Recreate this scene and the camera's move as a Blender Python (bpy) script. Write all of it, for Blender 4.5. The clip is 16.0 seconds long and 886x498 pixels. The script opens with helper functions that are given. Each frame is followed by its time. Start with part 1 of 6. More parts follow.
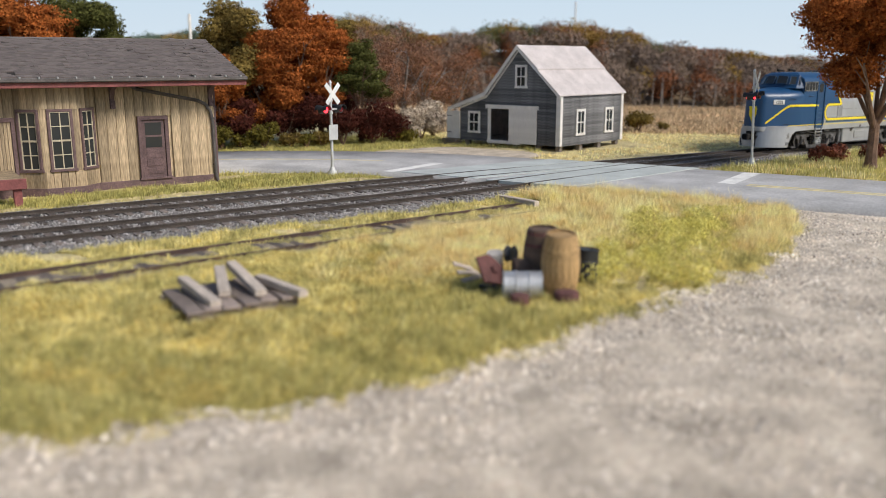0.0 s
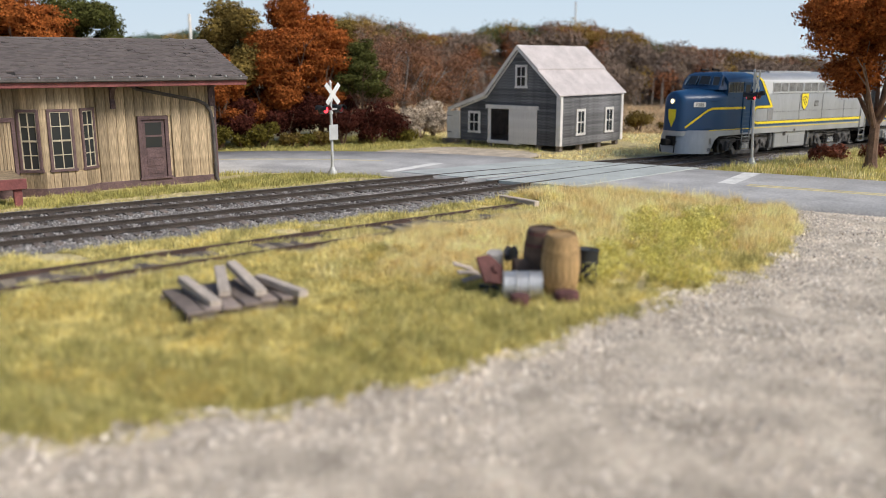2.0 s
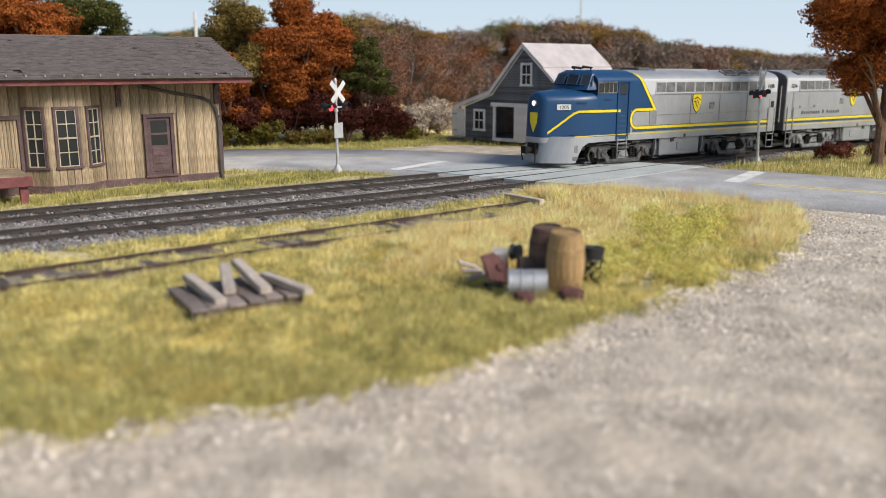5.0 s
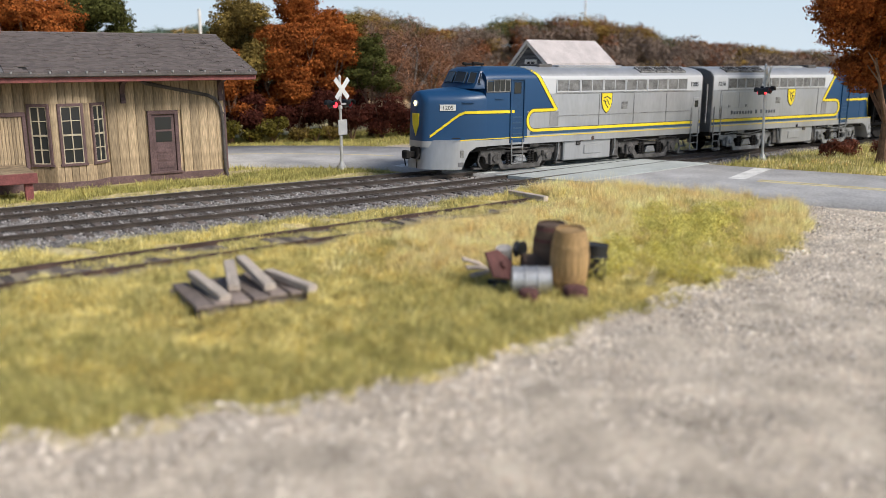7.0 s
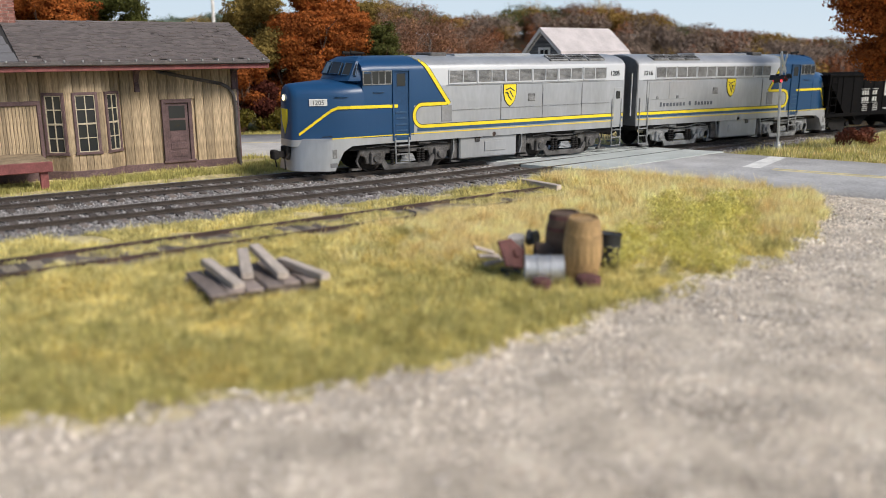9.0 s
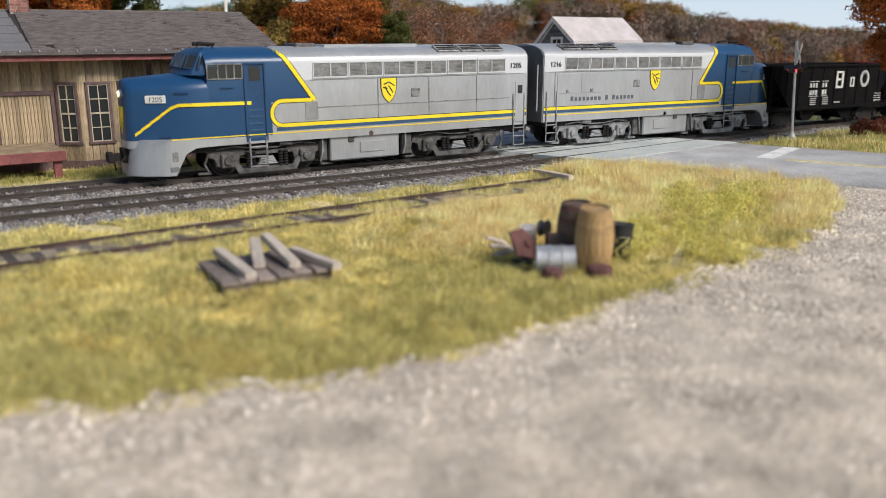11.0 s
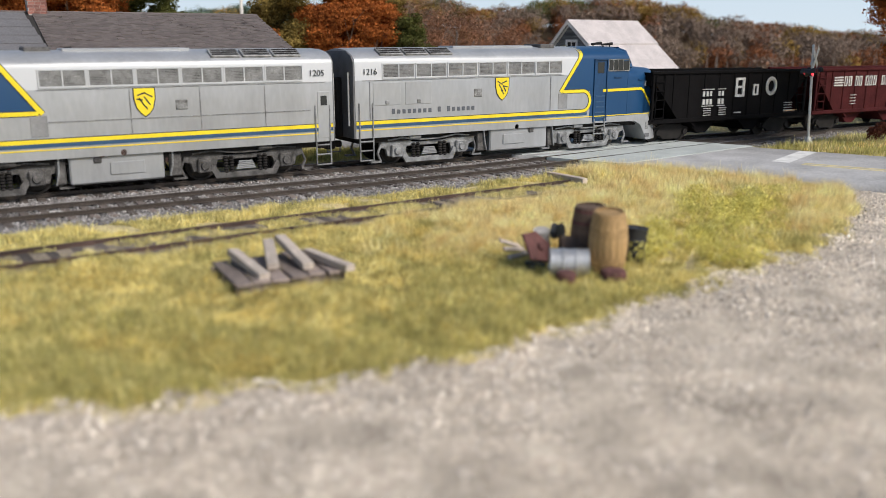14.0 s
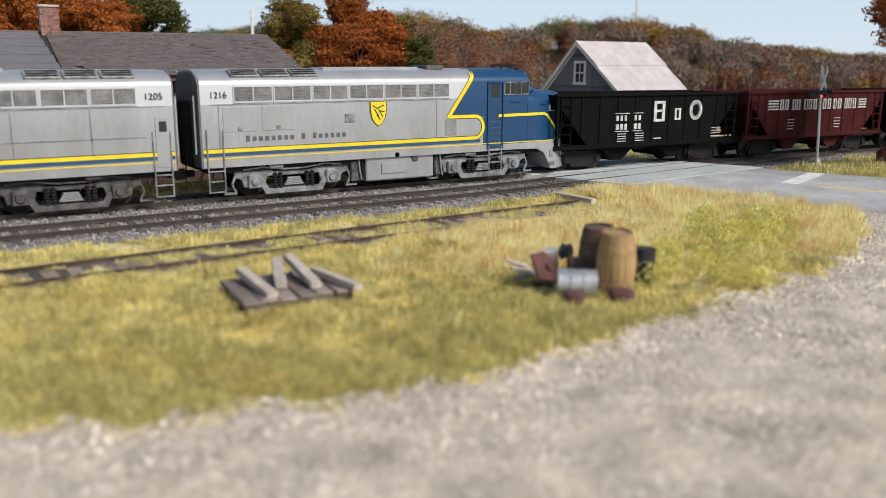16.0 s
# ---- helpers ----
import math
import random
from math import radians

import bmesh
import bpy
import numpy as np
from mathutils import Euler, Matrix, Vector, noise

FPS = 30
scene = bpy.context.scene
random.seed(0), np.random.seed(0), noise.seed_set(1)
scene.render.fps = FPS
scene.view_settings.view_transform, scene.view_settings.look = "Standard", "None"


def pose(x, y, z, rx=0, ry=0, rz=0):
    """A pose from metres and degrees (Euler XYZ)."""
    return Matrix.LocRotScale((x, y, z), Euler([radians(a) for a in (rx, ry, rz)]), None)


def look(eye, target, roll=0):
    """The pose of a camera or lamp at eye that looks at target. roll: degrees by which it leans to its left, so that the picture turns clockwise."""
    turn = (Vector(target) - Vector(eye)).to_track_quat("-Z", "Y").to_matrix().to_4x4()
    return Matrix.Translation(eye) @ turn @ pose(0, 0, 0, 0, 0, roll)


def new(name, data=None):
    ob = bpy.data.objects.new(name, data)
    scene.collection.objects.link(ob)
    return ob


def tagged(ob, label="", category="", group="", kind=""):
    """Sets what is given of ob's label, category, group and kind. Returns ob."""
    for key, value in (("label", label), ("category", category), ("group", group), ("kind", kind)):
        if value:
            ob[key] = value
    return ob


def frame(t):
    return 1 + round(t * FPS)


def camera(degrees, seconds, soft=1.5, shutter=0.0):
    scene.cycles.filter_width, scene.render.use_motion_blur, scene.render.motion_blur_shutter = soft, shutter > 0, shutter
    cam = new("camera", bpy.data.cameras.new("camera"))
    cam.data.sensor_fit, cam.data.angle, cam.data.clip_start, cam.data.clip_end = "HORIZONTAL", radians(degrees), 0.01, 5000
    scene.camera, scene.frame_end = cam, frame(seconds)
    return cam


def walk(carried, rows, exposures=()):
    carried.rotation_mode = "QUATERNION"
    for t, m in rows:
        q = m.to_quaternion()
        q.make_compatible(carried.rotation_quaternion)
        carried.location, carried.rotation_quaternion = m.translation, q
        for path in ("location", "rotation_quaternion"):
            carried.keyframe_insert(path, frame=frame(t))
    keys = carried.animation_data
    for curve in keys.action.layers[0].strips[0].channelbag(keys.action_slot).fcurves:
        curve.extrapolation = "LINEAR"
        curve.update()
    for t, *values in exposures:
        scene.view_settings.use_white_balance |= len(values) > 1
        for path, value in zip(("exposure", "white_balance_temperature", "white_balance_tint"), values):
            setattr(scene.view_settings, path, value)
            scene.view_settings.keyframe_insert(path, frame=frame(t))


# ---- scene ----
# One proto metre in the scale of the miniature (1 to 87).
S = 1.0 / 87.0


def at(x, y, z, rx=0, ry=0, rz=0):
    return pose(x * S, y * S, z * S, rx, ry, rz)


# ---- camera ----
cam = camera(55.2, 16.0, 0.8, 0.0)
cam.data.dof.use_dof = True
cam.data.dof.focus_distance = 36.0 * S
cam.data.dof.aperture_fstop = 16.0
CAM_ROWS = [
    (0.0, 77.641, 0.105, -34.605), (2.5, 77.638, 0.110, -34.592), (3.0, 77.634, 0.110, -34.550), (3.5, 77.621, 0.096, -34.477),
    (4.0, 77.590, 0.085, -34.395), (6.5, 77.367, 0.090, -34.069), (7.0, 77.301, 0.094, -33.984), (7.5, 77.191, 0.110, -33.852),
    (8.0, 77.034, 0.150, -33.649), (8.5, 76.824, 0.175, -33.402), (9.0, 76.539, 0.202, -33.126), (9.2, 76.442, 0.215, -33.016),
    (11.5, 75.842, 0.150, -32.212), (12.0, 75.905, 0.105, -32.080), (12.5, 75.925, 0.090, -31.895), (13.0, 75.900, 0.100, -31.672),
    (13.5, 75.900, 0.095, -31.482), (14.0, 76.029, 0.056, -31.375), (14.5, 76.291, 0.010, -31.362), (15.0, 76.676, -0.050, -31.350),
    (15.5, 77.070, -0.105, -31.240), (16.0, 77.362, -0.120, -30.779)]
walk(cam, [(t, at(0, 0, 5.15, a, b, c)) for t, a, b, c in CAM_ROWS], exposures=[(0.0, 0.03, 6500, 10), (16.0, 0.03, 6500, 10)])

# ---- world, sun, exposure ----
world = bpy.data.worlds.new("sky")
scene.world = world
world.use_nodes = True
wn = world.node_tree
sky = wn.nodes.new("ShaderNodeTexSky")
sky.sky_type = "NISHITA"
sky.sun_disc = False
sky.sun_elevation = radians(41)
sky.sun_rotation = radians(160)
sky.air_density = 1.0
sky.dust_density = 1.0
sky.ozone_density = 1.0
wn.nodes["Background"].inputs[1].default_value = 0.10
wn.links.new(sky.outputs[0], wn.nodes["Background"].inputs[0])
sun = new("sun", bpy.data.lights.new("sun", "SUN"))
sun.data.energy = 3.6
sun.data.angle = radians(20)
sun.data.color = (1.0, 0.94, 0.86)
sun.matrix_world = look((0.35, -0.9, 0.85), (0, 0, 0))


# ---- materials ----
def mat(name, col, rough=0.7, metal=0.0, var=0.25, size=0.6, fine=0.05, bump=0.2, col2=None, rand=0.0, island=0.0, spec=0.5, grain=(1, 1, 1), trans=0.0):
    """A surface with variation at two scales; size and fine are proto metres."""
    m = bpy.data.materials.new(name)
    m.use_nodes = True
    nt = m.node_tree
    N, L = nt.nodes, nt.links
    bsdf = N["Principled BSDF"]
    bsdf.inputs["Roughness"].default_value = rough
    bsdf.inputs["Metallic"].default_value = metal
    bsdf.inputs["Specular IOR Level"].default_value = spec
    tc = N.new("ShaderNodeTexCoord")
    mp = N.new("ShaderNodeMapping")
    mp.inputs["Scale"].default_value = grain
    L.new(tc.outputs["Object"], mp.inputs[0])

    def noise_tex(s, detail):
        n = N.new("ShaderNodeTexNoise")
        n.inputs["Scale"].default_value = 1.0 / (s * S)
        n.inputs["Detail"].default_value = detail
        L.new(mp.outputs[0], n.inputs["Vector"])
        return n
    big, small = noise_tex(size, 4), noise_tex(fine, 2)
    c2 = col2 or tuple(max(0.0, c * (1 - var)) for c in col)
    hi = tuple(min(1.0, c * (1 + var * 0.6)) for c in col)
    ramp = N.new("ShaderNodeValToRGB")
    ramp.color_ramp.elements[0].position, ramp.color_ramp.elements[0].color = 0.3, (*c2, 1)
    ramp.color_ramp.elements[1].position, ramp.color_ramp.elements[1].color = 0.7, (*hi, 1)
    L.new(big.outputs[0], ramp.inputs[0])
    mix = N.new("ShaderNodeMix")
    mix.data_type, mix.blend_type = "RGBA", "OVERLAY"
    mix.inputs[0].default_value = min(1.0, var * 1.6)
    L.new(ramp.outputs[0], mix.inputs[6])
    L.new(small.outputs[0], mix.inputs[7])
    out = mix.outputs[2]
    if rand or island:
        hsv = N.new("ShaderNodeHueSaturation")
        mr = N.new("ShaderNodeMapRange")
        amount = rand or island
        mr.inputs[3].default_value, mr.inputs[4].default_value = 1 - amount, 1 + amount
        if rand:
            L.new(N.new("ShaderNodeObjectInfo").outputs["Random"], mr.inputs[0])
        else:
            L.new(N.new("ShaderNodeNewGeometry").outputs["Random Per Island"], mr.inputs[0])
        L.new(mr.outputs[0], hsv.inputs["Value"])
        L.new(out, hsv.inputs["Color"])
        out = hsv.outputs[0]
    L.new(out, bsdf.inputs["Base Color"])
    if trans:
        tr, ms = N.new("ShaderNodeBsdfTranslucent"), N.new("ShaderNodeMixShader")
        L.new(out, tr.inputs[0])
        ms.inputs[0].default_value = trans
        L.new(bsdf.outputs[0], ms.inputs[1])
        L.new(tr.outputs[0], ms.inputs[2])
        L.new(ms.outputs[0], N["Material Output"].inputs[0])
    if bump:
        b = N.new("ShaderNodeBump")
        b.inputs["Strength"].default_value = bump
        b.inputs["Distance"].default_value = fine * S * 0.6
        L.new(small.outputs[0], b.inputs["Height"])
        L.new(b.outputs[0], bsdf.inputs["Normal"])
    return m


def glow(name, col, strength):
    m = bpy.data.materials.new(name)
    m.use_nodes = True
    b = m.node_tree.nodes["Principled BSDF"]
    b.inputs["Base Color"].default_value = (*col, 1)
    b.inputs["Emission Color"].default_value = (*col, 1)
    b.inputs["Emission Strength"].default_value = strength
    return m


M = {
    "earth": mat("earth", (0.54, 0.45, 0.23), 0.95, var=0.45, size=0.9, fine=0.12, bump=0.6),
    "field": mat("field", (0.46, 0.34, 0.19), 0.95, var=0.3, size=6.0, fine=0.4, bump=0.6),
    "lot": mat("lot_gravel", (0.535, 0.455, 0.36), 0.95, var=0.38, size=1.1, fine=0.09, bump=0.9),
    "stone": mat("stone", (0.83, 0.75, 0.655), 0.9, var=0.3, size=2.0, fine=0.05, bump=0.2, island=0.45),
    "stone_dark": mat("stone_dark", (0.26, 0.20, 0.155), 0.9, var=0.3, size=2.0, fine=0.05, bump=0.2, island=0.5),
    "ballast": mat("ballast", (0.22, 0.205, 0.195), 0.95, var=0.35, size=1.5, fine=0.12, bump=0.9),
    "ballast_stone": mat("ballast_stone", (0.33, 0.31, 0.30), 0.9, var=0.3, size=1.0, fine=0.05, bump=0.2, island=0.7),
    "road": mat("road", (0.465, 0.455, 0.45), 0.85, var=0.24, size=1.8, fine=0.08, bump=0.25),
    "crossing": mat("crossing", (0.46, 0.49, 0.475), 0.8, var=0.16, size=1.5, fine=0.08, bump=0.2),
    "white_line": mat("white_line", (0.76, 0.75, 0.72), 0.8, var=0.2, size=0.5, fine=0.06),
    "yellow_line": mat("yellow_line", (0.66, 0.57, 0.31), 0.8, var=0.35, size=0.5, fine=0.06),
    "tie": mat("tie", (0.125, 0.102, 0.088), 0.9, var=0.45, size=0.4, fine=0.05, bump=0.6, rand=0.6, grain=(1, 0.15, 1)),
    "rail": mat("rail", (0.08, 0.064, 0.054), 0.45, metal=0.3, var=0.3, size=0.7, fine=0.05),
    "rail_rust": mat("rail_rust", (0.085, 0.052, 0.042), 0.8, var=0.5, size=0.9, fine=0.05),
    "grass": mat("grass", (0.83, 0.69, 0.31), 0.9, var=0.45, size=0.8, fine=0.2, bump=0.0, col2=(0.47, 0.425, 0.165), island=0.5, spec=0.1, trans=0.3),
    "grass_dry": mat("grass_dry", (0.97, 0.79, 0.46), 0.9, var=0.4, size=0.7, fine=0.2, bump=0.0, col2=(0.80, 0.60, 0.28), island=0.5, spec=0.1, trans=0.3),
    "grass_green": mat("grass_green", (0.56, 0.50, 0.19), 0.9, var=0.4, size=1.2, fine=0.25, bump=0.0, col2=(0.33, 0.32, 0.11), island=0.4, spec=0.1, trans=0.3),
    "field_grass": mat("field_grass", (0.60, 0.44, 0.28), 0.9, var=0.3, size=5.0, fine=0.4, bump=0.0, col2=(0.46, 0.35, 0.23), island=0.3, spec=0.1, trans=0.3),
    "weed": mat("weed", (0.76, 0.68, 0.22), 0.95, var=0.5, size=0.5, fine=0.2, bump=0.0, col2=(0.46, 0.44, 0.12), island=0.22, spec=0.05, trans=0.3),
    "ochre": mat("ochre_tuft", (0.66, 0.50, 0.17), 0.95, var=0.45, size=0.5, fine=0.2, bump=0.0, col2=(0.46, 0.38, 0.12), island=0.25, spec=0.05, trans=0.3),
    "orange": mat("orange_leaves", (0.37, 0.115, 0.028), 0.9, var=0.4, size=1.4, fine=0.2, bump=0.0, col2=(0.21, 0.06, 0.016), island=0.35, spec=0.1, trans=0.2),
    "red": mat("red_leaves", (0.085, 0.025, 0.017), 0.9, var=0.4, size=1.2, fine=0.2, bump=0.0, island=0.5, spec=0.1, trans=0.2),
    "olive": mat("olive_leaves", (0.22, 0.155, 0.045), 0.9, var=0.4, size=1.2, fine=0.2, bump=0.0, island=0.5, spec=0.1, trans=0.2),
    "green": mat("green_leaves", (0.10, 0.105, 0.03), 0.9, var=0.4, size=1.0, fine=0.2, bump=0.0, island=0.45, spec=0.1, trans=0.2),
    "bush": mat("bush_leaves", (0.15, 0.125, 0.025), 0.9, var=0.4, size=1.0, fine=0.2, bump=0.0, island=0.5, spec=0.1, trans=0.2),
    "tan": mat("tan_leaves", (0.30, 0.14, 0.075), 0.9, var=0.4, size=1.5, fine=0.2, bump=0.0, col2=(0.17, 0.11, 0.08), island=0.45, spec=0.1, trans=0.2),
    "woods_brown": mat("woods_brown", (0.27, 0.20, 0.155), 0.95, var=0.3, size=4.0, fine=0.4, bump=0.0, island=0.3, spec=0.1, trans=0.2),
    "woods_gold": mat("woods_gold", (0.32, 0.205, 0.06), 0.95, var=0.3, size=4.0, fine=0.4, bump=0.0, island=0.3, spec=0.1, trans=0.2),
    "woods_rust": mat("woods_rust", (0.29, 0.12, 0.06), 0.95, var=0.3, size=4.0, fine=0.4, bump=0.0, island=0.3, spec=0.1, trans=0.2),
    "woods_green": mat("woods_green", (0.11, 0.13, 0.055), 0.95, var=0.3, size=4.0, fine=0.4, bump=0.0, island=0.3, spec=0.1, trans=0.2),
    # farthest woods: distance haze is put into the leaf colour, pale blue-green
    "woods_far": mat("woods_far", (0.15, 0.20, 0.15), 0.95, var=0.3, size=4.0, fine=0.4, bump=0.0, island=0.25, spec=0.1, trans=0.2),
    "rust_shrub": mat("rust_shrub", (0.20, 0.07, 0.045), 0.9, var=0.4, size=1.0, fine=0.2, bump=0.0, island=0.45, spec=0.1, trans=0.2),
    "straw": mat("straw_brush", (0.52, 0.43, 0.33), 0.95, var=0.3, size=1.0, fine=0.2, bump=0.0, col2=(0.36, 0.30, 0.24), island=0.3, spec=0.1, trans=0.2),
    "felt": mat("roof_felt", (0.03, 0.027, 0.026), 0.95, var=0.3, size=0.6, fine=0.06),
    "truck_silver": mat("truck_silver", (0.34, 0.345, 0.35), 0.42, metal=0.35, var=0.35, size=0.35, fine=0.06, bump=0.3, col2=(0.16, 0.16, 0.16)),
    "bark": mat("bark", (0.17, 0.10, 0.065), 0.9, var=0.4, size=0.5, fine=0.06, bump=0.7),
    "bark_grey": mat("bark_grey", (0.26, 0.22, 0.19), 0.9, var=0.4, size=0.5, fine=0.06, bump=0.5),
    "board": mat("board", (0.40, 0.31, 0.20), 0.85, var=0.45, size=0.4, fine=0.05, bump=0.4, col2=(0.23, 0.165, 0.10), rand=0.3, grain=(1, 1, 0.14)),
    "maroon": mat("maroon", (0.14, 0.088, 0.088), 0.8, var=0.35, size=0.5, fine=0.06, bump=0.4),
    "fascia": mat("fascia", (0.24, 0.075, 0.07), 0.7, var=0.35, size=0.6, fine=0.06, bump=0.3),
    "shingle": mat("shingle", (0.15, 0.125, 0.117), 0.9, var=0.3, size=0.9, fine=0.05, bump=0.5, rand=0.2),
    "slate": mat("slate", (0.16, 0.155, 0.16), 0.8, var=0.2, size=0.9, fine=0.08, bump=0.2),
    "gutter": mat("gutter", (0.13, 0.115, 0.11), 0.55, metal=0.4, var=0.3, size=0.4, fine=0.05),
    "cream": mat("cream", (0.52, 0.45, 0.33), 0.7, var=0.25, size=0.5, fine=0.05),
    "dark": mat("dark", (0.02, 0.02, 0.022), 0.8, var=0.3, size=0.5, fine=0.1),
    "siding": mat("siding", (0.14, 0.138, 0.140), 0.8, var=0.5, size=0.4, fine=0.05, bump=0.4, rand=0.35, grain=(0.14, 0.14, 1)),
    "white_trim": mat("white_trim", (0.74, 0.71, 0.68), 0.75, var=0.15, size=0.5, fine=0.05),
    "tin": mat("tin", (0.60, 0.54, 0.52), 0.55, metal=0.15, var=0.16, size=0.9, fine=0.1, bump=0.15),
    "timber": mat("timber", (0.24, 0.20, 0.17), 0.9, var=0.35, size=0.6, fine=0.05, bump=0.5),
    "brick": mat("brick", (0.33, 0.15, 0.12), 0.9, var=0.3, size=0.3, fine=0.05, rand=0.3),
    "mortar": mat("mortar", (0.5, 0.46, 0.42), 0.95, var=0.2, size=0.4, fine=0.05),
    "silver_post": mat("silver_post", (0.62, 0.62, 0.61), 0.5, metal=0.4, var=0.15, size=0.5, fine=0.05),
    "sign_white": mat("sign_white", (0.68, 0.68, 0.66), 0.6, var=0.14, size=0.4, fine=0.05),
    "black": mat("black_paint", (0.02, 0.02, 0.02), 0.5, var=0.3, size=0.4, fine=0.05),
    "plank": mat("plank", (0.48, 0.41, 0.35), 0.85, var=0.35, size=0.3, fine=0.05, bump=0.5, rand=0.2, grain=(1, 0.12, 1)),
    "plank_dark": mat("plank_dark", (0.25, 0.20, 0.175), 0.85, var=0.35, size=0.3, fine=0.05, bump=0.5, rand=0.25, grain=(1, 0.12, 1)),
    "barrel": mat("barrel_wood", (0.42, 0.27, 0.12), 0.75, var=0.35, size=0.2, fine=0.04, bump=0.3, rand=0.14, grain=(1, 1, 0.15)),
    "barrel_dark": mat("barrel_dark", (0.13, 0.085, 0.06), 0.8, var=0.3, size=0.35, fine=0.05, bump=0.3),
    "zinc": mat("zinc", (0.58, 0.58, 0.58), 0.4, metal=0.7, var=0.2, size=0.3, fine=0.05),
    "rust": mat("rust", (0.13, 0.055, 0.05), 0.9, var=0.4, size=0.3, fine=0.05, bump=0.5),
    "silver": mat("loco_silver", (0.425, 0.435, 0.45), 0.36, metal=0.35, var=0.08, size=1.1, fine=0.15, bump=0.03, col2=(0.36, 0.365, 0.375), grain=(1, 1, 0.3)),
    "white_band": mat("loco_white", (0.56, 0.57, 0.585), 0.45, metal=0.1, var=0.1, size=1.0, fine=0.1, bump=0.05),
    "blue": mat("loco_blue", (0.010, 0.054, 0.138), 0.42, var=0.18, size=1.2, fine=0.1, bump=0.05),
    "yellow": mat("loco_yellow", (0.85, 0.66, 0.02), 0.5, var=0.1, size=0.6, fine=0.08, bump=0.05),
    "navy": mat("loco_navy", (0.03, 0.08, 0.16), 0.5, var=0.1, size=0.6, fine=0.08, bump=0.05),
    "ink": mat("ink", (0.03, 0.035, 0.04), 0.6, var=0.1, size=0.6, fine=0.08, bump=0.0),
    "grille": mat("grille", (0.27, 0.27, 0.272), 0.6, metal=0.2, var=0.15, size=0.5, fine=0.1, bump=0.1),
    "truck": mat("truck_grey", (0.27, 0.27, 0.265), 0.55, metal=0.3, var=0.45, size=0.35, fine=0.06, bump=0.4, col2=(0.07, 0.068, 0.065)),
    "truck_dirty": mat("truck_dirty", (0.12, 0.114, 0.11), 0.6, metal=0.25, var=0.5, size=0.35, fine=0.06, bump=0.4, col2=(0.04, 0.037, 0.035)),
    "underframe": mat("underframe", (0.022, 0.020, 0.019), 0.85, var=0.3, size=0.5, fine=0.06, spec=0.2),
    "wheel": mat("wheel", (0.035, 0.030, 0.027), 0.6, metal=0.3, var=0.3, size=0.4, fine=0.05),
    "end_grey": mat("end_grey", (0.15, 0.152, 0.158), 0.6, var=0.25, size=0.6, fine=0.06),
    "hopper_black": mat("hopper_black", (0.0055, 0.005, 0.0055), 0.85, var=0.3, size=0.8, fine=0.06, bump=0.15, spec=0.1),
    "hopper_red": mat("hopper_red", (0.062, 0.013, 0.014), 0.8, var=0.3, size=0.8, fine=0.06, bump=0.15, spec=0.1),
    "lettering": mat("lettering", (0.60, 0.59, 0.57), 0.7, var=0.25, size=0.3, fine=0.05, bump=0.0),
    "hill": mat("hill_ground", (0.17, 0.12, 0.07), 0.95, var=0.4, size=6, fine=0.5, bump=0.5),
    "dirt": mat("dirt", (0.26, 0.215, 0.16), 0.95, var=0.4, size=0.8, fine=0.1, bump=0.8),
    "letter_grey": mat("letter_grey", (0.10, 0.11, 0.13), 0.6, var=0.1, size=0.6, fine=0.08, bump=0.0),
    "red_lamp": glow("red_lamp", (1.0, 0.03, 0.045), 3.5),
    "head_lamp": glow("head_lamp", (1.0, 0.82, 0.42), 3.0),
}
glass = bpy.data.materials.new("window_glass")
glass.use_nodes = True
gb = glass.node_tree.nodes["Principled BSDF"]
gb.inputs["Base Color"].default_value = (0.03, 0.033, 0.035, 1)
gb.inputs["Roughness"].default_value = 0.12
M["glass"] = glass


hz = bpy.data.materials.new("sky_backdrop")
hz.use_nodes = True
HN, HL = hz.node_tree.nodes, hz.node_tree.links
HN.remove(HN["Principled BSDF"])
em = HN.new("ShaderNodeEmission")
htc, hsep, hmap, hramp = HN.new("ShaderNodeTexCoord"), HN.new("ShaderNodeSeparateXYZ"), HN.new("ShaderNodeMapRange"), HN.new("ShaderNodeValToRGB")
HL.new(htc.outputs["Object"], hsep.inputs[0])
HL.new(hsep.outputs[2], hmap.inputs[0])
hmap.inputs[1].default_value, hmap.inputs[2].default_value = 0.0, 45.0 * S
HL.new(hmap.outputs[0], hramp.inputs[0])
hramp.color_ramp.elements[0].color = (0.66, 0.75, 0.82, 1)
hramp.color_ramp.elements[1].color = (0.52, 0.66, 0.79, 1)
HL.new(hramp.outputs[0], em.inputs[0])
em.inputs[1].default_value = 1.04
HL.new(em.outputs[0], HN["Material Output"].inputs[0])
M["sky_backdrop"] = hz


# ---- geometry helpers (proto metres) ----
def part(name, bm, material, parent=None, label=""):
    """One bmesh as one mesh object, under a thing or a part."""
    me = bpy.data.meshes.new(name)
    for v in bm.verts:
        v.co *= S
    bm.normal_update()
    bm.to_mesh(me)
    bm.free()
    me.materials.append(M[material] if isinstance(material, str) else material)
    ob = new(name, me)
    ob.parent = parent
    if label:
        ob["label"] = label
    return ob


def again(ob, m, parent=None):
    """Another object on the same mesh."""
    o = new(ob.name.split(".")[0], ob.data)
    o.parent = parent or ob.parent
    o.matrix_basis = m
    return o


def thing(name, label, category, m=None, group="", kind=""):
    e = new(name)
    e.empty_display_size = 0.2 * S
    if m is not None:
        e.matrix_basis = m
    return tagged(e, label, category, group, kind)


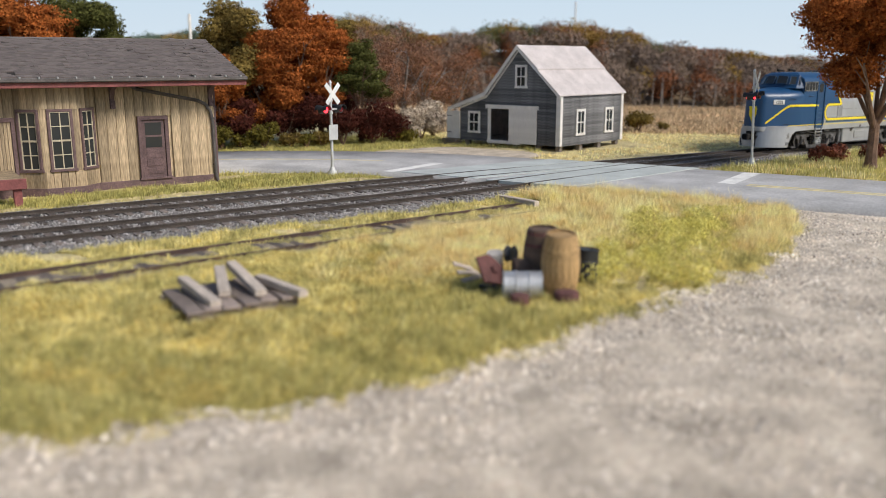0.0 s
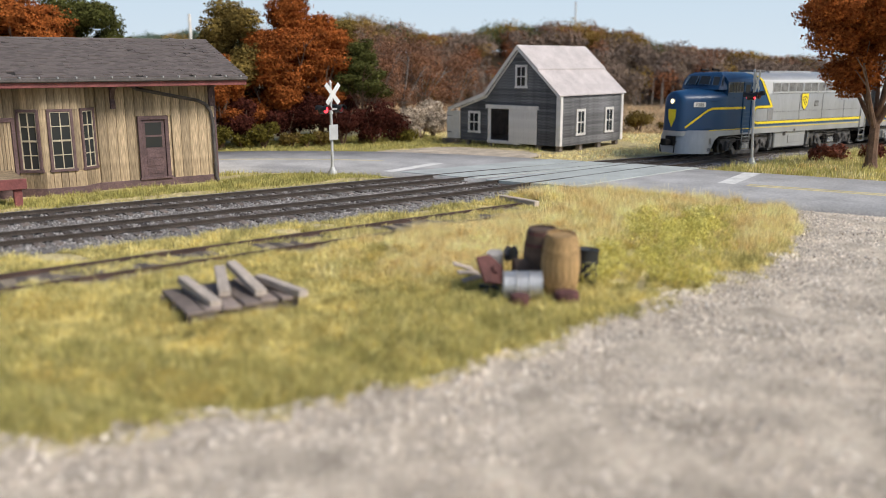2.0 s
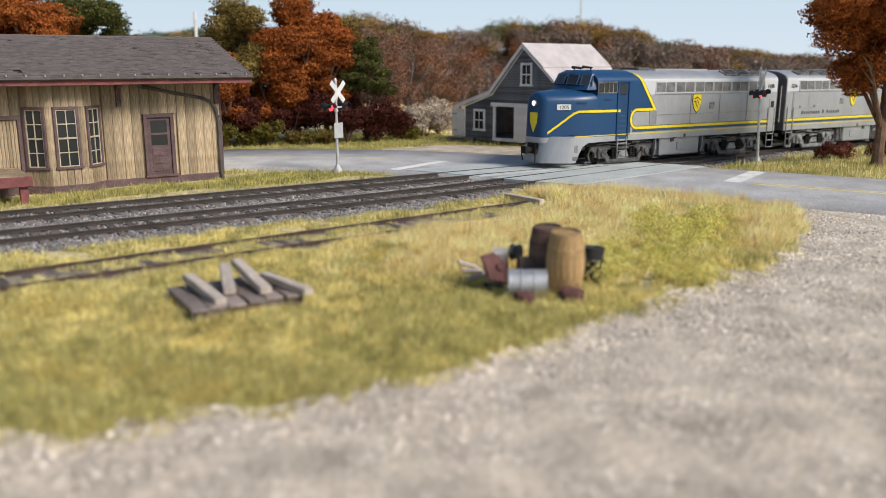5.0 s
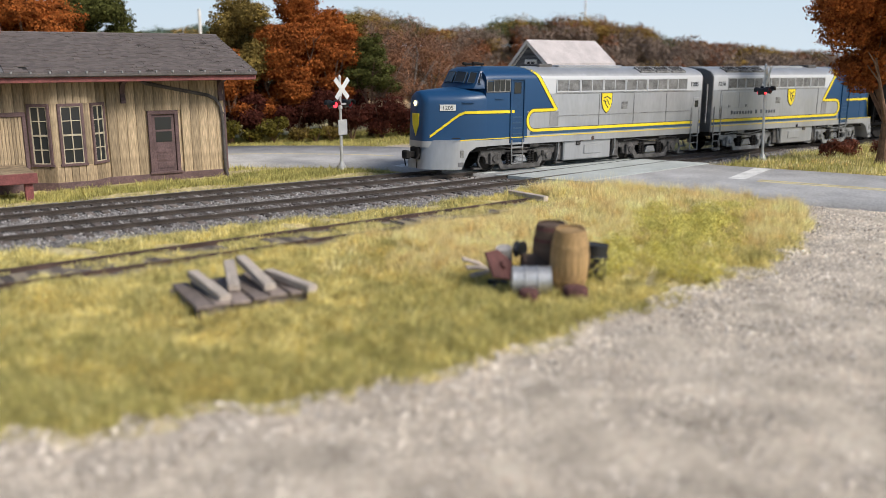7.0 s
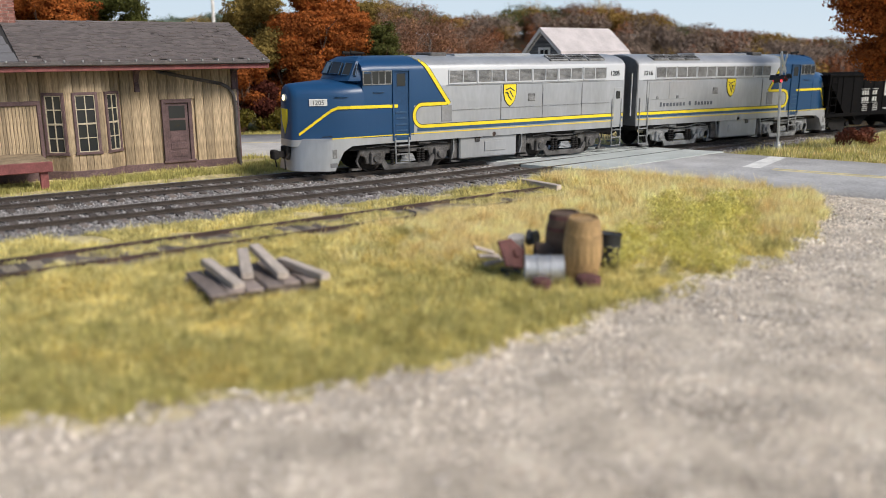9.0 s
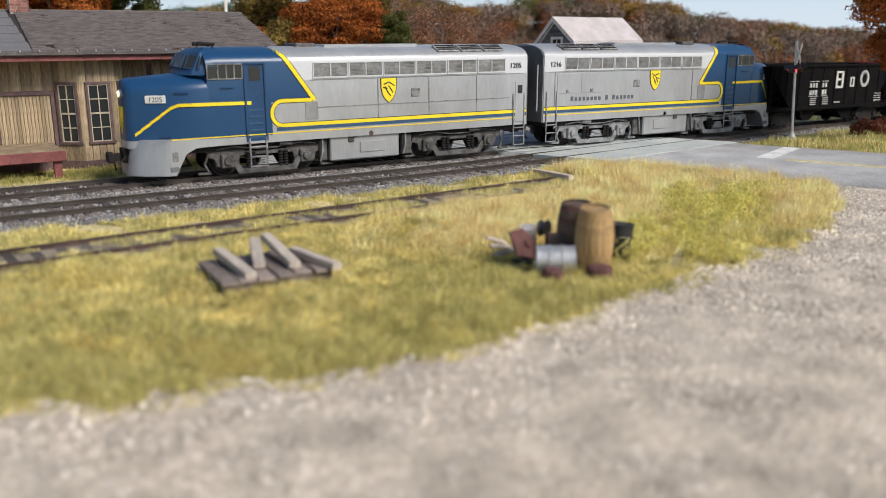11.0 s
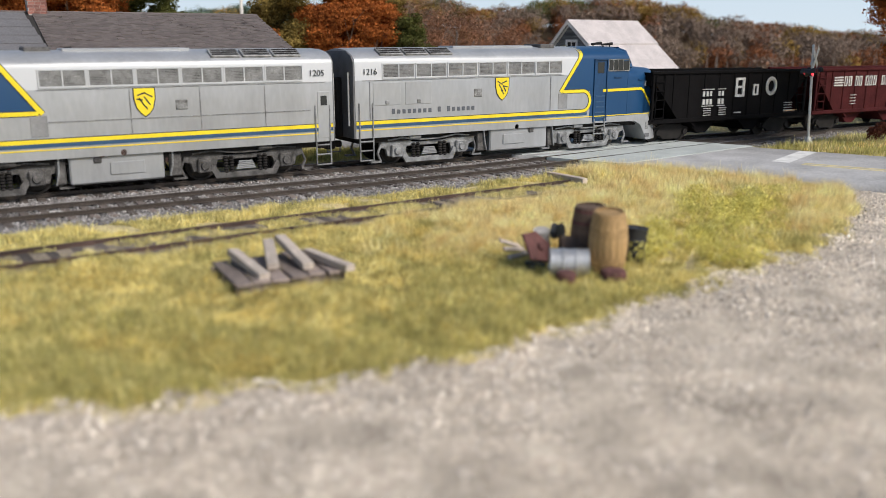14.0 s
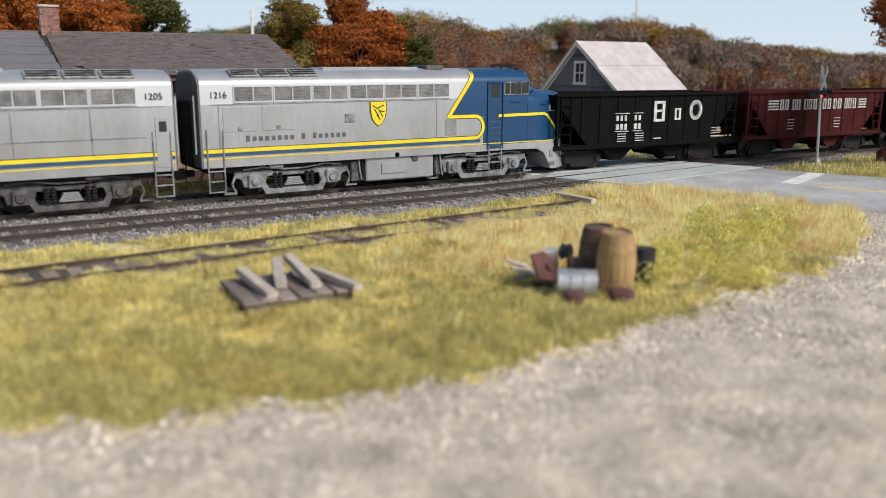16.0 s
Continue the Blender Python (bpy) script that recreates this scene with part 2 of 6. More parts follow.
def box(bm, x0, x1, y0, y1, z0, z1, bevel=0.0, m=None):
    r = bmesh.ops.create_cube(bm, size=1.0)
    T = Matrix.Translation(((x0 + x1) / 2, (y0 + y1) / 2, (z0 + z1) / 2)) @ Matrix.Diagonal((x1 - x0, y1 - y0, z1 - z0, 1))
    bmesh.ops.transform(bm, matrix=(m @ T) if m is not None else T, verts=r["verts"])
    if bevel:
        edges = list({e for v in r["verts"] for e in v.link_edges})
        bmesh.ops.bevel(bm, geom=edges, offset=bevel, segments=1, affect="EDGES")


def bx(*a, **k):
    bm = bmesh.new()
    box(bm, *a, **k)
    return bm


def rod(bm, p0, p1, r0, r1=None, n=8):
    p0, p1 = Vector(p0), Vector(p1)
    d = p1 - p0
    m = Matrix.Translation((p0 + p1) / 2) @ d.to_track_quat("Z", "Y").to_matrix().to_4x4()
    bmesh.ops.create_cone(bm, cap_ends=True, segments=n, radius1=r0, radius2=r0 if r1 is None else r1, depth=d.length, matrix=m)


def tube(bm, pts, r, n=6):
    for a, b in zip(pts, pts[1:]):
        rod(bm, a, b, r, n=n)


def prism(bm, pts, axis, a, b):
    """A closed outline pushed along an axis: 'x' takes (y, z) points, 'y' (x, z), 'z' (x, y)."""
    def put(p, s):
        return {"x": (s, p[0], p[1]), "y": (p[0], s, p[1]), "z": (p[0], p[1], s)}[axis]
    A, B = [bm.verts.new(put(p, a)) for p in pts], [bm.verts.new(put(p, b)) for p in pts]
    n = len(pts)
    bm.faces.new(A)
    bm.faces.new(B[::-1])
    for i in range(n):
        bm.faces.new((A[i], B[i], B[(i + 1) % n], A[(i + 1) % n]))
    bmesh.ops.recalc_face_normals(bm, faces=bm.faces[:])


def raw(name, verts, faces, material, parent=None, label=""):
    """A mesh from arrays (n, 3) and (m, k)."""
    verts, faces = np.asarray(verts, dtype=np.float32) * S, np.asarray(faces, dtype=np.int32)
    me = bpy.data.meshes.new(name)
    k = faces.shape[1]
    me.vertices.add(len(verts))
    me.vertices.foreach_set("co", verts.ravel())
    me.loops.add(faces.size)
    me.loops.foreach_set("vertex_index", faces.ravel())
    me.polygons.add(len(faces))
    me.polygons.foreach_set("loop_start", np.arange(0, faces.size, k, dtype=np.int32))
    me.update(calc_edges=True)
    me.validate()
    me.materials.append(M[material])
    ob = new(name, me)
    ob.parent = parent
    if label:
        ob["label"] = label
    return ob


rng = np.random.default_rng(7)


def rand_dirs(n):
    v = rng.normal(size=(n, 3))
    return v / np.linalg.norm(v, axis=1)[:, None]


def stones(name, P, r, material):
    """Loose stones at points P with radii r."""
    base = np.array([(1, 0, 0), (-1, 0, 0), (0, 1, 0), (0, -1, 0), (0, 0, 1), (0, 0, -1)], dtype=float)
    f = np.array([(0, 2, 4), (2, 1, 4), (1, 3, 4), (3, 0, 4), (2, 0, 5), (1, 2, 5), (3, 1, 5), (0, 3, 5)])
    n = len(P)
    a = rng.uniform(0, 6.28, n)
    ca, sa = np.cos(a), np.sin(a)
    k = base[None] * rng.uniform(0.6, 1.25, (n, 6, 1)) * r[:, None, None]
    x, y = k[..., 0] * ca[:, None] - k[..., 1] * sa[:, None], k[..., 0] * sa[:, None] + k[..., 1] * ca[:, None]
    V = np.stack([x, y, k[..., 2] * 0.75], -1) + P[:, None, :]
    F = f[None] + (np.arange(n) * 6)[:, None, None]
    return raw(name, V.reshape(-1, 3), F.reshape(-1, 3), material)


def blades(name, P, h, material, lean=0.5, width=0.03):
    """Upright grass: one thin leaning fibre at each point."""
    n = len(P)
    a, b = rng.uniform(0, 6.28, n), rng.uniform(0, 6.28, n)
    w = width * rng.uniform(0.6, 1.4, n)
    l = h * lean * rng.uniform(0.1, 1.0, n)
    dx, dy = np.cos(a) * w, np.sin(a) * w
    z = np.zeros(n)
    V = np.stack([P + np.stack([dx, dy, z - 0.02], 1), P - np.stack([dx, dy, z + 0.02], 1), P + np.stack([np.cos(b) * l, np.sin(b) * l, h], 1)], 1).reshape(-1, 3)
    return raw(name, V, (np.arange(n) * 3)[:, None] + [0, 1, 2], material)


def leaves(crown, size):
    """Small leaves at the crown's points, lying along its clumps: vertices and faces."""
    P, out = crown
    n = len(P)
    d = out + 0.6 * rand_dirs(n)
    d /= np.linalg.norm(d, axis=1)[:, None] + 1e-9
    t = np.cross(d, rand_dirs(n))
    t /= np.linalg.norm(t, axis=1)[:, None] + 1e-9
    e = np.cross(d, t)
    s = (size * rng.uniform(0.5, 1.4, n))[:, None]
    V = np.stack([P - t * s * 0.8, P + t * s * 0.8, P + e * s * 1.3 + out * s * 0.35], 1).reshape(-1, 3)
    return V, (np.arange(n) * 3)[:, None] + np.arange(3)


def crown_points(blobs, density):
    """Points in uneven shells of ellipsoids (x, y, z, rx, ry, rz), and the way out of each shell."""
    pts, outs = [], []
    for x, y, z, rx, ry, rz in blobs:
        n = int(density * (rx * ry * rz) ** 0.67)
        d = rand_dirs(n)
        lump = 1 + 0.16 * np.sin(d[:, 0] * 7 + x) * np.sin(d[:, 1] * 6 + y) + 0.12 * np.sin(d[:, 2] * 11 + z) + 0.07 * np.sin(d[:, 0] * 19 + z * 3) * np.sin(d[:, 2] * 17 + y * 5)
        k = np.where(rng.uniform(0, 1, n) < 0.2, rng.uniform(0.3, 0.8, n), rng.uniform(0.8, 1.04, n))
        pts.append((k * lump)[:, None] * d * [rx, ry, rz] + [x, y, z])
        o = d / np.array([rx, ry, rz])
        outs.append(o / np.linalg.norm(o, axis=1)[:, None])
    return np.concatenate(pts), np.concatenate(outs)


# ---- ground, road, tracks ----
def smooth(x, a, b):
    t = np.clip((x - a) / (b - a), 0, 1)
    return t * t * (3 - 2 * t)


TRACK_Y = 30.85


def y_second(x):
    e = max(0.0, min(x - 13.0, 9.0))
    return 27.2 + 0.0065 * e * e + 0.117 * max(0.0, x - 22.0)


SECOND = np.vectorize(y_second, otypes=[float])


def grade(x):
    """The line falls gently beyond the road."""
    return -0.008 * max(0.0, min(x, 60.0) - 24.0)


def y_third(x):
    return 21.5 + 0.061 * x


ROAD = [(40.5, -3.0), (36.2, 7.0), (30.0, 21.9), (27.9, 27.0), (24.7, 34.6), (21.6, 39.4), (16.6, 43.4), (8.0, 46.5), (-10.0, 50.0), (-40.0, 54.0)]


def road_curve(n=80):
    p = np.array(ROAD)
    s = np.concatenate([[0], np.cumsum(np.linalg.norm(np.diff(p, axis=0), axis=1))])
    t = np.linspace(0, s[-1], n)
    q = np.stack([np.interp(t, s, p[:, 0]), np.interp(t, s, p[:, 1])], 1)
    for _ in range(3):
        q[1:-1] = (q[:-2] + 2 * q[1:-1] + q[2:]) / 4
    d = np.gradient(q, axis=0)
    d /= np.linalg.norm(d, axis=1)[:, None]
    return q, np.stack([-d[:, 1], d[:, 0]], 1)


RQ, RN = road_curve()


def road_dist(x, y):
    d = np.full(np.shape(x), 1e9)
    for a, b in zip(RQ[:-1], RQ[1:]):
        ab = b - a
        t = np.clip(((x - a[0]) * ab[0] + (y - a[1]) * ab[1]) / (ab @ ab), 0, 1)
        d = np.minimum(d, np.hypot(x - a[0] - t * ab[0], y - a[1] - t * ab[1]))
    return d


LOT = [(-30, 14.0), (-6, 13.3), (1.1, 12.4), (4.8, 11.25), (7.3, 10.95), (10.9, 11.6), (14.7, 12.05), (19.3, 12.9), (23.0, 14.6), (25.8, 16.4), (27.2, 18.2)]


def lot_edge(x):
    p = np.array(LOT)
    return np.interp(x, p[:, 0], p[:, 1]) + 0.16 * np.sin(x * 2.3) + 0.1 * np.sin(x * 5.1 + 1)


def ground_z(x, y):
    """Height of the ground, gently uneven, raised along the tracks and flat under the road."""
    z = 0.05 * np.sin(x * 0.7 + 1) * np.cos(y * 0.55) + 0.03 * np.sin(x * 1.9 + y * 1.3)
    z = np.where(y < lot_edge(x), 0.0, z)
    z = z + 0.10 * smooth(y, 17, 24) * (1 - smooth(y, 33, 36))
    near = np.minimum(np.abs(y - TRACK_Y), np.abs(y - SECOND(x)))
    z = np.where(near < 2.6, 0.02, z)
    z = np.where((np.abs(y - y_third(x)) < 1.7) & (x < 20.8), np.minimum(z, 0.06 + 0.035 * np.sin(x * 1.7) * np.sin(x * 0.6 + 2)), z)
    r = road_dist(x, y)
    z = np.where(r < 6.0, z * smooth(r, 4.6, 6.0) + 0.02 * (1 - smooth(r, 4.6, 6.0)), z)
    z = z - 0.008 * np.maximum(0.0, np.minimum(x, 60.0) - 24.0) * smooth(y, 24, 27) * (1 - smooth(y, 34, 38)) - (near < 2.6) * 0.06
    return z


def ground():
    xs = np.concatenate([[-2500, -600, -150, -60], np.linspace(-30, 70, 170), [90, 140, 250, 700, 2500]])
    ys = np.concatenate([[-2500, -600, -100, -20], np.linspace(-6, 62, 130), [75, 95, 140, 250, 700, 2500]])
    X, Y = np.meshgrid(xs, ys, indexing="ij")
    V = np.stack([X, Y, ground_z(X, Y)], -1).reshape(-1, 3)
    nx, ny = len(xs), len(ys)
    i = (np.arange(nx - 1)[:, None] * ny + np.arange(ny - 1)[None]).reshape(-1, 1)
    g = raw("ground", V, i + [0, ny, ny + 1, 1], "earth")
    tagged(g, "earth ground with dry autumn grass", "ground", kind="structure")


def lot():
    xs = np.linspace(-40, 29.2, 230)
    V, F = [], []
    for x in xs:
        e = float(lot_edge(x))
        for t in np.linspace(0, 1, 24):
            y = -25 + (e + 25) * t
            V.append((x, y, 0.045 + 0.02 * math.sin(x * 1.7 + y) * math.sin(y * 1.1) - (0.05 if t == 1 else 0)))
    n = 24
    for i in range(len(xs) - 1):
        for j in range(n - 1):
            F.append((i * n + j, (i + 1) * n + j, (i + 1) * n + j + 1, i * n + j + 1))
    ob = raw("gravel_lot", V, F, "lot")
    tagged(ob, "pale crushed gravel parking lot", "gravel lot", kind="structure")
    n = 64000
    x = rng.uniform(-3, 29, n)
    e = lot_edge(x)
    y = e + 0.25 - (rng.uniform(0, 1, n) ** 1.4) * 11.0
    k = y > 1.5
    x, y = x[k], y[k]
    r = rng.uniform(0.010, 0.032, len(x)) * (1 + (rng.uniform(0, 1, len(x)) > 0.97) * 1.1)
    st = stones("lot_stones", np.stack([x, y, 0.05 - r * 0.1], 1), r, "stone")
    tagged(st, "loose pale grey and tan gravel stones", "gravel", kind="stuff")
    pick = rng.uniform(0, 1, len(x)) < 0.05
    q = np.stack([x, y], 1)[pick] + rng.uniform(-0.05, 0.05, (int(pick.sum()), 2))
    r = rng.uniform(0.012, 0.038, len(q))
    st = stones("lot_stones", np.stack([q[:, 0], q[:, 1], 0.052 + r * 0.1], 1), r, "stone_dark")
    tagged(st, "scattered dark brown gravel stones", "gravel", kind="stuff")


def ribbon(q, n, a, b, z0, z1):
    """A slab along a line, from a to b beside it."""
    V = []
    for p, m in zip(q, n):
        for o in (a, b):
            V += [(p[0] + m[0] * o, p[1] + m[1] * o, z1), (p[0] + m[0] * o, p[1] + m[1] * o, z0)]
    F = []
    for i in range(len(q) - 1):
        k = i * 4
        F += [(k, k + 4, k + 6, k + 2), (k + 1, k + 5, k + 4, k), (k + 2, k + 6, k + 7, k + 3)]
    return V, F


def road():
    ob = raw("road", *ribbon(RQ, RN, -4.35, 4.35, -0.1, 0.2), "road")
    tagged(ob, "weathered light grey asphalt road crossing the tracks", "road", kind="structure")
    keep = (RQ[:, 1] < 21.6)
    for o in (-0.34, 0.05):
        r = raw("road_line", *ribbon(RQ[keep], RN[keep], o, o + 0.24, 0.19, 0.206), "yellow_line", ob, "faded yellow centre line")
    far = (RQ[:, 1] > 37.5)
    raw("road_line", *ribbon(RQ[far], RN[far], -0.11, 0.11, 0.19, 0.206), "yellow_line", ob, "faded yellow centre line")
    u = np.array((0.933, 0.36))
    w = np.array((-0.36, 0.933))
    c = np.array((29.95, 22.0))
    V = [(*(c + u * a + w * b), 0.207) for a, b in ((0.0, 0.0), (4.15, 0.0), (4.15, 0.72), (0.0, 0.72))]
    raw("stop_line", V, [(0, 1, 2, 3)], "white_line", ob, "white painted stop line")
    c2 = np.array((24.3, 35.2))
    V = [(*(c2 + u * a + w * b), 0.207) for a, b in ((-4.15, 0.0), (0.0, 0.0), (0.0, 0.6), (-4.15, 0.6))]
    raw("stop_line", V, [(0, 1, 2, 3)], "white_line", ob, "white painted stop line")


def strip(name, f, x0, x1, half, top, material, label, cat):
    """A ballast bed with sloping shoulders along y = f(x)."""
    xs = np.linspace(x0, x1, 90)
    V, F = [], []
    for x in xs:
        y = float(f(x))
        for o, z in ((-half - 0.7, 0.0), (-half, top), (half, top), (half + 0.7, 0.0)):
            V.append((x, y + o + 0.12 * math.sin(x * 3 + o), z + grade(x)))
    for i in range(len(xs) - 1):
        for j in range(3):
            F.append((i * 4 + j, i * 4 + 4 + j, i * 4 + 5 + j, i * 4 + 1 + j))
    tagged(raw(name, V, F, material), label, cat, kind="structure")


def rail_profile(bm, x0, x1, f, off, z):
    pts = [(-0.06, z - 0.135), (0.06, z - 0.135), (0.06, z - 0.12), (0.014, z - 0.105), (0.014, z - 0.045), (0.034, z - 0.035), (0.034, z), (-0.034, z), (-0.034, z - 0.035), (-0.014, z - 0.045), (-0.014, z - 0.105), (-0.06, z - 0.12)]
    rings = []
    for x in np.linspace(x0, x1, 60):
        g = grade(x) if z > 0.21 else 0.0
        rings.append([bm.verts.new((x, float(f(x)) + off + p[0], p[1] + g)) for p in pts])
    for a, b in zip(rings, rings[1:]):
        for i in range(12):
            bm.faces.new((a[i], b[i], b[(i + 1) % 12], a[(i + 1) % 12]))
    bm.faces.new(rings[0])
    bm.faces.new(rings[-1])
    bmesh.ops.recalc_face_normals(bm, faces=bm.faces[:])


def track(f, x0, x1, z, label, railmat, gap=0.56, skip=None):
    t = thing("railway_track", label, "track", group="railway tracks", kind="structure")
    for o in (-0.74, 0.74):
        bm = bmesh.new()
        rail_profile(bm, x0, x1, f, o, z)
        part("rail", bm, railmat, t)
    first = None
    x = x0 + 0.3
    while x < x1:
        if not (skip and skip(x)):
            m = at(x, float(f(x)) + random.uniform(-0.06, 0.06), z - (0.14 if z > 0.21 else 0.11) + (grade(x) if z > 0.21 else 0.0), 0, 0, math.degrees(math.atan(f(x + 0.5) - f(x - 0.5))) + random.uniform(-1.5, 1.5))
            if first is None:
                first = part("tie", bx(-0.125, 0.125, -1.3, 1.3, -0.2, 0.0, bevel=0.015), "tie", t)
                first.matrix_basis = m
            else:
                again(first, m, t)
        x += gap * random.uniform(0.94, 1.06)
    return t


def tracks():
    strip("ballast_bed", lambda x: TRACK_Y, -60, 110, 1.75, 0.06, "ballast", "grey crushed stone ballast under the track", "ballast")
    strip("ballast_bed", y_second, -60, 43, 1.75, 0.055, "ballast", "grey crushed stone ballast under the track", "ballast")
    strip("spur_bed", y_third, -60, 20.6, 1.0, 0.075, "dirt", "grey-brown dirt under the old spur", "ballast")
    on_road = lambda x, y: road_dist(np.array(x), np.array(y)) < 4.2
    track(lambda x: TRACK_Y, -40, 110, 0.25, "main line track with dark weathered rails and wooden ties", "rail", skip=lambda x: on_road(x, TRACK_Y))
    track(y_second, -40, 43, 0.245, "siding track with dark weathered rails and wooden ties", "rail", skip=lambda x: on_road(x, y_second(x)))
    track(y_third, -40, 19.9, 0.2, "old spur track with rusty rails sunk in weeds", "rail_rust")
    n = 52000
    x = rng.uniform(-8, 48, n)
    sel = rng.uniform(0, 1, n) < 0.5
    o = rng.uniform(-2.3, 2.3, n)
    y = np.where(sel, TRACK_Y, SECOND(x)) + o
    k = (road_dist(x, y) > 4.5) & ~((~sel) & (x > 43))
    x, y, o = x[k], y[k], o[k]
    r = rng.uniform(0.02, 0.055, len(x))
    z = np.where(np.abs(o) < 1.75, 0.083, 0.068 - (np.abs(o) - 1.75) * 0.08)
    z = z - 0.008 * np.maximum(0.0, np.minimum(x, 60.0) - 24.0)
    s = stones("ballast_stones", np.stack([x, y, z], 1), r, "ballast_stone")
    tagged(s, "loose grey crushed stone ballast", "ballast", kind="stuff")
    # flat panels that fill the crossing between and beside the rails
    pan = thing("crossing_panels", "pale concrete grade crossing panels between the rails", "crossing", kind="structure")
    for f, z in ((lambda x: TRACK_Y, 0.25), (y_second, 0.245)):
        for lo, hi in ((-2.6, -0.83), (-0.64, 0.64), (0.83, 2.6)):
            if f(0) != f(40) and lo > 0.7:
                hi = 1.25
            if f(0) == f(40) and lo < -1:
                lo = -1.15
            bm = bmesh.new()
            ca = 26.65 - 0.417 * (f(26.5) - 30)
            pts = []
            for (dx, o) in ((-4.6, lo), (4.7, lo), (4.7, hi), (-4.6, hi)):
                xx = ca + dx - o * 0.41
                pts.append((xx, f(xx) + o))
            prism(bm, pts, "z", 0.1, z - 0.015)
            part("panel", bm, "crossing", pan)
        # near-black strips on the road surface draw the shade inside the shallow rail gaps
        for o in (-0.74, 0.74):
            V = []
            for xx in np.linspace(ca - 4.6 - o * 0.41, ca + 4.7 - o * 0.41, 14):
                V += [(xx, float(f(xx)) + o - 0.1, 0.213), (xx, float(f(xx)) + o + 0.1, 0.213)]
            raw("flangeway", V, [(2 * i, 2 * i + 2, 2 * i + 3, 2 * i + 1) for i in range(13)], "underframe", pan, "near-black strip drawn for the shade in the rail gap")
    # old tie that ends the spur
    tagged(part("stop_tie", bx(-0.12, 0.12, -0.95, 0.95, -0.12, 0.12, bevel=0.02), "plank"), "weathered tie laid across the spur's end", "tie").matrix_basis = at(19.75, 23.75, 0.2, 0, 0, 4)


def in_drive(x, y):
    return (((x - 27.8) / 5.2) ** 2 + ((y - 39.6) / 4.6) ** 2) < 1


def drive():
    """Gravel apron between the road and the barn."""
    V, F = [(27.8, 39.6, 0.1)], []
    for i in range(60):
        a = 6.28318 * i / 60
        k = 1 + 0.05 * math.sin(a * 7)
        V.append((27.8 + 5.2 * k * math.cos(a), 39.6 + 4.6 * k * math.sin(a), 0.03))
        F.append((0, i + 1, (i + 1) % 60 + 1))
    tagged(raw("gravel_apron", V, F, "lot"), "pale gravel apron in front of the barn", "gravel lot", kind="structure")


ground()
lot()
drive()
road()
tracks()


# ---- grass ----
def scatter(n, x0, x1, y0, y1):
    return rng.uniform(x0, x1, n), rng.uniform(y0, y1, n)


def patch(name, n, box4, keep, h0, h1, material, label, width=0.028, lean=0.6, clump=0.0):
    x, y = scatter(n, *box4)
    if clump:
        w = np.sin(x * 1.3 + 0.5 * y) * np.sin(y * 1.7 - 0.4 * x) + 0.6 * np.sin(x * 3.1 + y * 2.3)
        k0 = w > clump
        x, y = x[k0], y[k0]
    k = keep(x, y)
    x, y = x[k], y[k]
    tuft = (np.sin(x * 5.3 + 1.7 * np.sin(y * 3.9)) * np.sin(y * 6.1 + 1.9 * np.sin(x * 4.3))) ** 2 + 0.6 * (np.sin(x * 11.7 + y * 5) * np.sin(y * 13.1 - x * 4)) ** 2
    h = rng.uniform(h0, h1, len(x)) * (0.75 + 0.35 * np.sin(x * 1.1 + y * 0.7) ** 2) * (0.6 + 0.75 * tuft)
    ob = blades(name, np.stack([x, y, ground_z(x, y)], 1), h, material, lean, width)
    return tagged(ob, label, "grass", kind="stuff")


def clear(x, y, road_gap=4.7, track_gap=2.2):
    return (road_dist(x, y) > road_gap) & (np.abs(y - TRACK_Y) > track_gap) & ((np.abs(y - SECOND(x)) > track_gap) | (x > 42))


spur = lambda x, y: ((y - y_third(x) > 0.95) | (y - y_third(x) < -1.15)) | (x > 20.6)
front = lambda x, y: clear(x, y, 4.6, 2.15) & (y > lot_edge(x) - 0.1 + 0.2 * np.sin(x * 9.0) * np.sin(x * 4.3) + rng.exponential(0.22, np.shape(x))) & (y < SECOND(x) - 2.1)
meadow = lambda x, y: front(x, y) & spur(x, y)
weedy = lambda x, y: (np.abs(-0.55 * (x - 14.6) + 0.835 * (y - 13.0)) < 1.4 + 0.4 * np.sin(x * 4.1) + 0.3 * np.sin(x * 9.7 + y * 3)) & (x > 14.4) & (x < 22.6 + 0.8 * np.sin(y * 4.7) + 0.5 * np.sin(y * 11 + x * 3))
patch("meadow_grass", 1000000, (-4, 30, 10.8, 26.0), lambda x, y: meadow(x, y) & (~weedy(x, y) | (np.sin(x * 7) * np.sin(y * 9) > 0.2)) & (y < y_third(x) - 0.2 + (x > 20) * 9), 0.08, 0.26, "grass", "mixed green and golden meadow grass", width=0.009, lean=0.8)
patch("dry_grass", 900000, (8, 29, 14, 26), lambda x, y: meadow(x, y) & ~weedy(x, y) & ((y < y_third(x) - 0.3) | (x > 20.6)) & (x + 0.9 * (y - 14) > 15.5 + 2 * np.sin(y)), 0.2, 0.46, "grass_dry", "tall golden dry grass", width=0.006, lean=0.75, clump=-0.7)
patch("green_grass", 150000, (-5, 22, 11, 17), lambda x, y: meadow(x, y) & (y < lot_edge(x) + 3.4 + 1.2 * np.sin(x * 0.8)) & (x < 13), 0.1, 0.28, "grass_green", "short green grass", width=0.012, lean=0.6, clump=0.0)
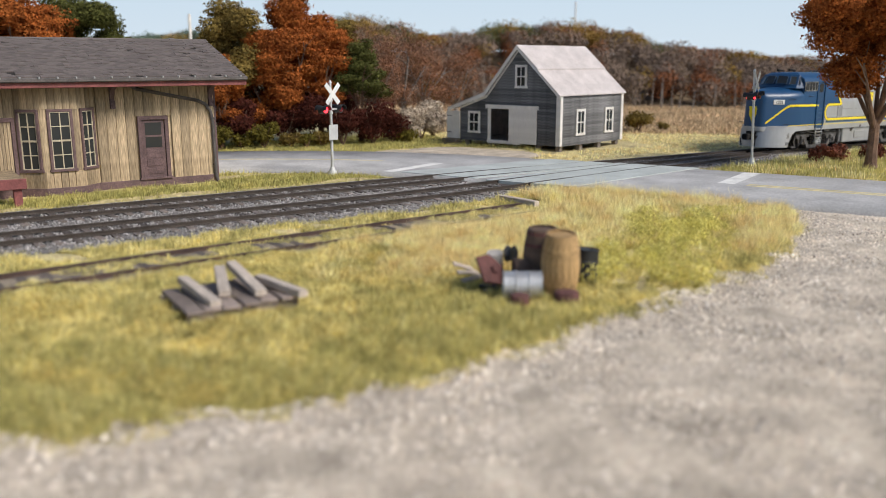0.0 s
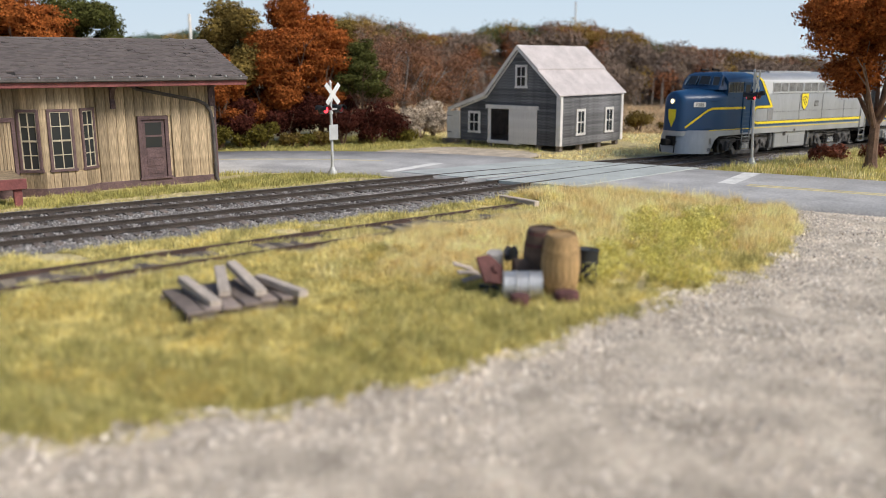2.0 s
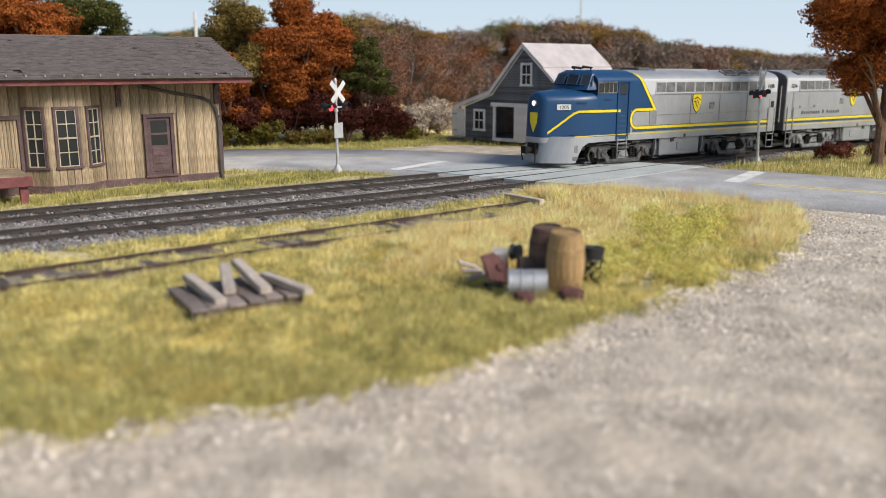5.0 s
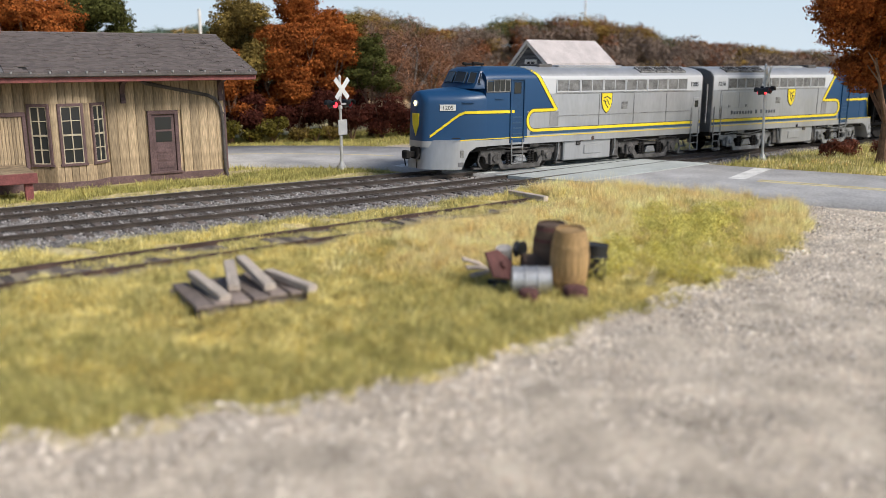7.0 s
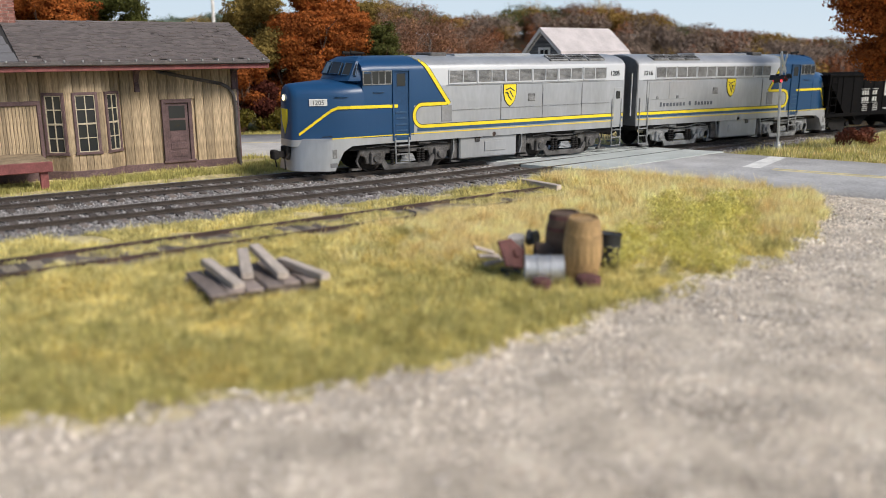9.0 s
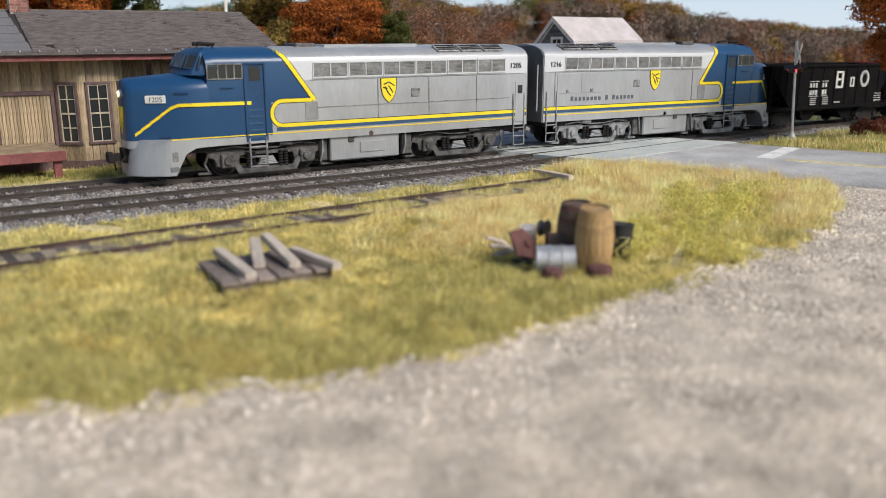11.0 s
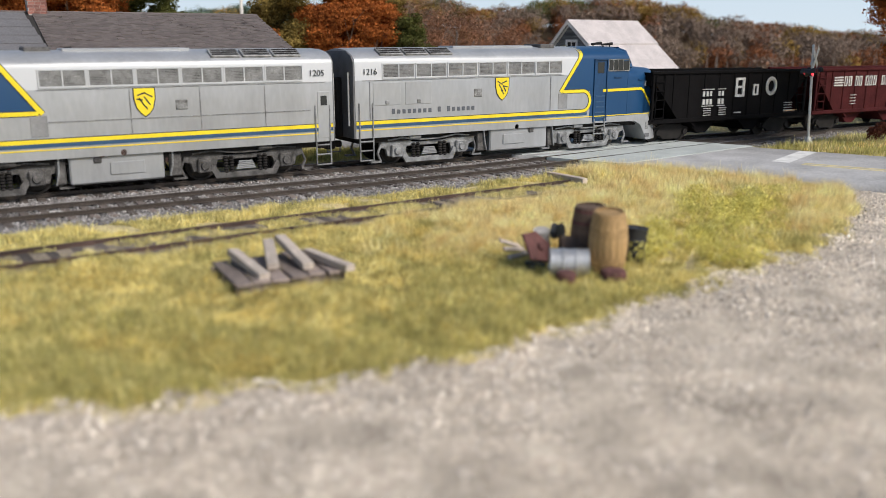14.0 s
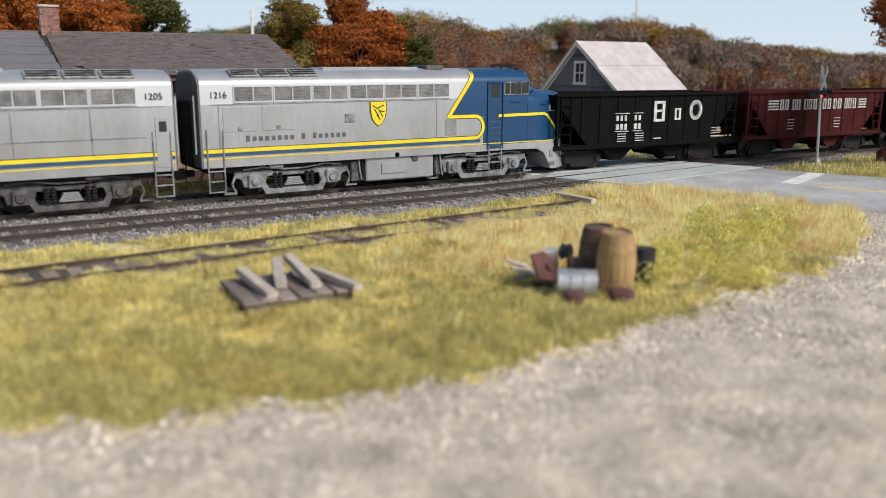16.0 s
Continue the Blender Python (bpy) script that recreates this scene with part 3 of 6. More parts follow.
patch("seed_stalks", 90000, (6, 29, 13, 26), lambda x, y: meadow(x, y) & ((y < y_third(x) - 0.3) | (x > 20.6)) & (x + 0.9 * (y - 14) > 13.5 + 2 * np.sin(y)), 0.3, 0.58, "grass_dry", "sparse long pale straw stalks", width=0.007, lean=0.9, clump=0.5)
patch("trackside_weeds", 200000, (-5, 27, 21.5, 27.5), lambda x, y: front(x, y) & (y > y_third(x) + 0.75), 0.06, 0.24, "grass", "thin yellow weeds beside the ballast", width=0.012, clump=-0.6)
patch("spur_weeds", 170000, (-5, 21, 20.0, 24.5), lambda x, y: front(x, y) & (np.abs(y - y_third(x)) < 1.5), 0.05, 0.18, "grass", "dry weeds between spur rails", width=0.010, clump=-0.2)
patch("depot_grass", 60000, (-4, 22, 32.8, 37.2), lambda x, y: clear(x, y) & (y > 33.0) & (y < 36.1 + 1.5 * (x > 13.4)), 0.06, 0.24, "grass_green", "uneven grass strip by the depot", width=0.018)
patch("verge_grass", 80000, (28, 62, 12, 29), lambda x, y: clear(x, y, 4.8) & (x > 33) & (y < 28.5), 0.1, 0.35, "grass_green", "green and tan roadside grass", width=0.02)
patch("verge_dry_grass", 60000, (30, 60, 14, 29), lambda x, y: clear(x, y, 4.7, 2.4) & (x > 32), 0.15, 0.38, "grass_dry", "dry roadside grass", width=0.018, clump=0.1)
patch("yard_grass", 170000, (20, 75, 32.8, 62), lambda x, y: clear(x, y, 4.7, 2.2) & ~((x > 33) & (x < 42) & (y > 37) & (y < 46)) & ~in_drive(x, y) & ((x > 33.5) | (y < 38)) & (np.hypot(x, y) < 66 + rng.normal(0, 1.2, np.shape(x))), 0.06, 0.18, "grass_dry", "straw coloured grass round the barn", width=0.022)
patch("wood_edge_grass", 60000, (12, 36, 37, 54), lambda x, y: clear(x, y, 4.7, 2.2) & (x < 33.5) & (y >= 38) & ~in_drive(x, y), 0.1, 0.28, "grass_green", "dull olive grass at the wood's edge", width=0.025)
patch("far_field_grass", 170000, (36, 110, 30, 100), lambda x, y: (np.hypot(x, y) > 65) & (np.hypot(x, y) < 108) & clear(x, y, 4.7, 2.4), 0.1, 0.4, "field_grass", "tan stubble in the far field", width=0.1)


def weeds():
    """Low yellow-green plants by the road's corner."""
    s, w = rng.uniform(0, 1, 85), rng.uniform(-1.7, 1.7, 85)
    c = np.stack([14.6 + 8.2 * s - 0.6 * w, 13.0 + 5.4 * s + 0.8 * w], 1)
    c = c[(c[:, 1] > lot_edge(c[:, 0]) + 0.35) & (road_dist(c[:, 0], c[:, 1]) > 5)]
    P = crown_points([(x, y, 0.27, rng.uniform(0.16, 0.5), rng.uniform(0.16, 0.5), rng.uniform(0.2, 0.42)) for x, y in c], 5200)
    P[0][:, 2] = np.abs(P[0][:, 2])
    tagged(raw("low_weeds", *leaves(P, 0.024), "weed"), "clumps of yellow-green leafy weeds", "weeds", kind="stuff")
    c = np.stack([rng.uniform(-3, 15, 150), rng.uniform(12, 21, 150)], 1)
    c = c[c[:, 1] > lot_edge(c[:, 0]) + 0.4]
    P = crown_points([(x, y, 0.1, k, k, k * 0.6) for (x, y), k in zip(c, rng.uniform(0.15, 0.5, len(c)))], 3000)
    P[0][:, 2] = np.abs(P[0][:, 2])
    tagged(raw("grass_tufts", *leaves(P, 0.022), "ochre"), "low tufts of ochre foliage", "weeds", kind="stuff")


weeds()


# ---- depot ----
def sash(parent, name, x0, x1, z0, z1, rows, cols, m, frame_mat, bar_mat, depth=0.1, label=""):
    """A framed window in the plane y = 0 of m (front towards -y): frame, panes and glazing bars."""
    w = part(name, bmesh.new(), frame_mat, parent, label)
    w.matrix_basis = m
    bm = bmesh.new()
    t = 0.11
    for a in ((x0 - t, x1 + t, z1, z1 + t), (x0 - t * 1.4, x1 + t * 1.4, z0 - t, z0), (x0 - t, x0, z0, z1), (x1, x1 + t, z0, z1)):
        box(bm, a[0], a[1], -depth, 0.02, a[2], a[3], bevel=0.012)
    part("frame", bm, frame_mat, w)
    part("pane", bx(x0, x1, -0.02, -0.005, z0, z1), "glass", w)
    bm = bmesh.new()
    for i in range(rows + 1):
        z = z0 + (z1 - z0) * i / rows
        h = 0.035 if i in (0, rows) or i * 2 == rows else 0.018
        box(bm, x0, x1, -0.06, -0.022, z - h, z + h)
    for i in range(cols + 1):
        x = x0 + (x1 - x0) * i / cols
        h = 0.035 if i in (0, cols) else 0.018
        box(bm, x - h, x + h, -0.058, -0.023, z0, z1)
    part("sash_grid", bm, bar_mat, w, "cream glazing bars" if bar_mat == "cream" else "")
    return w


def shingle_slope(parent, x0, x1, y0, z0, y1, z1, material, cw, rh, limit):
    """Courses of shingles up a slope; the course joints are real steps."""
    L = math.hypot(y1 - y0, z1 - z0)
    a = math.atan2(z1 - z0, y1 - y0)
    first = None
    rows = int(L / rh)
    for r in range(rows):
        s = r * rh
        x = x0 - (cw / 2 if r % 2 else 0)
        while x < x1:
            w = min(cw, x1 - x)
            if x >= x0 - 0.01 and w > cw * 0.9:
                lift = random.uniform(0.0, 0.02) + (0.03 if random.random() < 0.06 else 0)
                if random.random() < 0.05:
                    x += cw
                    continue
                m = Matrix.Translation((x * S, (y0 + s * math.cos(a)) * S, (z0 + s * math.sin(a) + lift) * S)) @ pose(0, 0, 0, math.degrees(a) - 2.2 + random.uniform(-0.5, 0.5), 0, random.uniform(-0.5, 0.5))
                if first is None:
                    first = part("shingle", bx(0.008, cw - 0.008, -0.05, rh * 1.15, 0.012, 0.06), material, parent)
                    first.matrix_basis = m
                else:
                    again(first, m, parent)
            x += cw


def depot():
    d = thing("depot", "small wooden railway depot with tan board walls and brown trim", "station")
    W, X1, X0 = 36.85, 13.15, -14.0
    # wall body behind the boards
    bm = bmesh.new()
    prism(bm, [(W + 0.06, 0.0), (W + 6.6, 0.0), (W + 6.6, 4.2), (W + 3.3, 5.9), (W + 0.06, 4.2)], "x", X0, X1 - 0.06)
    part("wall_core", bm, "board", d)
    # vertical boards, front
    first = None
    holes = [(9.78, 11.12, 0.3, 3.0), (2.9, 5.15, 0.3, 3.1)]
    x = X1 - 0.39
    bmesh_cache = {}
    while x > -9:
        if not (5.2 < x + 0.19 < 8.12):
            segs = [(0.3, 4.35)]
            for a, b, z0, z1 in holes:
                if a - 0.2 < x + 0.19 < b + 0.1:
                    segs = [(z1, 4.35)]
            for z0, z1 in segs:
                key = (z0, z1)
                m = at(x, W + random.uniform(-0.012, 0.012), 0)
                if key not in bmesh_cache:
                    bmesh_cache[key] = part("wall_board", bx(0.0, 0.372, -0.04, 0.05, z0, z1, bevel=0.012), "board", d)
                    bmesh_cache[key].matrix_basis = m
                else:
                    again(bmesh_cache[key], m, d)
        x -= 0.38
    # end wall boards
    y = W + 0.05
    while y < W + 6.4:
        top = 4.2 + 1.7 * (1 - abs(y + 0.14 - W - 3.3) / 3.3)
        o = part("wall_board", bx(-0.05, 0.04, 0.0, 0.275, 0.3, top, bevel=0.012), "board", d)
        o.matrix_basis = at(X1 - 0.03, y, 0)
        y += 0.29
    # base board
    part("base_board", bx(8.1, X1 + 0.03, W - 0.08, W + 0.05, -0.1, 0.34, bevel=0.02), "maroon", d)
    part("base_board", bx(-9.0, 5.3, W - 0.08, W + 0.05, -0.1, 0.34, bevel=0.02), "maroon", d)
    part("base_board", bx(X1 - 0.03, X1 + 0.06, W + 0.05, W + 6.5, -0.1, 0.34, bevel=0.02), "maroon", d)
    # bay
    pts = [(5.15, W), (6.0, W - 0.65), (7.36, W - 0.65), (8.14, W)]
    bm = bmesh.new()
    prism(bm, [(5.2, W + 0.1), (5.2, W + 0.07), (6.02, W - 0.57), (7.34, W - 0.57), (8.09, W + 0.07), (8.09, W + 0.1)], "z", 0.0, 4.4)
    part("bay_core", bm, "board", d)
    for (ax, ay), (b_x, b_y) in zip(pts, pts[1:]):
        L = math.hypot(b_x - ax, b_y - ay)
        m = at(ax, ay, 0, 0, 0, math.degrees(math.atan2(b_y - ay, b_x - ax)))
        n = 4 if L < 1.2 else 5
        w = L / n
        bo = part("wall_board", bx(0.008, w - 0.008, -0.0, 0.08, 0.3, 1.0, bevel=0.01), "board", d)
        bo.matrix_basis = m
        bt = part("wall_board", bx(0.008, w - 0.008, -0.0, 0.08, 3.42, 4.4, bevel=0.01), "board", d)
        bt.matrix_basis = m
        for i in range(1, n):
            again(bo, m @ at(i * w, 0, 0), d)
            again(bt, m @ at(i * w, 0, 0), d)
        e = 0.2 if L < 1.2 else 0.31
        bs = part("wall_board", bx(0.0, e - 0.11, -0.0, 0.08, 1.0, 3.42, bevel=0.01), "board", d)
        bs.matrix_basis = m
        again(bs, m @ at(L - e + 0.11, 0, 0), d)
        sash(d, "bay_window", e, L - e, 1.08, 3.32, 4, 2, m @ at(0, 0.02, 0), "maroon", "cream", 0.09, "tall eight pane window with brown frame")
        bb = part("base_board", bx(-0.02, L + 0.02, -0.04, 0.08, -0.1, 0.34, bevel=0.015), "maroon", d)
        bb.matrix_basis = m
    # passenger door
    dr = part("door", bx(9.98, 10.9, W - 0.03, W + 0.02, 0.42, 2.82), "maroon", d, "narrow weathered purple-brown door with two panes")
    bm = bmesh.new()
    for a in ((9.8, 9.96, 0.36, 3.0), (10.92, 11.08, 0.36, 3.0)):
        box(bm, a[0], a[1], W - 0.1, W + 0.03, a[2], a[3], bevel=0.015)
    box(bm, 9.8, 11.08, W - 0.11, W + 0.03, 2.84, 3.0, bevel=0.015)
    box(bm, 9.75, 11.13, W - 0.16, W + 0.03, 0.32, 0.42, bevel=0.015)
    part("door_frame", bm, "maroon", dr)
    for z0, z1 in ((2.2, 2.72), (1.68, 2.12)):
        part("pane", bx(10.1, 10.78, W - 0.045, W - 0.031, z0, z1), "glass", dr)
    for z0, z1 in ((0.55, 0.8), (0.88, 1.15), (1.23, 1.55)):
        part("door_panel", bx(10.1, 10.78, W - 0.05, W - 0.031, z0, z1, bevel=0.012), "maroon", dr)
    # freight door
    fd = part("freight_door", bx(3.08, 5.0, W - 0.02, W + 0.02, 0.7, 2.95), "timber", d, "wide freight door of narrow tan boards")
    bo = part("door_board", bx(0.006, 0.118, -0.04, 0.0, 0.7, 2.95, bevel=0.008), "board", fd)
    bo.matrix_basis = at(3.1, W - 0.021, 0)
    for i in range(1, 15):
        again(bo, at(3.1 + i * 0.126, W - 0.021, 0), fd)
    bm = bmesh.new()
    box(bm, 2.92, 3.08, W - 0.12, W + 0.03, 0.35, 3.1, bevel=0.015)
    box(bm, 5.0, 5.14, W - 0.12, W + 0.03, 0.35, 3.1, bevel=0.015)
    box(bm, 2.92, 5.14, W - 0.13, W + 0.03, 2.95, 3.12, bevel=0.015)
    part("door_frame", bm, "maroon", fd)
    # roof: sheathing, fascia, gutter, soffit
    EY, EZ, RY, RZ = 35.45, 4.62, 40.15, 6.2
    RX = 14.15
    for sx0, sx1, nm in ((-15, RX, "roof"),):
        bm = bmesh.new()
        prism(bm, [(EY, EZ - 0.06), (RY, RZ - 0.06), (2 * RY - EY, EZ - 0.06), (2 * RY - EY, EZ), (RY, RZ), (EY, EZ)], "x", sx0, sx1)
        part(nm, bm, "felt", d)
    part("soffit", bx(-15, RX - 0.05, EY + 0.06, W + 6.5, EZ - 0.3, EZ - 0.26), "timber", d)
    part("fascia", bx(-15, RX, EY - 0.02, EY + 0.05, EZ - 0.36, EZ - 0.03, bevel=0.012), "fascia", d, "faded red fascia board")
    bm = bmesh.new()
    prism(bm, [(EY, EZ - 0.36), (2 * RY - EY, EZ - 0.36), (2 * RY - EY, EZ - 0.07), (RY, RZ - 0.07), (EY, EZ - 0.07)], "x", RX - 0.9, RX - 0.84)
    part("gable", bm, "board", d)
    bm = bmesh.new()
    box(bm, -15, RX + 0.02, EY - 0.17, EY - 0.02, EZ - 0.16, EZ + 0.02, bevel=0.04)
    x = RX - 0.3
    g = part("gutter", bm, "gutter", d, "dark metal gutter with clips")
    clip = None
    while x > -2:
        if clip is None:
            clip = part("gutter_clip", bx(-0.035, 0.035, -0.2, 0.05, -0.03, 0.06, bevel=0.01), "truck", g)
            clip.matrix_basis = at(x, EY, EZ - 0.0)
        else:
            again(clip, at(x, EY, EZ - 0.0), g)
        x -= 0.66
    # brackets
    for bx0 in (8.85, 12.98):
        bm = bmesh.new()
        prism(bm, [(W - 0.02, 3.35), (W - 0.22, 3.35), (W - 0.22, 3.5), (W - 0.12, 3.75), (W - 0.3, 4.1), (W - 0.9, 4.3), (W - 0.02, 4.3)], "x", bx0 - 0.09, bx0 + 0.09)
        part("bracket", bm, "maroon", d)
    bm = bmesh.new()
    tube(bm, [(9.35, EY + 0.3, 4.3), (9.8, W - 0.12, 4.15), (11.2, W - 0.12, 3.85), (12.4, W - 0.12, 3.6), (12.75, W - 0.12, 3.42), (12.95, W - 0.12, 3.1), (13.02, W - 0.12, 2.6), (13.04, W - 0.13, 0.3), (13.1, W - 0.2, 0.05)], 0.075, 8)
    for z in (0.75, 2.75):
        rod(bm, (13.03, W - 0.12, z), (13.03, W - 0.12, z + 0.1), 0.1, n=8)
    part("downpipe", bm, "gutter", d, "bent dark metal downpipe")
    # corner post
    part("corner_board", bx(X1 - 0.03, X1 + 0.06, W - 0.06, W + 0.12, 0.3, 4.3, bevel=0.015), "maroon", d)
    # chimney
    ch = part("chimney", bx(4.28, 4.94, RY - 0.35, RY + 0.35, 5.9, 7.2), "mortar", d, "weathered red brick chimney")
    br = None
    for r in range(9):
        for i in range(3):
            for side in range(2):
                off = (0.11 if r % 2 else 0)
                x = 4.25 + i * 0.235 + off * 0.5
                m = at(x, RY - 0.37 if side == 0 else RY + 0.27, 6.13 + r * 0.125)
                if br is None:
                    br = part("brick", bx(0.006, 0.225, 0, 0.1, 0.006, 0.112), "brick", ch)
                    br.matrix_basis = m
                else:
                    again(br, m, ch)
        for y in (0, 1, 2):
            again(br, at(5.0, RY - 0.33 + y * 0.235, 6.13 + r * 0.125, 0, 0, 90), ch)
    part("chimney_cap", bx(4.2, 5.02, RY - 0.42, RY + 0.42, 7.22, 7.32, bevel=0.02), "mortar", ch)
    # roofing: large slates by the chimney, small shingles elsewhere
    slope = part("slate_roof", bx(-15, -14.9, RY - 0.1, RY, 6.1, 6.2), "slate", d, "larger smooth grey roof panels")
    rows = 5
    a = math.atan2(RZ - EZ, RY - EY)
    L = math.hypot(RZ - EZ, RY - EY)
    for r in range(rows):
        s = r * L / rows
        q = part("roof_panel", bx(-12.0, 4.38 - 0.06 * r, -0.04, L / rows + 0.02, 0.01, 0.06), "slate", slope)
        q.matrix_basis = at(0, EY + s * math.cos(a), EZ + s * math.sin(a), math.degrees(a) - 1.5)
    shingle_slope(d, 4.4, RX, EY, EZ, RY, RZ, "shingle", 0.27, 0.165, 900)
    part("ridge_cap", bx(-12, RX, RY - 0.1, RY + 0.1, RZ - 0.02, RZ + 0.07, bevel=0.03), "shingle", d)
    # freight platform
    p = thing("freight_platform", "low maroon timber loading platform beside the depot", "platform")
    part("deck", bx(-4, 4.85, 33.75, 36.6, 0.94, 1.12, bevel=0.02), "board", p, "pale wooden deck")
    part("edge_beam", bx(-4, 4.9, 33.67, 33.77, 0.72, 1.1, bevel=0.02), "fascia", p)
    for x in (4.6, 2.5, 0.2):
        part("leg", bx(x - 0.14, x + 0.14, 33.8, 34.05, -0.05, 0.94, bevel=0.02), "fascia", p)


depot()


# ---- barn ----
def barn():
    A = 12.0
    b = thing("barn", "grey clapboard barn with white trim and pale tin roof", "barn", at(34.05, 37.3, 0, 0, 0, A))
    SL, FW, EH, PH, PY = 6.7, 4.9, 3.4, 6.15, 3.1
    KY, KZ, LY, LZ = 5.65, 3.33, 8.75, 2.3
    B0 = 0.34
    # front (x = 0 plane, y to the back), side (y = 0 plane)
    prof = [(0, B0), (LY - 0.9, B0), (LY - 0.9, 2.55), (KY, KZ - 0.05), (PY, PH - 0.1), (0, EH - 0.05)]
    bm = bmesh.new()
    # hollow shell: three walls and the front with an opening
    box(bm, 0.08, SL, 0.03, 0.12, B0, EH)
    box(bm, SL - 0.1, SL, 0.12, LY - 1.0, B0, 2.5)
    box(bm, 0.08, SL, LY - 1.0, LY - 0.9, B0, 2.4)
    box(bm, 0.08, SL, 0.12, LY - 1.0, B0, B0 + 0.08)
    part("wall_core", bm, "timber", b)
    bm = bmesh.new()
    prism(bm, [(0.05, 2.55), (LY - 0.95, 2.55), (KY, KZ - 0.1), (PY, PH - 0.2), (0.05, EH - 0.1)], "x", 0.05, 0.12)
    prism(bm, [(0.05, B0), (1.65, B0), (1.65, 2.55), (0.05, 2.55)], "x", 0.05, 0.12)
    prism(bm, [(5.4, B0), (LY - 0.95, B0), (LY - 0.95, 2.55), (5.4, 2.55)], "x", 0.05, 0.12)
    part("front_wall", bm, "timber", b)
    # clapboards: front
    rows = int((PH - B0) / 0.165)
    for r in range(rows):
        z = B0 + r * 0.165
        zt = z + 0.165
        if zt < EH:
            y0 = 0.0
        else:
            y0 = (zt - EH) / (PH - EH) * PY
        if zt < 2.5:
            y1 = LY - 0.9
        elif zt < KZ:
            y1 = KY + (KZ - zt) / (KZ - LZ) * (LY - KY)
        else:
            y1 = PY + (PH - zt) / (PH - KZ) * (KY - PY)
        spans = [(y0, y1)]
        if z < 2.42:
            spans = [(0.0, 1.7), (5.4, y1)]
        for a, c in spans:
            if c - a > 0.25:
                bmm = bmesh.new()
                prism(bmm, [(-0.065, 0.0), (0.05, 0.0), (0.05, 0.175), (-0.01, 0.175)], "y", a, c)
                o = part("clapboard", bmm, "siding", b)
                o.matrix_basis = at(0, 0, z)
    # clapboards: side
    so = None
    for r in range(int((EH - B0) / 0.165)):
        z = B0 + r * 0.165
        if so is None:
            bmm = bmesh.new()
            prism(bmm, [(-0.065, 0.0), (0.03, 0.0), (0.03, 0.175), (-0.01, 0.175)], "x", 0.0, SL)
            so = part("clapboard", bmm, "siding", b)
            so.matrix_basis = at(0, 0, z)
        else:
            again(so, at(0, 0, z), b)
    # corner boards
    for x0, x1, y0, y1 in ((-0.08, 0.16, -0.08, 0.02), (-0.09, -0.02, -0.08, 0.24), (SL - 0.2, SL + 0.04, -0.08, 0.02)):
        part("corner_board", bx(x0, x1, y0, y1, B0, EH - 0.02, bevel=0.015), "white_trim", b)
    # piers
    for x, y in [(0.3, 0.25), (2.3, 0.2), (4.3, 0.2), (6.3, 0.2), (0.25, 1.7), (0.25, 3.4), (0.25, 5.4), (0.25, 7.4), (6.3, 5), (3, 7.5)]:
        part("pier", bx(x - 0.16, x + 0.16, y - 0.16, y + 0.16, -0.1, B0, bevel=0.03), "timber", b)
    # roof
    oh = 0.3
    def slab(pts, x0, x1, name, mt):
        bm = bmesh.new()
        prism(bm, pts, "x", x0, x1)
        return part(name, bm, mt, b)
    sl = (PH - EH) / PY
    ez = EH - 0.12 * sl
    # two overlapping tin sheets on the lit slope
    midy, midz = (PY - 0.15) / 2, (PH + ez) / 2
    r1 = slab([(-0.15, ez - 0.03), (midy + 0.1, midz + 0.05), (midy + 0.1, midz + 0.1), (-0.15, ez + 0.03)], -oh, SL + oh * 0.7, "roof", "tin")
    slab([(midy, midz + 0.03), (PY, PH), (PY, PH + 0.07), (midy, midz + 0.11)], -oh, SL + oh * 0.7, "roof", "tin")
    slab([(PY, PH), (KY, KZ), (LY, LZ), (LY, LZ + 0.06), (KY + 0.02, KZ + 0.07), (PY, PH + 0.07)], -oh, SL + oh * 0.7, "roof", "tin")
    # rake boards
    slab([(-0.1, ez - 0.16), (PY, PH - 0.2), (KY - 0.03, KZ - 0.18), (LY - 0.02, LZ - 0.16), (LY, LZ), (KY, KZ), (PY, PH), (-0.15, ez - 0.02)], -oh + 0.02, -oh + 0.08, "rake_board", "white_trim")
    slab([(-0.02, ez - 0.2), (0.1, ez - 0.16), (PY, PH - 0.28), (KY - 0.05, KZ - 0.28), (LY - 0.9, LZ + 0.0), (LY - 0.9, LZ + 0.12), (KY, KZ - 0.14), (PY, PH - 0.14)], -0.07, -0.02, "frieze_board", "white_trim")
    # windows; plane y=0 faces -y, so turn for the front
    F = at(0, 0, 0, 0, 0, -90)
    def front_window(yc, z0, z1, w):
        m = F @ at(0, -0.06, 0)
        sash(b, "window", -yc - w / 2, -yc + w / 2, z0, z1, 2, 2, m, "white_trim", "white_trim", 0.06, "white framed four pane window")
    front_window(2.88, 3.78, 4.95, 0.68)
    front_window(6.62, 0.92, 2.08, 0.78)
    for xc in (2.0, 5.1):
        sash(b, "window", xc - 0.36, xc + 0.36, 1.0, 2.35, 2, 2, at(0, -0.06, 0), "white_trim", "white_trim", 0.06, "white framed four pane window")
    # sliding door, track and opening
    dd = part("sliding_door", bx(-0.15, -0.09, 1.62, 3.74, B0 + 0.0, 2.4, bevel=0.01), "white_trim", b, "white board sliding door, half open")
    bo = part("door_board", bx(-0.17, -0.151, 0.006, 0.186, B0 + 0.02, 2.39), "white_trim", dd)
    bo.matrix_basis = at(0, 1.62, 0)
    for i in range(1, 11):
        again(bo, at(0, 1.62 + i * 0.192, 0), dd)
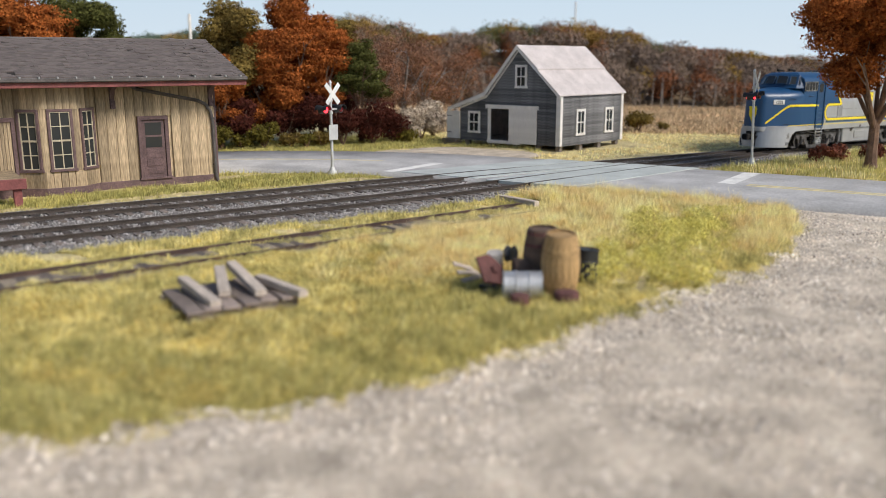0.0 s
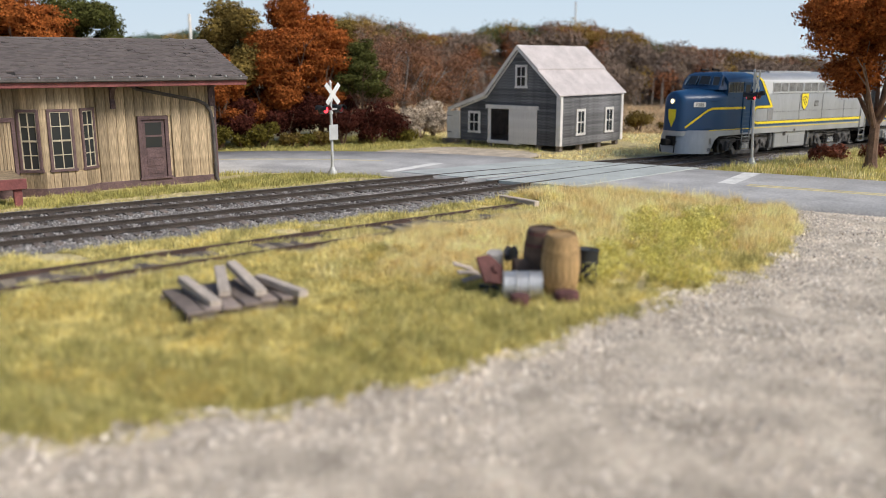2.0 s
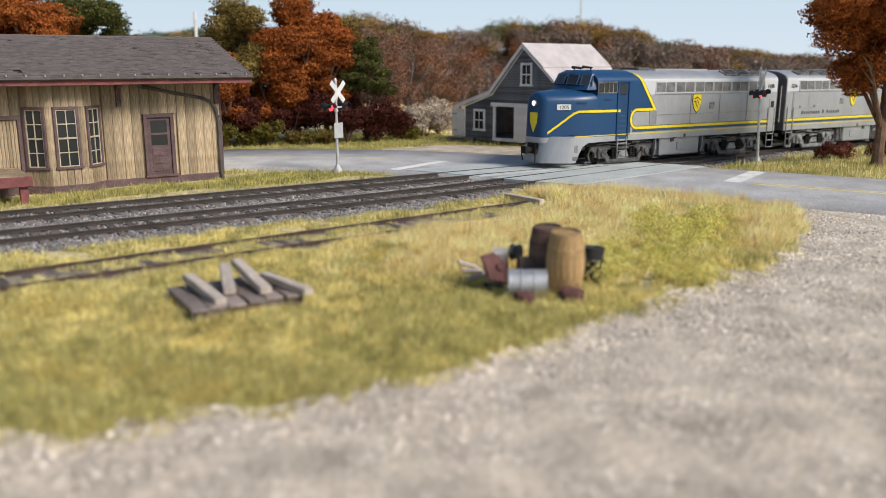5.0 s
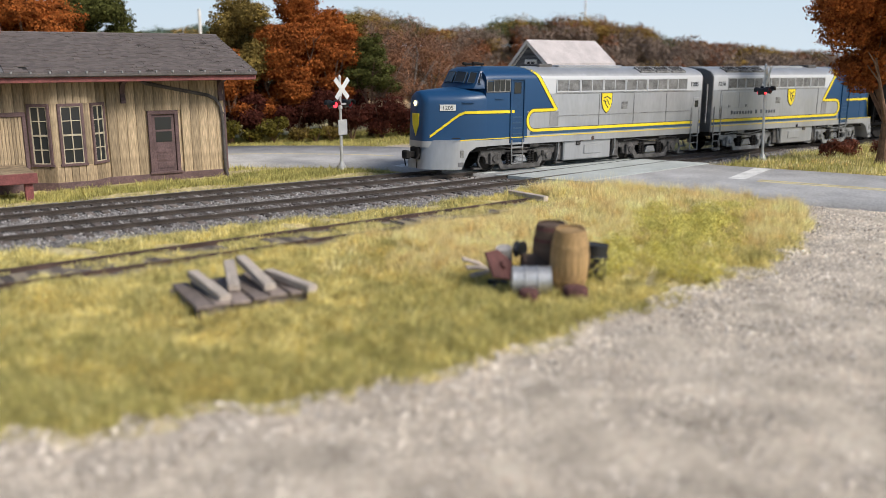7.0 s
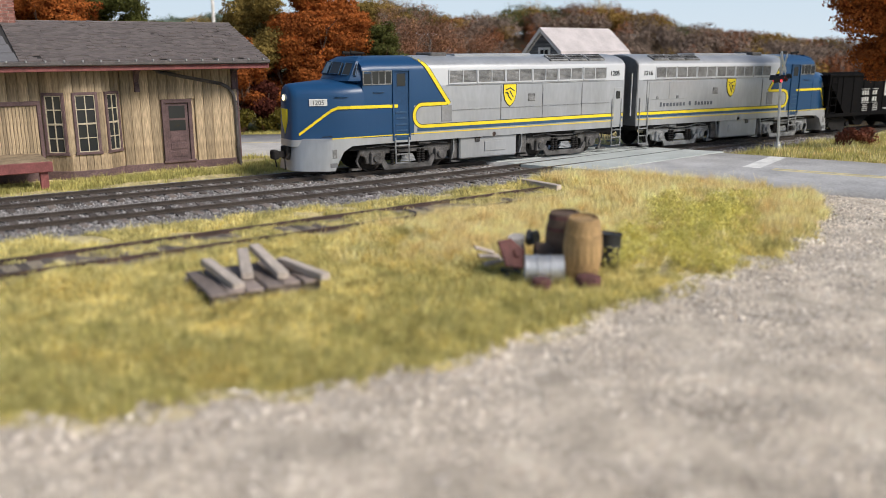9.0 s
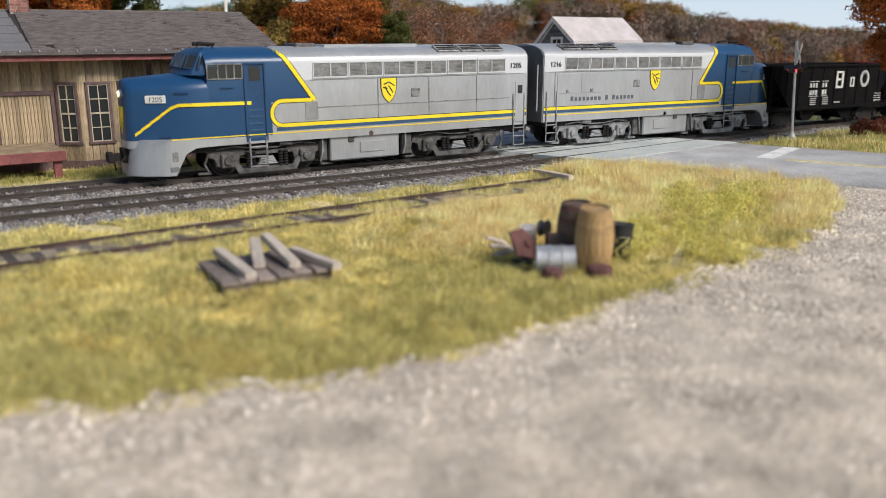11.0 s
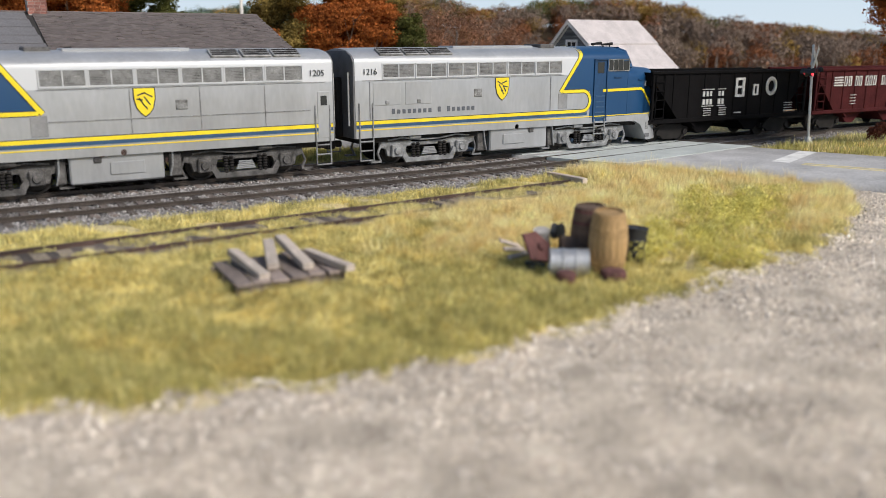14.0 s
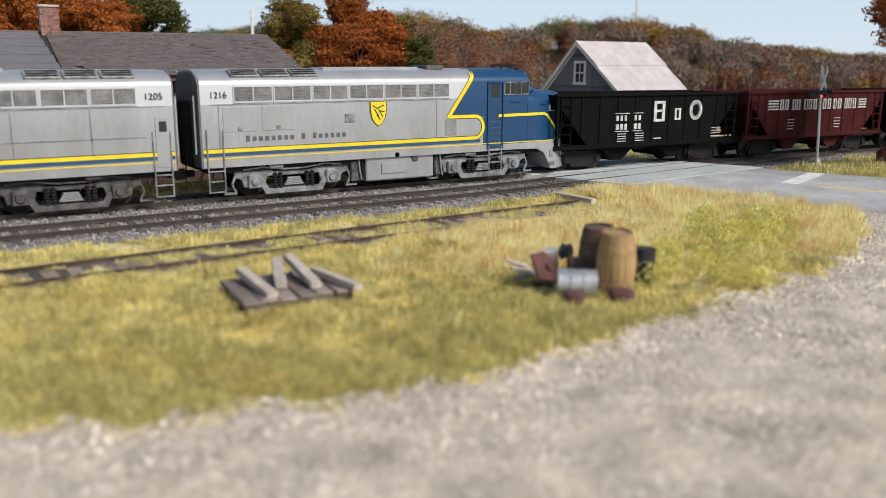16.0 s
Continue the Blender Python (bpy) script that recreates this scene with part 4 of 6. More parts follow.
    part("door_header", bx(-0.2, -0.05, 1.5, 5.6, 2.4, 2.64, bevel=0.015), "white_trim", b)
    part("door_jamb", bx(-0.08, 0.05, 5.3, 5.5, B0, 2.42, bevel=0.015), "white_trim", b)
    part("door_sill", bx(-0.14, 0.05, 2.9, 5.5, B0 - 0.08, B0 + 0.12, bevel=0.015), "white_trim", b)
    sash(b, "window", -3.95, -3.45, 1.5, 2.4, 2, 1, at(SL - 0.14, 0, 0, 0, 0, -90), "board", "cream", 0.05, "small back window")
    # side shed door and steps
    sd = part("shed_door", bx(-0.1, -0.03, LY - 0.88, LY + 0.25, B0 + 0.05, 2.15, bevel=0.012), "white_trim", b, "open white plank door at the lean-to")
    for z in (0.75, 1.8):
        part("hinge", bx(-0.115, -0.101, LY - 0.2, LY + 0.2, z, z + 0.05), "black", sd)
    for i in range(3):
        part("step", bx(-0.5 - 0.1 * i, 0.2, LY - 0.9, LY + 0.3, 0.28 - i * 0.13, 0.34 - i * 0.13), "timber", b)


barn()


# ---- crossing signals ----
def signal(x, y, rz, lit, h=4.25, box_on=True):
    s = thing("crossing_signal", "silver railroad crossing signal with white crossbuck and red flashers", "signal", at(x, y, 0.05, 0, 0, rz), group="crossing signals")
    bm = bmesh.new()
    rod(bm, (0, 0, 0), (0, 0, 0.22), 0.24, 0.2, 12)
    rod(bm, (0, 0, 0.22), (0, 0, 0.4), 0.16, 0.1, 12)
    part("base", bm, "silver_post", s)
    bm = bmesh.new()
    rod(bm, (0, 0, 0.3), (0, 0, h), 0.068, 0.06, 10)
    rod(bm, (0, 0, h), (0, 0, h + 0.12), 0.085, 0.02, 10)
    for z in (h - 0.85, h - 1.42):
        rod(bm, (0, 0, z), (0, 0, z + 0.12), 0.1, n=10)
    part("pole", bm, "silver_post", s)
    for a in (45, -45):
        o = part("crossbuck", bx(-0.62, 0.62, -0.13, -0.1 if a > 0 else -0.115, -0.12, 0.12, bevel=0.008), "sign_white", s, "white crossbuck blade")
        o.matrix_basis = at(0, 0.0 if a > 0 else -0.035, h - 0.5, 0, a, 0)
    bm = bmesh.new()
    box(bm, -0.66, 0.66, -0.06, 0.0, h - 1.24, h - 1.16)
    part("cross_arm", bm, "silver_post", s)
    for face in (-1, 1):
        for side in (-1, 1):
            lp = bmesh.new()
            rod(lp, (side * 0.52, 0.0, h - 1.2), (side * 0.52, face * 0.16, h - 1.2), 0.15, 0.19, 16)
            l = part("lamp", lp, "black", s)
            hb = bmesh.new()
            for k in range(8):
                a0 = math.pi * k / 8
                a1 = math.pi * (k + 1) / 8
                box(hb, -0.055, 0.055, min(face * 0.16, face * 0.34), max(face * 0.16, face * 0.34), -0.012, 0.012,
                    m=Matrix.Translation((side * 0.52 + 0.19 * math.cos((a0 + a1) / 2), 0, h - 1.2 + 0.19 * math.sin((a0 + a1) / 2))) @ Matrix.Rotation(-(a0 + a1) / 2 + math.pi / 2, 4, "Y"))
            part("visor", hb, "black", l)
            ln = bmesh.new()
            bmesh.ops.create_uvsphere(ln, u_segments=14, v_segments=8, radius=0.15, matrix=Matrix.Translation((side * 0.52, face * 0.16, h - 1.2)) @ Matrix.Diagonal((1, 0.35, 1, 1)))
            part("lens", ln, "red_lamp" if side == lit else "red_dark", l, "glowing red lens" if side == lit else "dark red lens")
    if box_on:
        part("sign_plate", bx(-0.3, 0.3, -0.14, -0.11, h - 2.6, h - 1.9, bevel=0.01), "silver_post", s, "back of a small square sign")
    return s


M["red_dark"] = mat("red_dark", (0.12, 0.01, 0.012), 0.25, var=0.1, size=0.3, fine=0.05, bump=0)
signal(18.1, 35.3, 21, -1)
lean = signal(37.0, 26.25, 21, -1, h=4.7, box_on=False)
lean.matrix_basis = at(37.0, 26.25, 0.05) @ Matrix.Rotation(radians(2.4), 4, Vector((-0.568, -0.823, 0))) @ pose(0, 0, 0, 0, 0, 21)


# ---- trees ----
def tree(x, y, h, blobs, leaf, name, label, density=900, size=0.13, trunk=0.28, bark="bark", limbs=7, spread=1.6):
    t = thing(name, label, "tree", at(x, y, 0))
    bm = bmesh.new()
    top = h * 0.62
    fork = h * 0.3
    rod(bm, (0, 0, -0.1), (0.05, 0, fork), trunk, trunk * 0.7, 9)
    rod(bm, (0, 0, -0.1), (0, 0, 0.35), trunk * 1.35, trunk, 9)
    for i in range(limbs):
        a = 6.283 * i / limbs + random.uniform(-0.3, 0.3)
        r = spread * random.uniform(0.5, 1.0)
        p0 = Vector((0.05, 0, fork * random.uniform(0.75, 1.0)))
        p1 = p0 + Vector((math.cos(a) * r * 0.45, math.sin(a) * r * 0.45, (top - fork) * 0.5))
        p2 = p1 + Vector((math.cos(a) * r * 0.6, math.sin(a) * r * 0.6, (top - fork) * random.uniform(0.4, 0.9)))
        rod(bm, p0, p1, trunk * 0.48, trunk * 0.32, 7)
        rod(bm, p1, p2, trunk * 0.32, trunk * 0.14, 6)
        for k in range(3):
            b = a + random.uniform(-1.0, 1.0)
            q0 = p1.lerp(p2, random.uniform(0.2, 0.9))
            q1 = q0 + Vector((math.cos(b) * r * 0.5, math.sin(b) * r * 0.5, h * random.uniform(0.05, 0.16)))
            rod(bm, q0, q1, trunk * 0.16, trunk * 0.06, 5)
    part("trunk", bm, bark, t)
    P = crown_points(blobs, density)
    raw("crown", *leaves(P, size), leaf, t)
    return t


def cloud(n, cx, cy, cz, rx, ry, rz, r0, r1):
    out = []
    for d in rand_dirs(n):
        k = rng.uniform(0.45, 0.95)
        r = rng.uniform(r0, r1)
        out.append((cx + d[0] * rx * k, cy + d[1] * ry * k, cz + d[2] * rz * k, r * 1.15, r * 1.15, r * 0.8))
    return out


# the orange tree by the road, and shrubs at its foot
tree(40.7, 22.2, 8.4, cloud(46, -0.6, 0.4, 7.2, 3.4, 3.4, 1.8, 0.6, 1.0) + [(-1.0, 0.8, 4.0, 0.8, 0.8, 0.5), (-0.4, 0.5, 4.4, 0.85, 0.85, 0.55), (-1.6, 1.1, 4.6, 0.85, 0.85, 0.55), (-0.8, 1.4, 4.9, 0.8, 0.8, 0.55), (-1.2, 0.3, 5.2, 0.8, 0.8, 0.6), (0.9, -0.8, 4.9, 0.9, 0.9, 0.6)], "orange", "autumn_tree", "bushy orange autumn tree with a brown branching trunk", density=3000, size=0.075, trunk=0.3, limbs=9, spread=1.9)


def shrub(x, y, r, h, leaf, label, density=1900, size=0.075, name="shrub"):
    s = thing(name, label, "shrub", at(x, y, 0))
    bm = bmesh.new()
    for i in range(5):
        a = 6.283 * i / 5
        rod(bm, (0, 0, -0.05), (math.cos(a) * r * 0.6, math.sin(a) * r * 0.6, h * 0.7), 0.05, 0.02, 5)
    part("stem", bm, "bark", s)
    raw("foliage", *leaves(crown_points(cloud(7, 0, 0, h * 0.55, r * 0.7, r * 0.7, h * 0.3, r * 0.35, r * 0.55), density), size), leaf, s)


for x, y, r, h in ((40.9, 25.0, 0.7, 1.15), (42.2, 24.8, 0.65, 1.1), (44.0, 23.9, 0.7, 1.1)):
    shrub(x, y, r, h, "rust_shrub", "low rust red shrub beside the track")

# the wood behind the depot
wood = [
    (8.3, 57.0, 10.8, "orange", 2.5), (4.5, 58.5, 10.6, "orange", 2.6), (0.5, 58.0, 10.4, "orange", 2.6), (12.4, 57.5, 9.8, "green", 2.1), (14.6, 58.0, 8.2, "green", 1.7),
    (20.2, 52.4, 9.5, "olive", 2.1), (23.4, 51.2, 9.5, "orange", 2.2), (25.3, 50.8, 9.2, "orange", 1.9), (21.7, 51.6, 6.6, "orange", 1.4), (18.6, 51.2, 6.0, "orange", 1.3),
    (30.4, 52.4, 8.0, "tan", 1.9), (33.2, 53.4, 7.8, "tan", 1.9), (29.2, 55.5, 8.6, "olive", 1.8), (36.0, 55.0, 7.2, "tan", 1.8), (39.5, 55.5, 6.6, "tan", 1.8)]
for x, y, h, leaf, r in wood:
    dens, sz = (2100, 0.085) if leaf != "tan" else (520, 0.06)
    tree(x, y, h, cloud(26, 0, 0, h * 0.6, r * 0.95, r * 0.95, h * 0.41, r * 0.32, r * 0.54), leaf, {"green": "evergreen_tree", "tan": "bare_tree"}.get(leaf, "autumn_tree"),
         {"orange": "rounded orange autumn tree", "green": "dark green evergreen tree", "olive": "olive brown autumn tree", "tan": "thinly leaved grey-brown tree"}[leaf],
         density=dens, size=sz, trunk=0.22, bark="bark_grey" if leaf == "tan" else "bark", limbs=7, spread=r)
# a pine with flat pads of needles
tree(27.6, 49.5, 6.6, [(1.15 * math.cos(i * 2.4) * k, 1.15 * math.sin(i * 2.4) * k, 3.3 + 0.235 * i, 1.0 * k + 0.15, 1.0 * k + 0.15, 0.36) for i, k in ((i, 1.0 - 0.05 * i) for i in range(14))],
     "green", "evergreen_tree", "dark green pine with flat pads of needles", density=2600, size=0.075, trunk=0.2, limbs=6, spread=1.5)
for x, y, r, h in ((31.0, 49.0, 1.2, 2.2), (32.4, 49.6, 1.3, 2.5), (33.9, 50.4, 1.3, 2.6)):
    shrub(x, y, r, h, "straw", "pale dry straw coloured brush", density=2600, size=0.08, name="dry_brush")
for x, y, r, h, leaf in ((17.0, 50.6, 0.8, 1.3, "olive"), (18.1, 50.1, 0.9, 1.7, "bush"), (19.5, 49.9, 0.7, 1.1, "bush"), (20.7, 49.5, 1.0, 1.9, "bush"), (22.3, 49.0, 0.8, 1.2, "olive"), (23.2, 48.7, 0.6, 0.9, "bush"), (24.2, 48.5, 0.8, 1.1, "olive"), (19.6, 50.9, 1.6, 3.4, "red"), (25.6, 48.4, 1.6, 3.4, "red"), (27.6, 48.0, 1.6, 3.0, "red"), (29.2, 48.2, 1.4, 2.3, "red"), (22.4, 50.2, 1.6, 3.0, "red"), (30.0, 48.0, 0.9, 1.1, "bush"), (16.0, 52.0, 1.7, 3.6, "red"), (15.0, 55.0, 2.0, 4.6, "red"), (18.5, 54.5, 2.0, 4.6, "red"), (21.5, 53.5, 2.0, 4.4, "red"), (24.5, 53.0, 2.0, 4.2, "red"), (27.5, 52.5, 2.0, 4.0, "red"), (24.4, 49.8, 1.6, 3.6, "red"),
                         (48.9, 44.9, 1.1, 1.7, "olive"), (51.8, 45.0, 0.5, 0.7, "olive")):
    shrub(x, y, r, h, leaf, {"bush": "yellow-green bush at the wood's edge", "olive": "brown olive bush at the field's edge", "red": "dark wine red bush under the trees"}[leaf])


# ---- hills ----
def hill_top(a):
    """Height of the wooded skyline at a bearing in degrees."""
    return float(np.interp(a, (-12, 30, 33, 35.5, 37.2, 39, 41, 42.4, 43.5, 44.6, 46, 50.4, 53.7, 54.8, 57, 59, 60.7, 62.2, 67, 71.2, 76, 90, 118),
                           (5.6, 5.8, 6.1, 6.6, 7.1, 7.7, 8.7, 9.0, 10.2, 10.1, 11.1, 11.5, 10.6, 10.1, 10.8, 11.2, 12.1, 11.9, 10.4, 10.0, 9.2, 9.0, 9.0)))


def hills():
    """A wooded ridge far behind the fields."""
    V, F = [], []
    n = 120
    for i in range(n):
        a = -12 + 130 * i / (n - 1)
        c, s = math.cos(radians(a)), math.sin(radians(a))
        t = hill_top(a)
        for d, z in ((104, -0.3), (112, 0.12 * t), (122, 0.55 * t), (133, 0.62 * t), (200, t * 0.6), (320, 0)):
            V.append((c * d, s * d, z))
    for i in range(n - 1):
        for j in range(5):
            F.append((i * 6 + j, i * 6 + j + 1, i * 6 + 7 + j, i * 6 + 6 + j))
    tagged(raw("hills", V, F, "hill"), "low wooded hills", "hills", kind="structure")
    # front: bare grey-brown trees; ridge: rounded coloured crowns
    kinds = {"woods_brown": [], "woods_gold": [], "woods_rust": [], "woods_green": [], "woods_far": []}
    for k in range(820):
        a = rng.uniform(26, 92) if k > 60 else rng.uniform(-8, 26)
        ridge = k % 2 == 0
        d = rng.uniform(124, 133) if ridge else rng.uniform(104, 124)
        t = hill_top(a)
        g = float(np.interp(d, (104, 112, 122, 133), (-0.3, 0.12 * t, 0.55 * t, 0.62 * t)))
        r = rng.uniform(1.7, 3.0) if ridge else rng.uniform(1.2, 2.0)
        top = t * rng.uniform(0.86, 1.0) if ridge else min(g + rng.uniform(3.2, 5.0), 0.86 * t)
        c, s = math.cos(radians(a)) * d, math.sin(radians(a)) * d
        pick = rng.uniform(0, 1)
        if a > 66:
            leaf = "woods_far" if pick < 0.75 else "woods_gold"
        elif not ridge:
            leaf = "woods_brown" if pick < 0.7 else "woods_rust" if pick < 0.9 else "woods_gold"
        elif a < 41:
            leaf = "woods_brown" if pick < 0.45 else "woods_rust" if pick < 0.75 else "woods_gold" if pick < 0.9 else "woods_green"
        else:
            leaf = "woods_gold" if pick < 0.42 else "woods_rust" if pick < 0.7 else "woods_brown" if pick < 0.86 else "woods_green"
        hh = max(1.2, (top - g) * 0.5)
        kinds[leaf].append((c, s, top - hh * 0.9, r, r, hh * 0.9))
        for _k in range(3):
            q = rand_dirs(1)[0]
            kinds[leaf].append((c + q[0] * r * 0.7, s + q[1] * r * 0.7, top - hh * 0.95 + q[2] * hh * 0.35, r * 0.6, r * 0.6, hh * 0.48))
    for leaf, label in (("woods_brown", "grey-brown bare autumn woods on the hills"), ("woods_gold", "olive and gold woods on the hills"), ("woods_rust", "rust coloured autumn woods on the hills"), ("woods_green", "dark green trees among the hill woods"), ("woods_far", "green woods far off, haze put into their colour")):
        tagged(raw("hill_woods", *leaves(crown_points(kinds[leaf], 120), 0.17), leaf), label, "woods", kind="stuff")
    bm = bmesh.new()
    for _ in range(110):
        a, d = radians(rng.uniform(-4, 70)), rng.uniform(101.5, 104.5)
        x, y = math.cos(a) * d, math.sin(a) * d
        rod(bm, (x, y, -0.3), (x + rng.uniform(-0.3, 0.3), y, rng.uniform(2.0, 4.0)), 0.09, 0.03, 5)
    tagged(part("far_trunks", bm, "bark_grey"), "thin grey trunks along the far wood's edge", "woods", kind="stuff")


def sky_backdrop():
    V, F = [], []
    for i in range(65):
        a = radians(-60 + 240 * i / 64)
        V += [(math.cos(a) * 330, math.sin(a) * 330, -5), (math.cos(a) * 330, math.sin(a) * 330, 55)]
        if i:
            F.append((2 * i - 2, 2 * i, 2 * i + 1, 2 * i - 1))
    tagged(raw("backdrop", V, F, "sky_backdrop"), "plain pale blue sky backdrop", "sky", kind="structure")


hills()
sky_backdrop()
for x, y, h, w in ((25.4, 76.0, 9.4, 0.17), (92, 98, 14.2, 0.14), (98.0, 60.0, 8.2, 0.2)):
    p = thing("utility_pole", "distant pale utility pole", "pole", at(x, y, 0))
    bm = bmesh.new()
    rod(bm, (0, 0, -0.3), (0, 0, h), w, w * 0.8, 8)
    part("pole", bm, "white_trim", p)


# ---- things in the grass ----
def wood_pile():
    t = thing("wood_pile", "weathered grey timber offcuts stacked on a wooden pallet in grass", "timber pile", at(6.18, 17.08, 0.02, 0, 0, 0))
    for i in range(6):
        o = part("pallet_board", bx(-0.18, 0.18, -1.05, 1.05, 0, 0.07, bevel=0.012), "plank_dark", t)
        o.matrix_basis = at(-1.0 + i * 0.4, 0.05 * math.sin(i * 2), 0.26, 0, 0, -5 + random.uniform(-2, 2))
    for y in (-0.85, 0.0, 0.85):
        part("pallet_bearer", bx(-1.2, 1.2, y - 0.08, y + 0.08, 0.03, 0.26, bevel=0.012), "plank_dark", t)
    for x, y, z, rx, ry, rz, l in ((-0.65, 0.0, 0.39, 6, 3, 4, 1.75), (-0.02, 0.3, 0.47, 9, -3, -17, 1.45), (0.45, 0.15, 0.49, 9, 2, -1, 1.8), (1.0, -0.45, 0.36, 3, 4, 13, 1.6)):
        o = part("timber", bx(-0.125, 0.125, -l / 2, l / 2, 0, 0.15, bevel=0.012), "plank", t, "grey squared timber offcut")
        o.matrix_basis = at(x, y, z, rx, ry, rz)


def lathe(bm, prof, n=24, m=None):
    rings = []
    for r, z in prof:
        rings.append([bm.verts.new((m or Matrix()) @ Vector((r * math.cos(6.28318 * i / n), r * math.sin(6.28318 * i / n), z))) for i in range(n)])
    for a, b in zip(rings, rings[1:]):
        for i in range(n):
            bm.faces.new((a[i], a[(i + 1) % n], b[(i + 1) % n], b[i]))
    bm.faces.new(rings[0][::-1])
    bm.faces.new(rings[-1])


def wood_barrel(x, y, z, rx, ry, material, label, h=1.3, r=0.36):
    t = thing("barrel", label, "barrel", at(x, y, z, rx, ry, 20), group="barrels")
    first = None
    n = 18
    for i in range(n):
        a0 = 360.0 / n * i
        if first is None:
            bm = bmesh.new()
            w = math.pi / n * 0.97
            prev = None
            for k in range(9):
                u = k / 8
                R = r * (1 + 0.36 * math.sin(math.pi * u) - 0.05 * (1 - u))
                ring = [bm.verts.new((rr * math.cos(s), rr * math.sin(s), h * u)) for rr, s in ((R, -w), (R * 1.008, 0), (R, w), (R - 0.05, w), (R - 0.05, -w))]
                if prev:
                    for j in range(5):
                        bm.faces.new((prev[j], prev[(j + 1) % 5], ring[(j + 1) % 5], ring[j]))
                else:
                    bm.faces.new(ring[::-1])
                prev = ring
            bm.faces.new(prev)
            first = part("stave", bm, material, t)
        else:
            again(first, pose(0, 0, 0, 0, 0, a0), t)
    for u in (0.06, 0.24, 0.76, 0.94):
        bm = bmesh.new()
        R0, R1 = (r * (1 + 0.36 * math.sin(math.pi * w) - 0.05 * (1 - w)) + 0.012 for w in (u - 0.025, u + 0.025))
        lathe(bm, [(R0 - 0.02, h * u - 0.035), (R0, h * u - 0.035), (R1, h * u + 0.035), (R1 - 0.02, h * u + 0.035)])
        part("hoop", bm, material if material == "barrel" else "rust", t)
    bm = bmesh.new()
    lathe(bm, [(r - 0.03, h - 0.07), (r - 0.03, h - 0.04)])
    part("barrel_head", bm, material, t)
    bm = bmesh.new()
    lathe(bm, [(r - 0.03, 0.04), (r - 0.03, 0.07)])
    part("barrel_head", bm, material, t)


def drum(x, y, z, m, material, label, r=0.3, h=0.85):
    t = thing("steel_drum", label, "drum", m)
    bm = bmesh.new()
    prof = [(r - 0.04, 0.02), (r - 0.02, 0.0), (r, 0.0), (r, 0.03), (r - 0.012, 0.04)]
    for u in (0.33, 0.66):
        prof += [(r - 0.012, h * u - 0.03), (r + 0.012, h * u), (r - 0.012, h * u + 0.03)]
    prof += [(r - 0.012, h - 0.04), (r, h - 0.03), (r, h), (r - 0.02, h), (r - 0.04, h - 0.02)]
    lathe(bm, prof)
    part("shell", bm, material, t)
    bm = bmesh.new()
    rod(bm, (r * 0.5, 0, h - 0.03), (r * 0.5, 0, h + 0.005), 0.04, n=8)
    part("bung", bm, material, t)


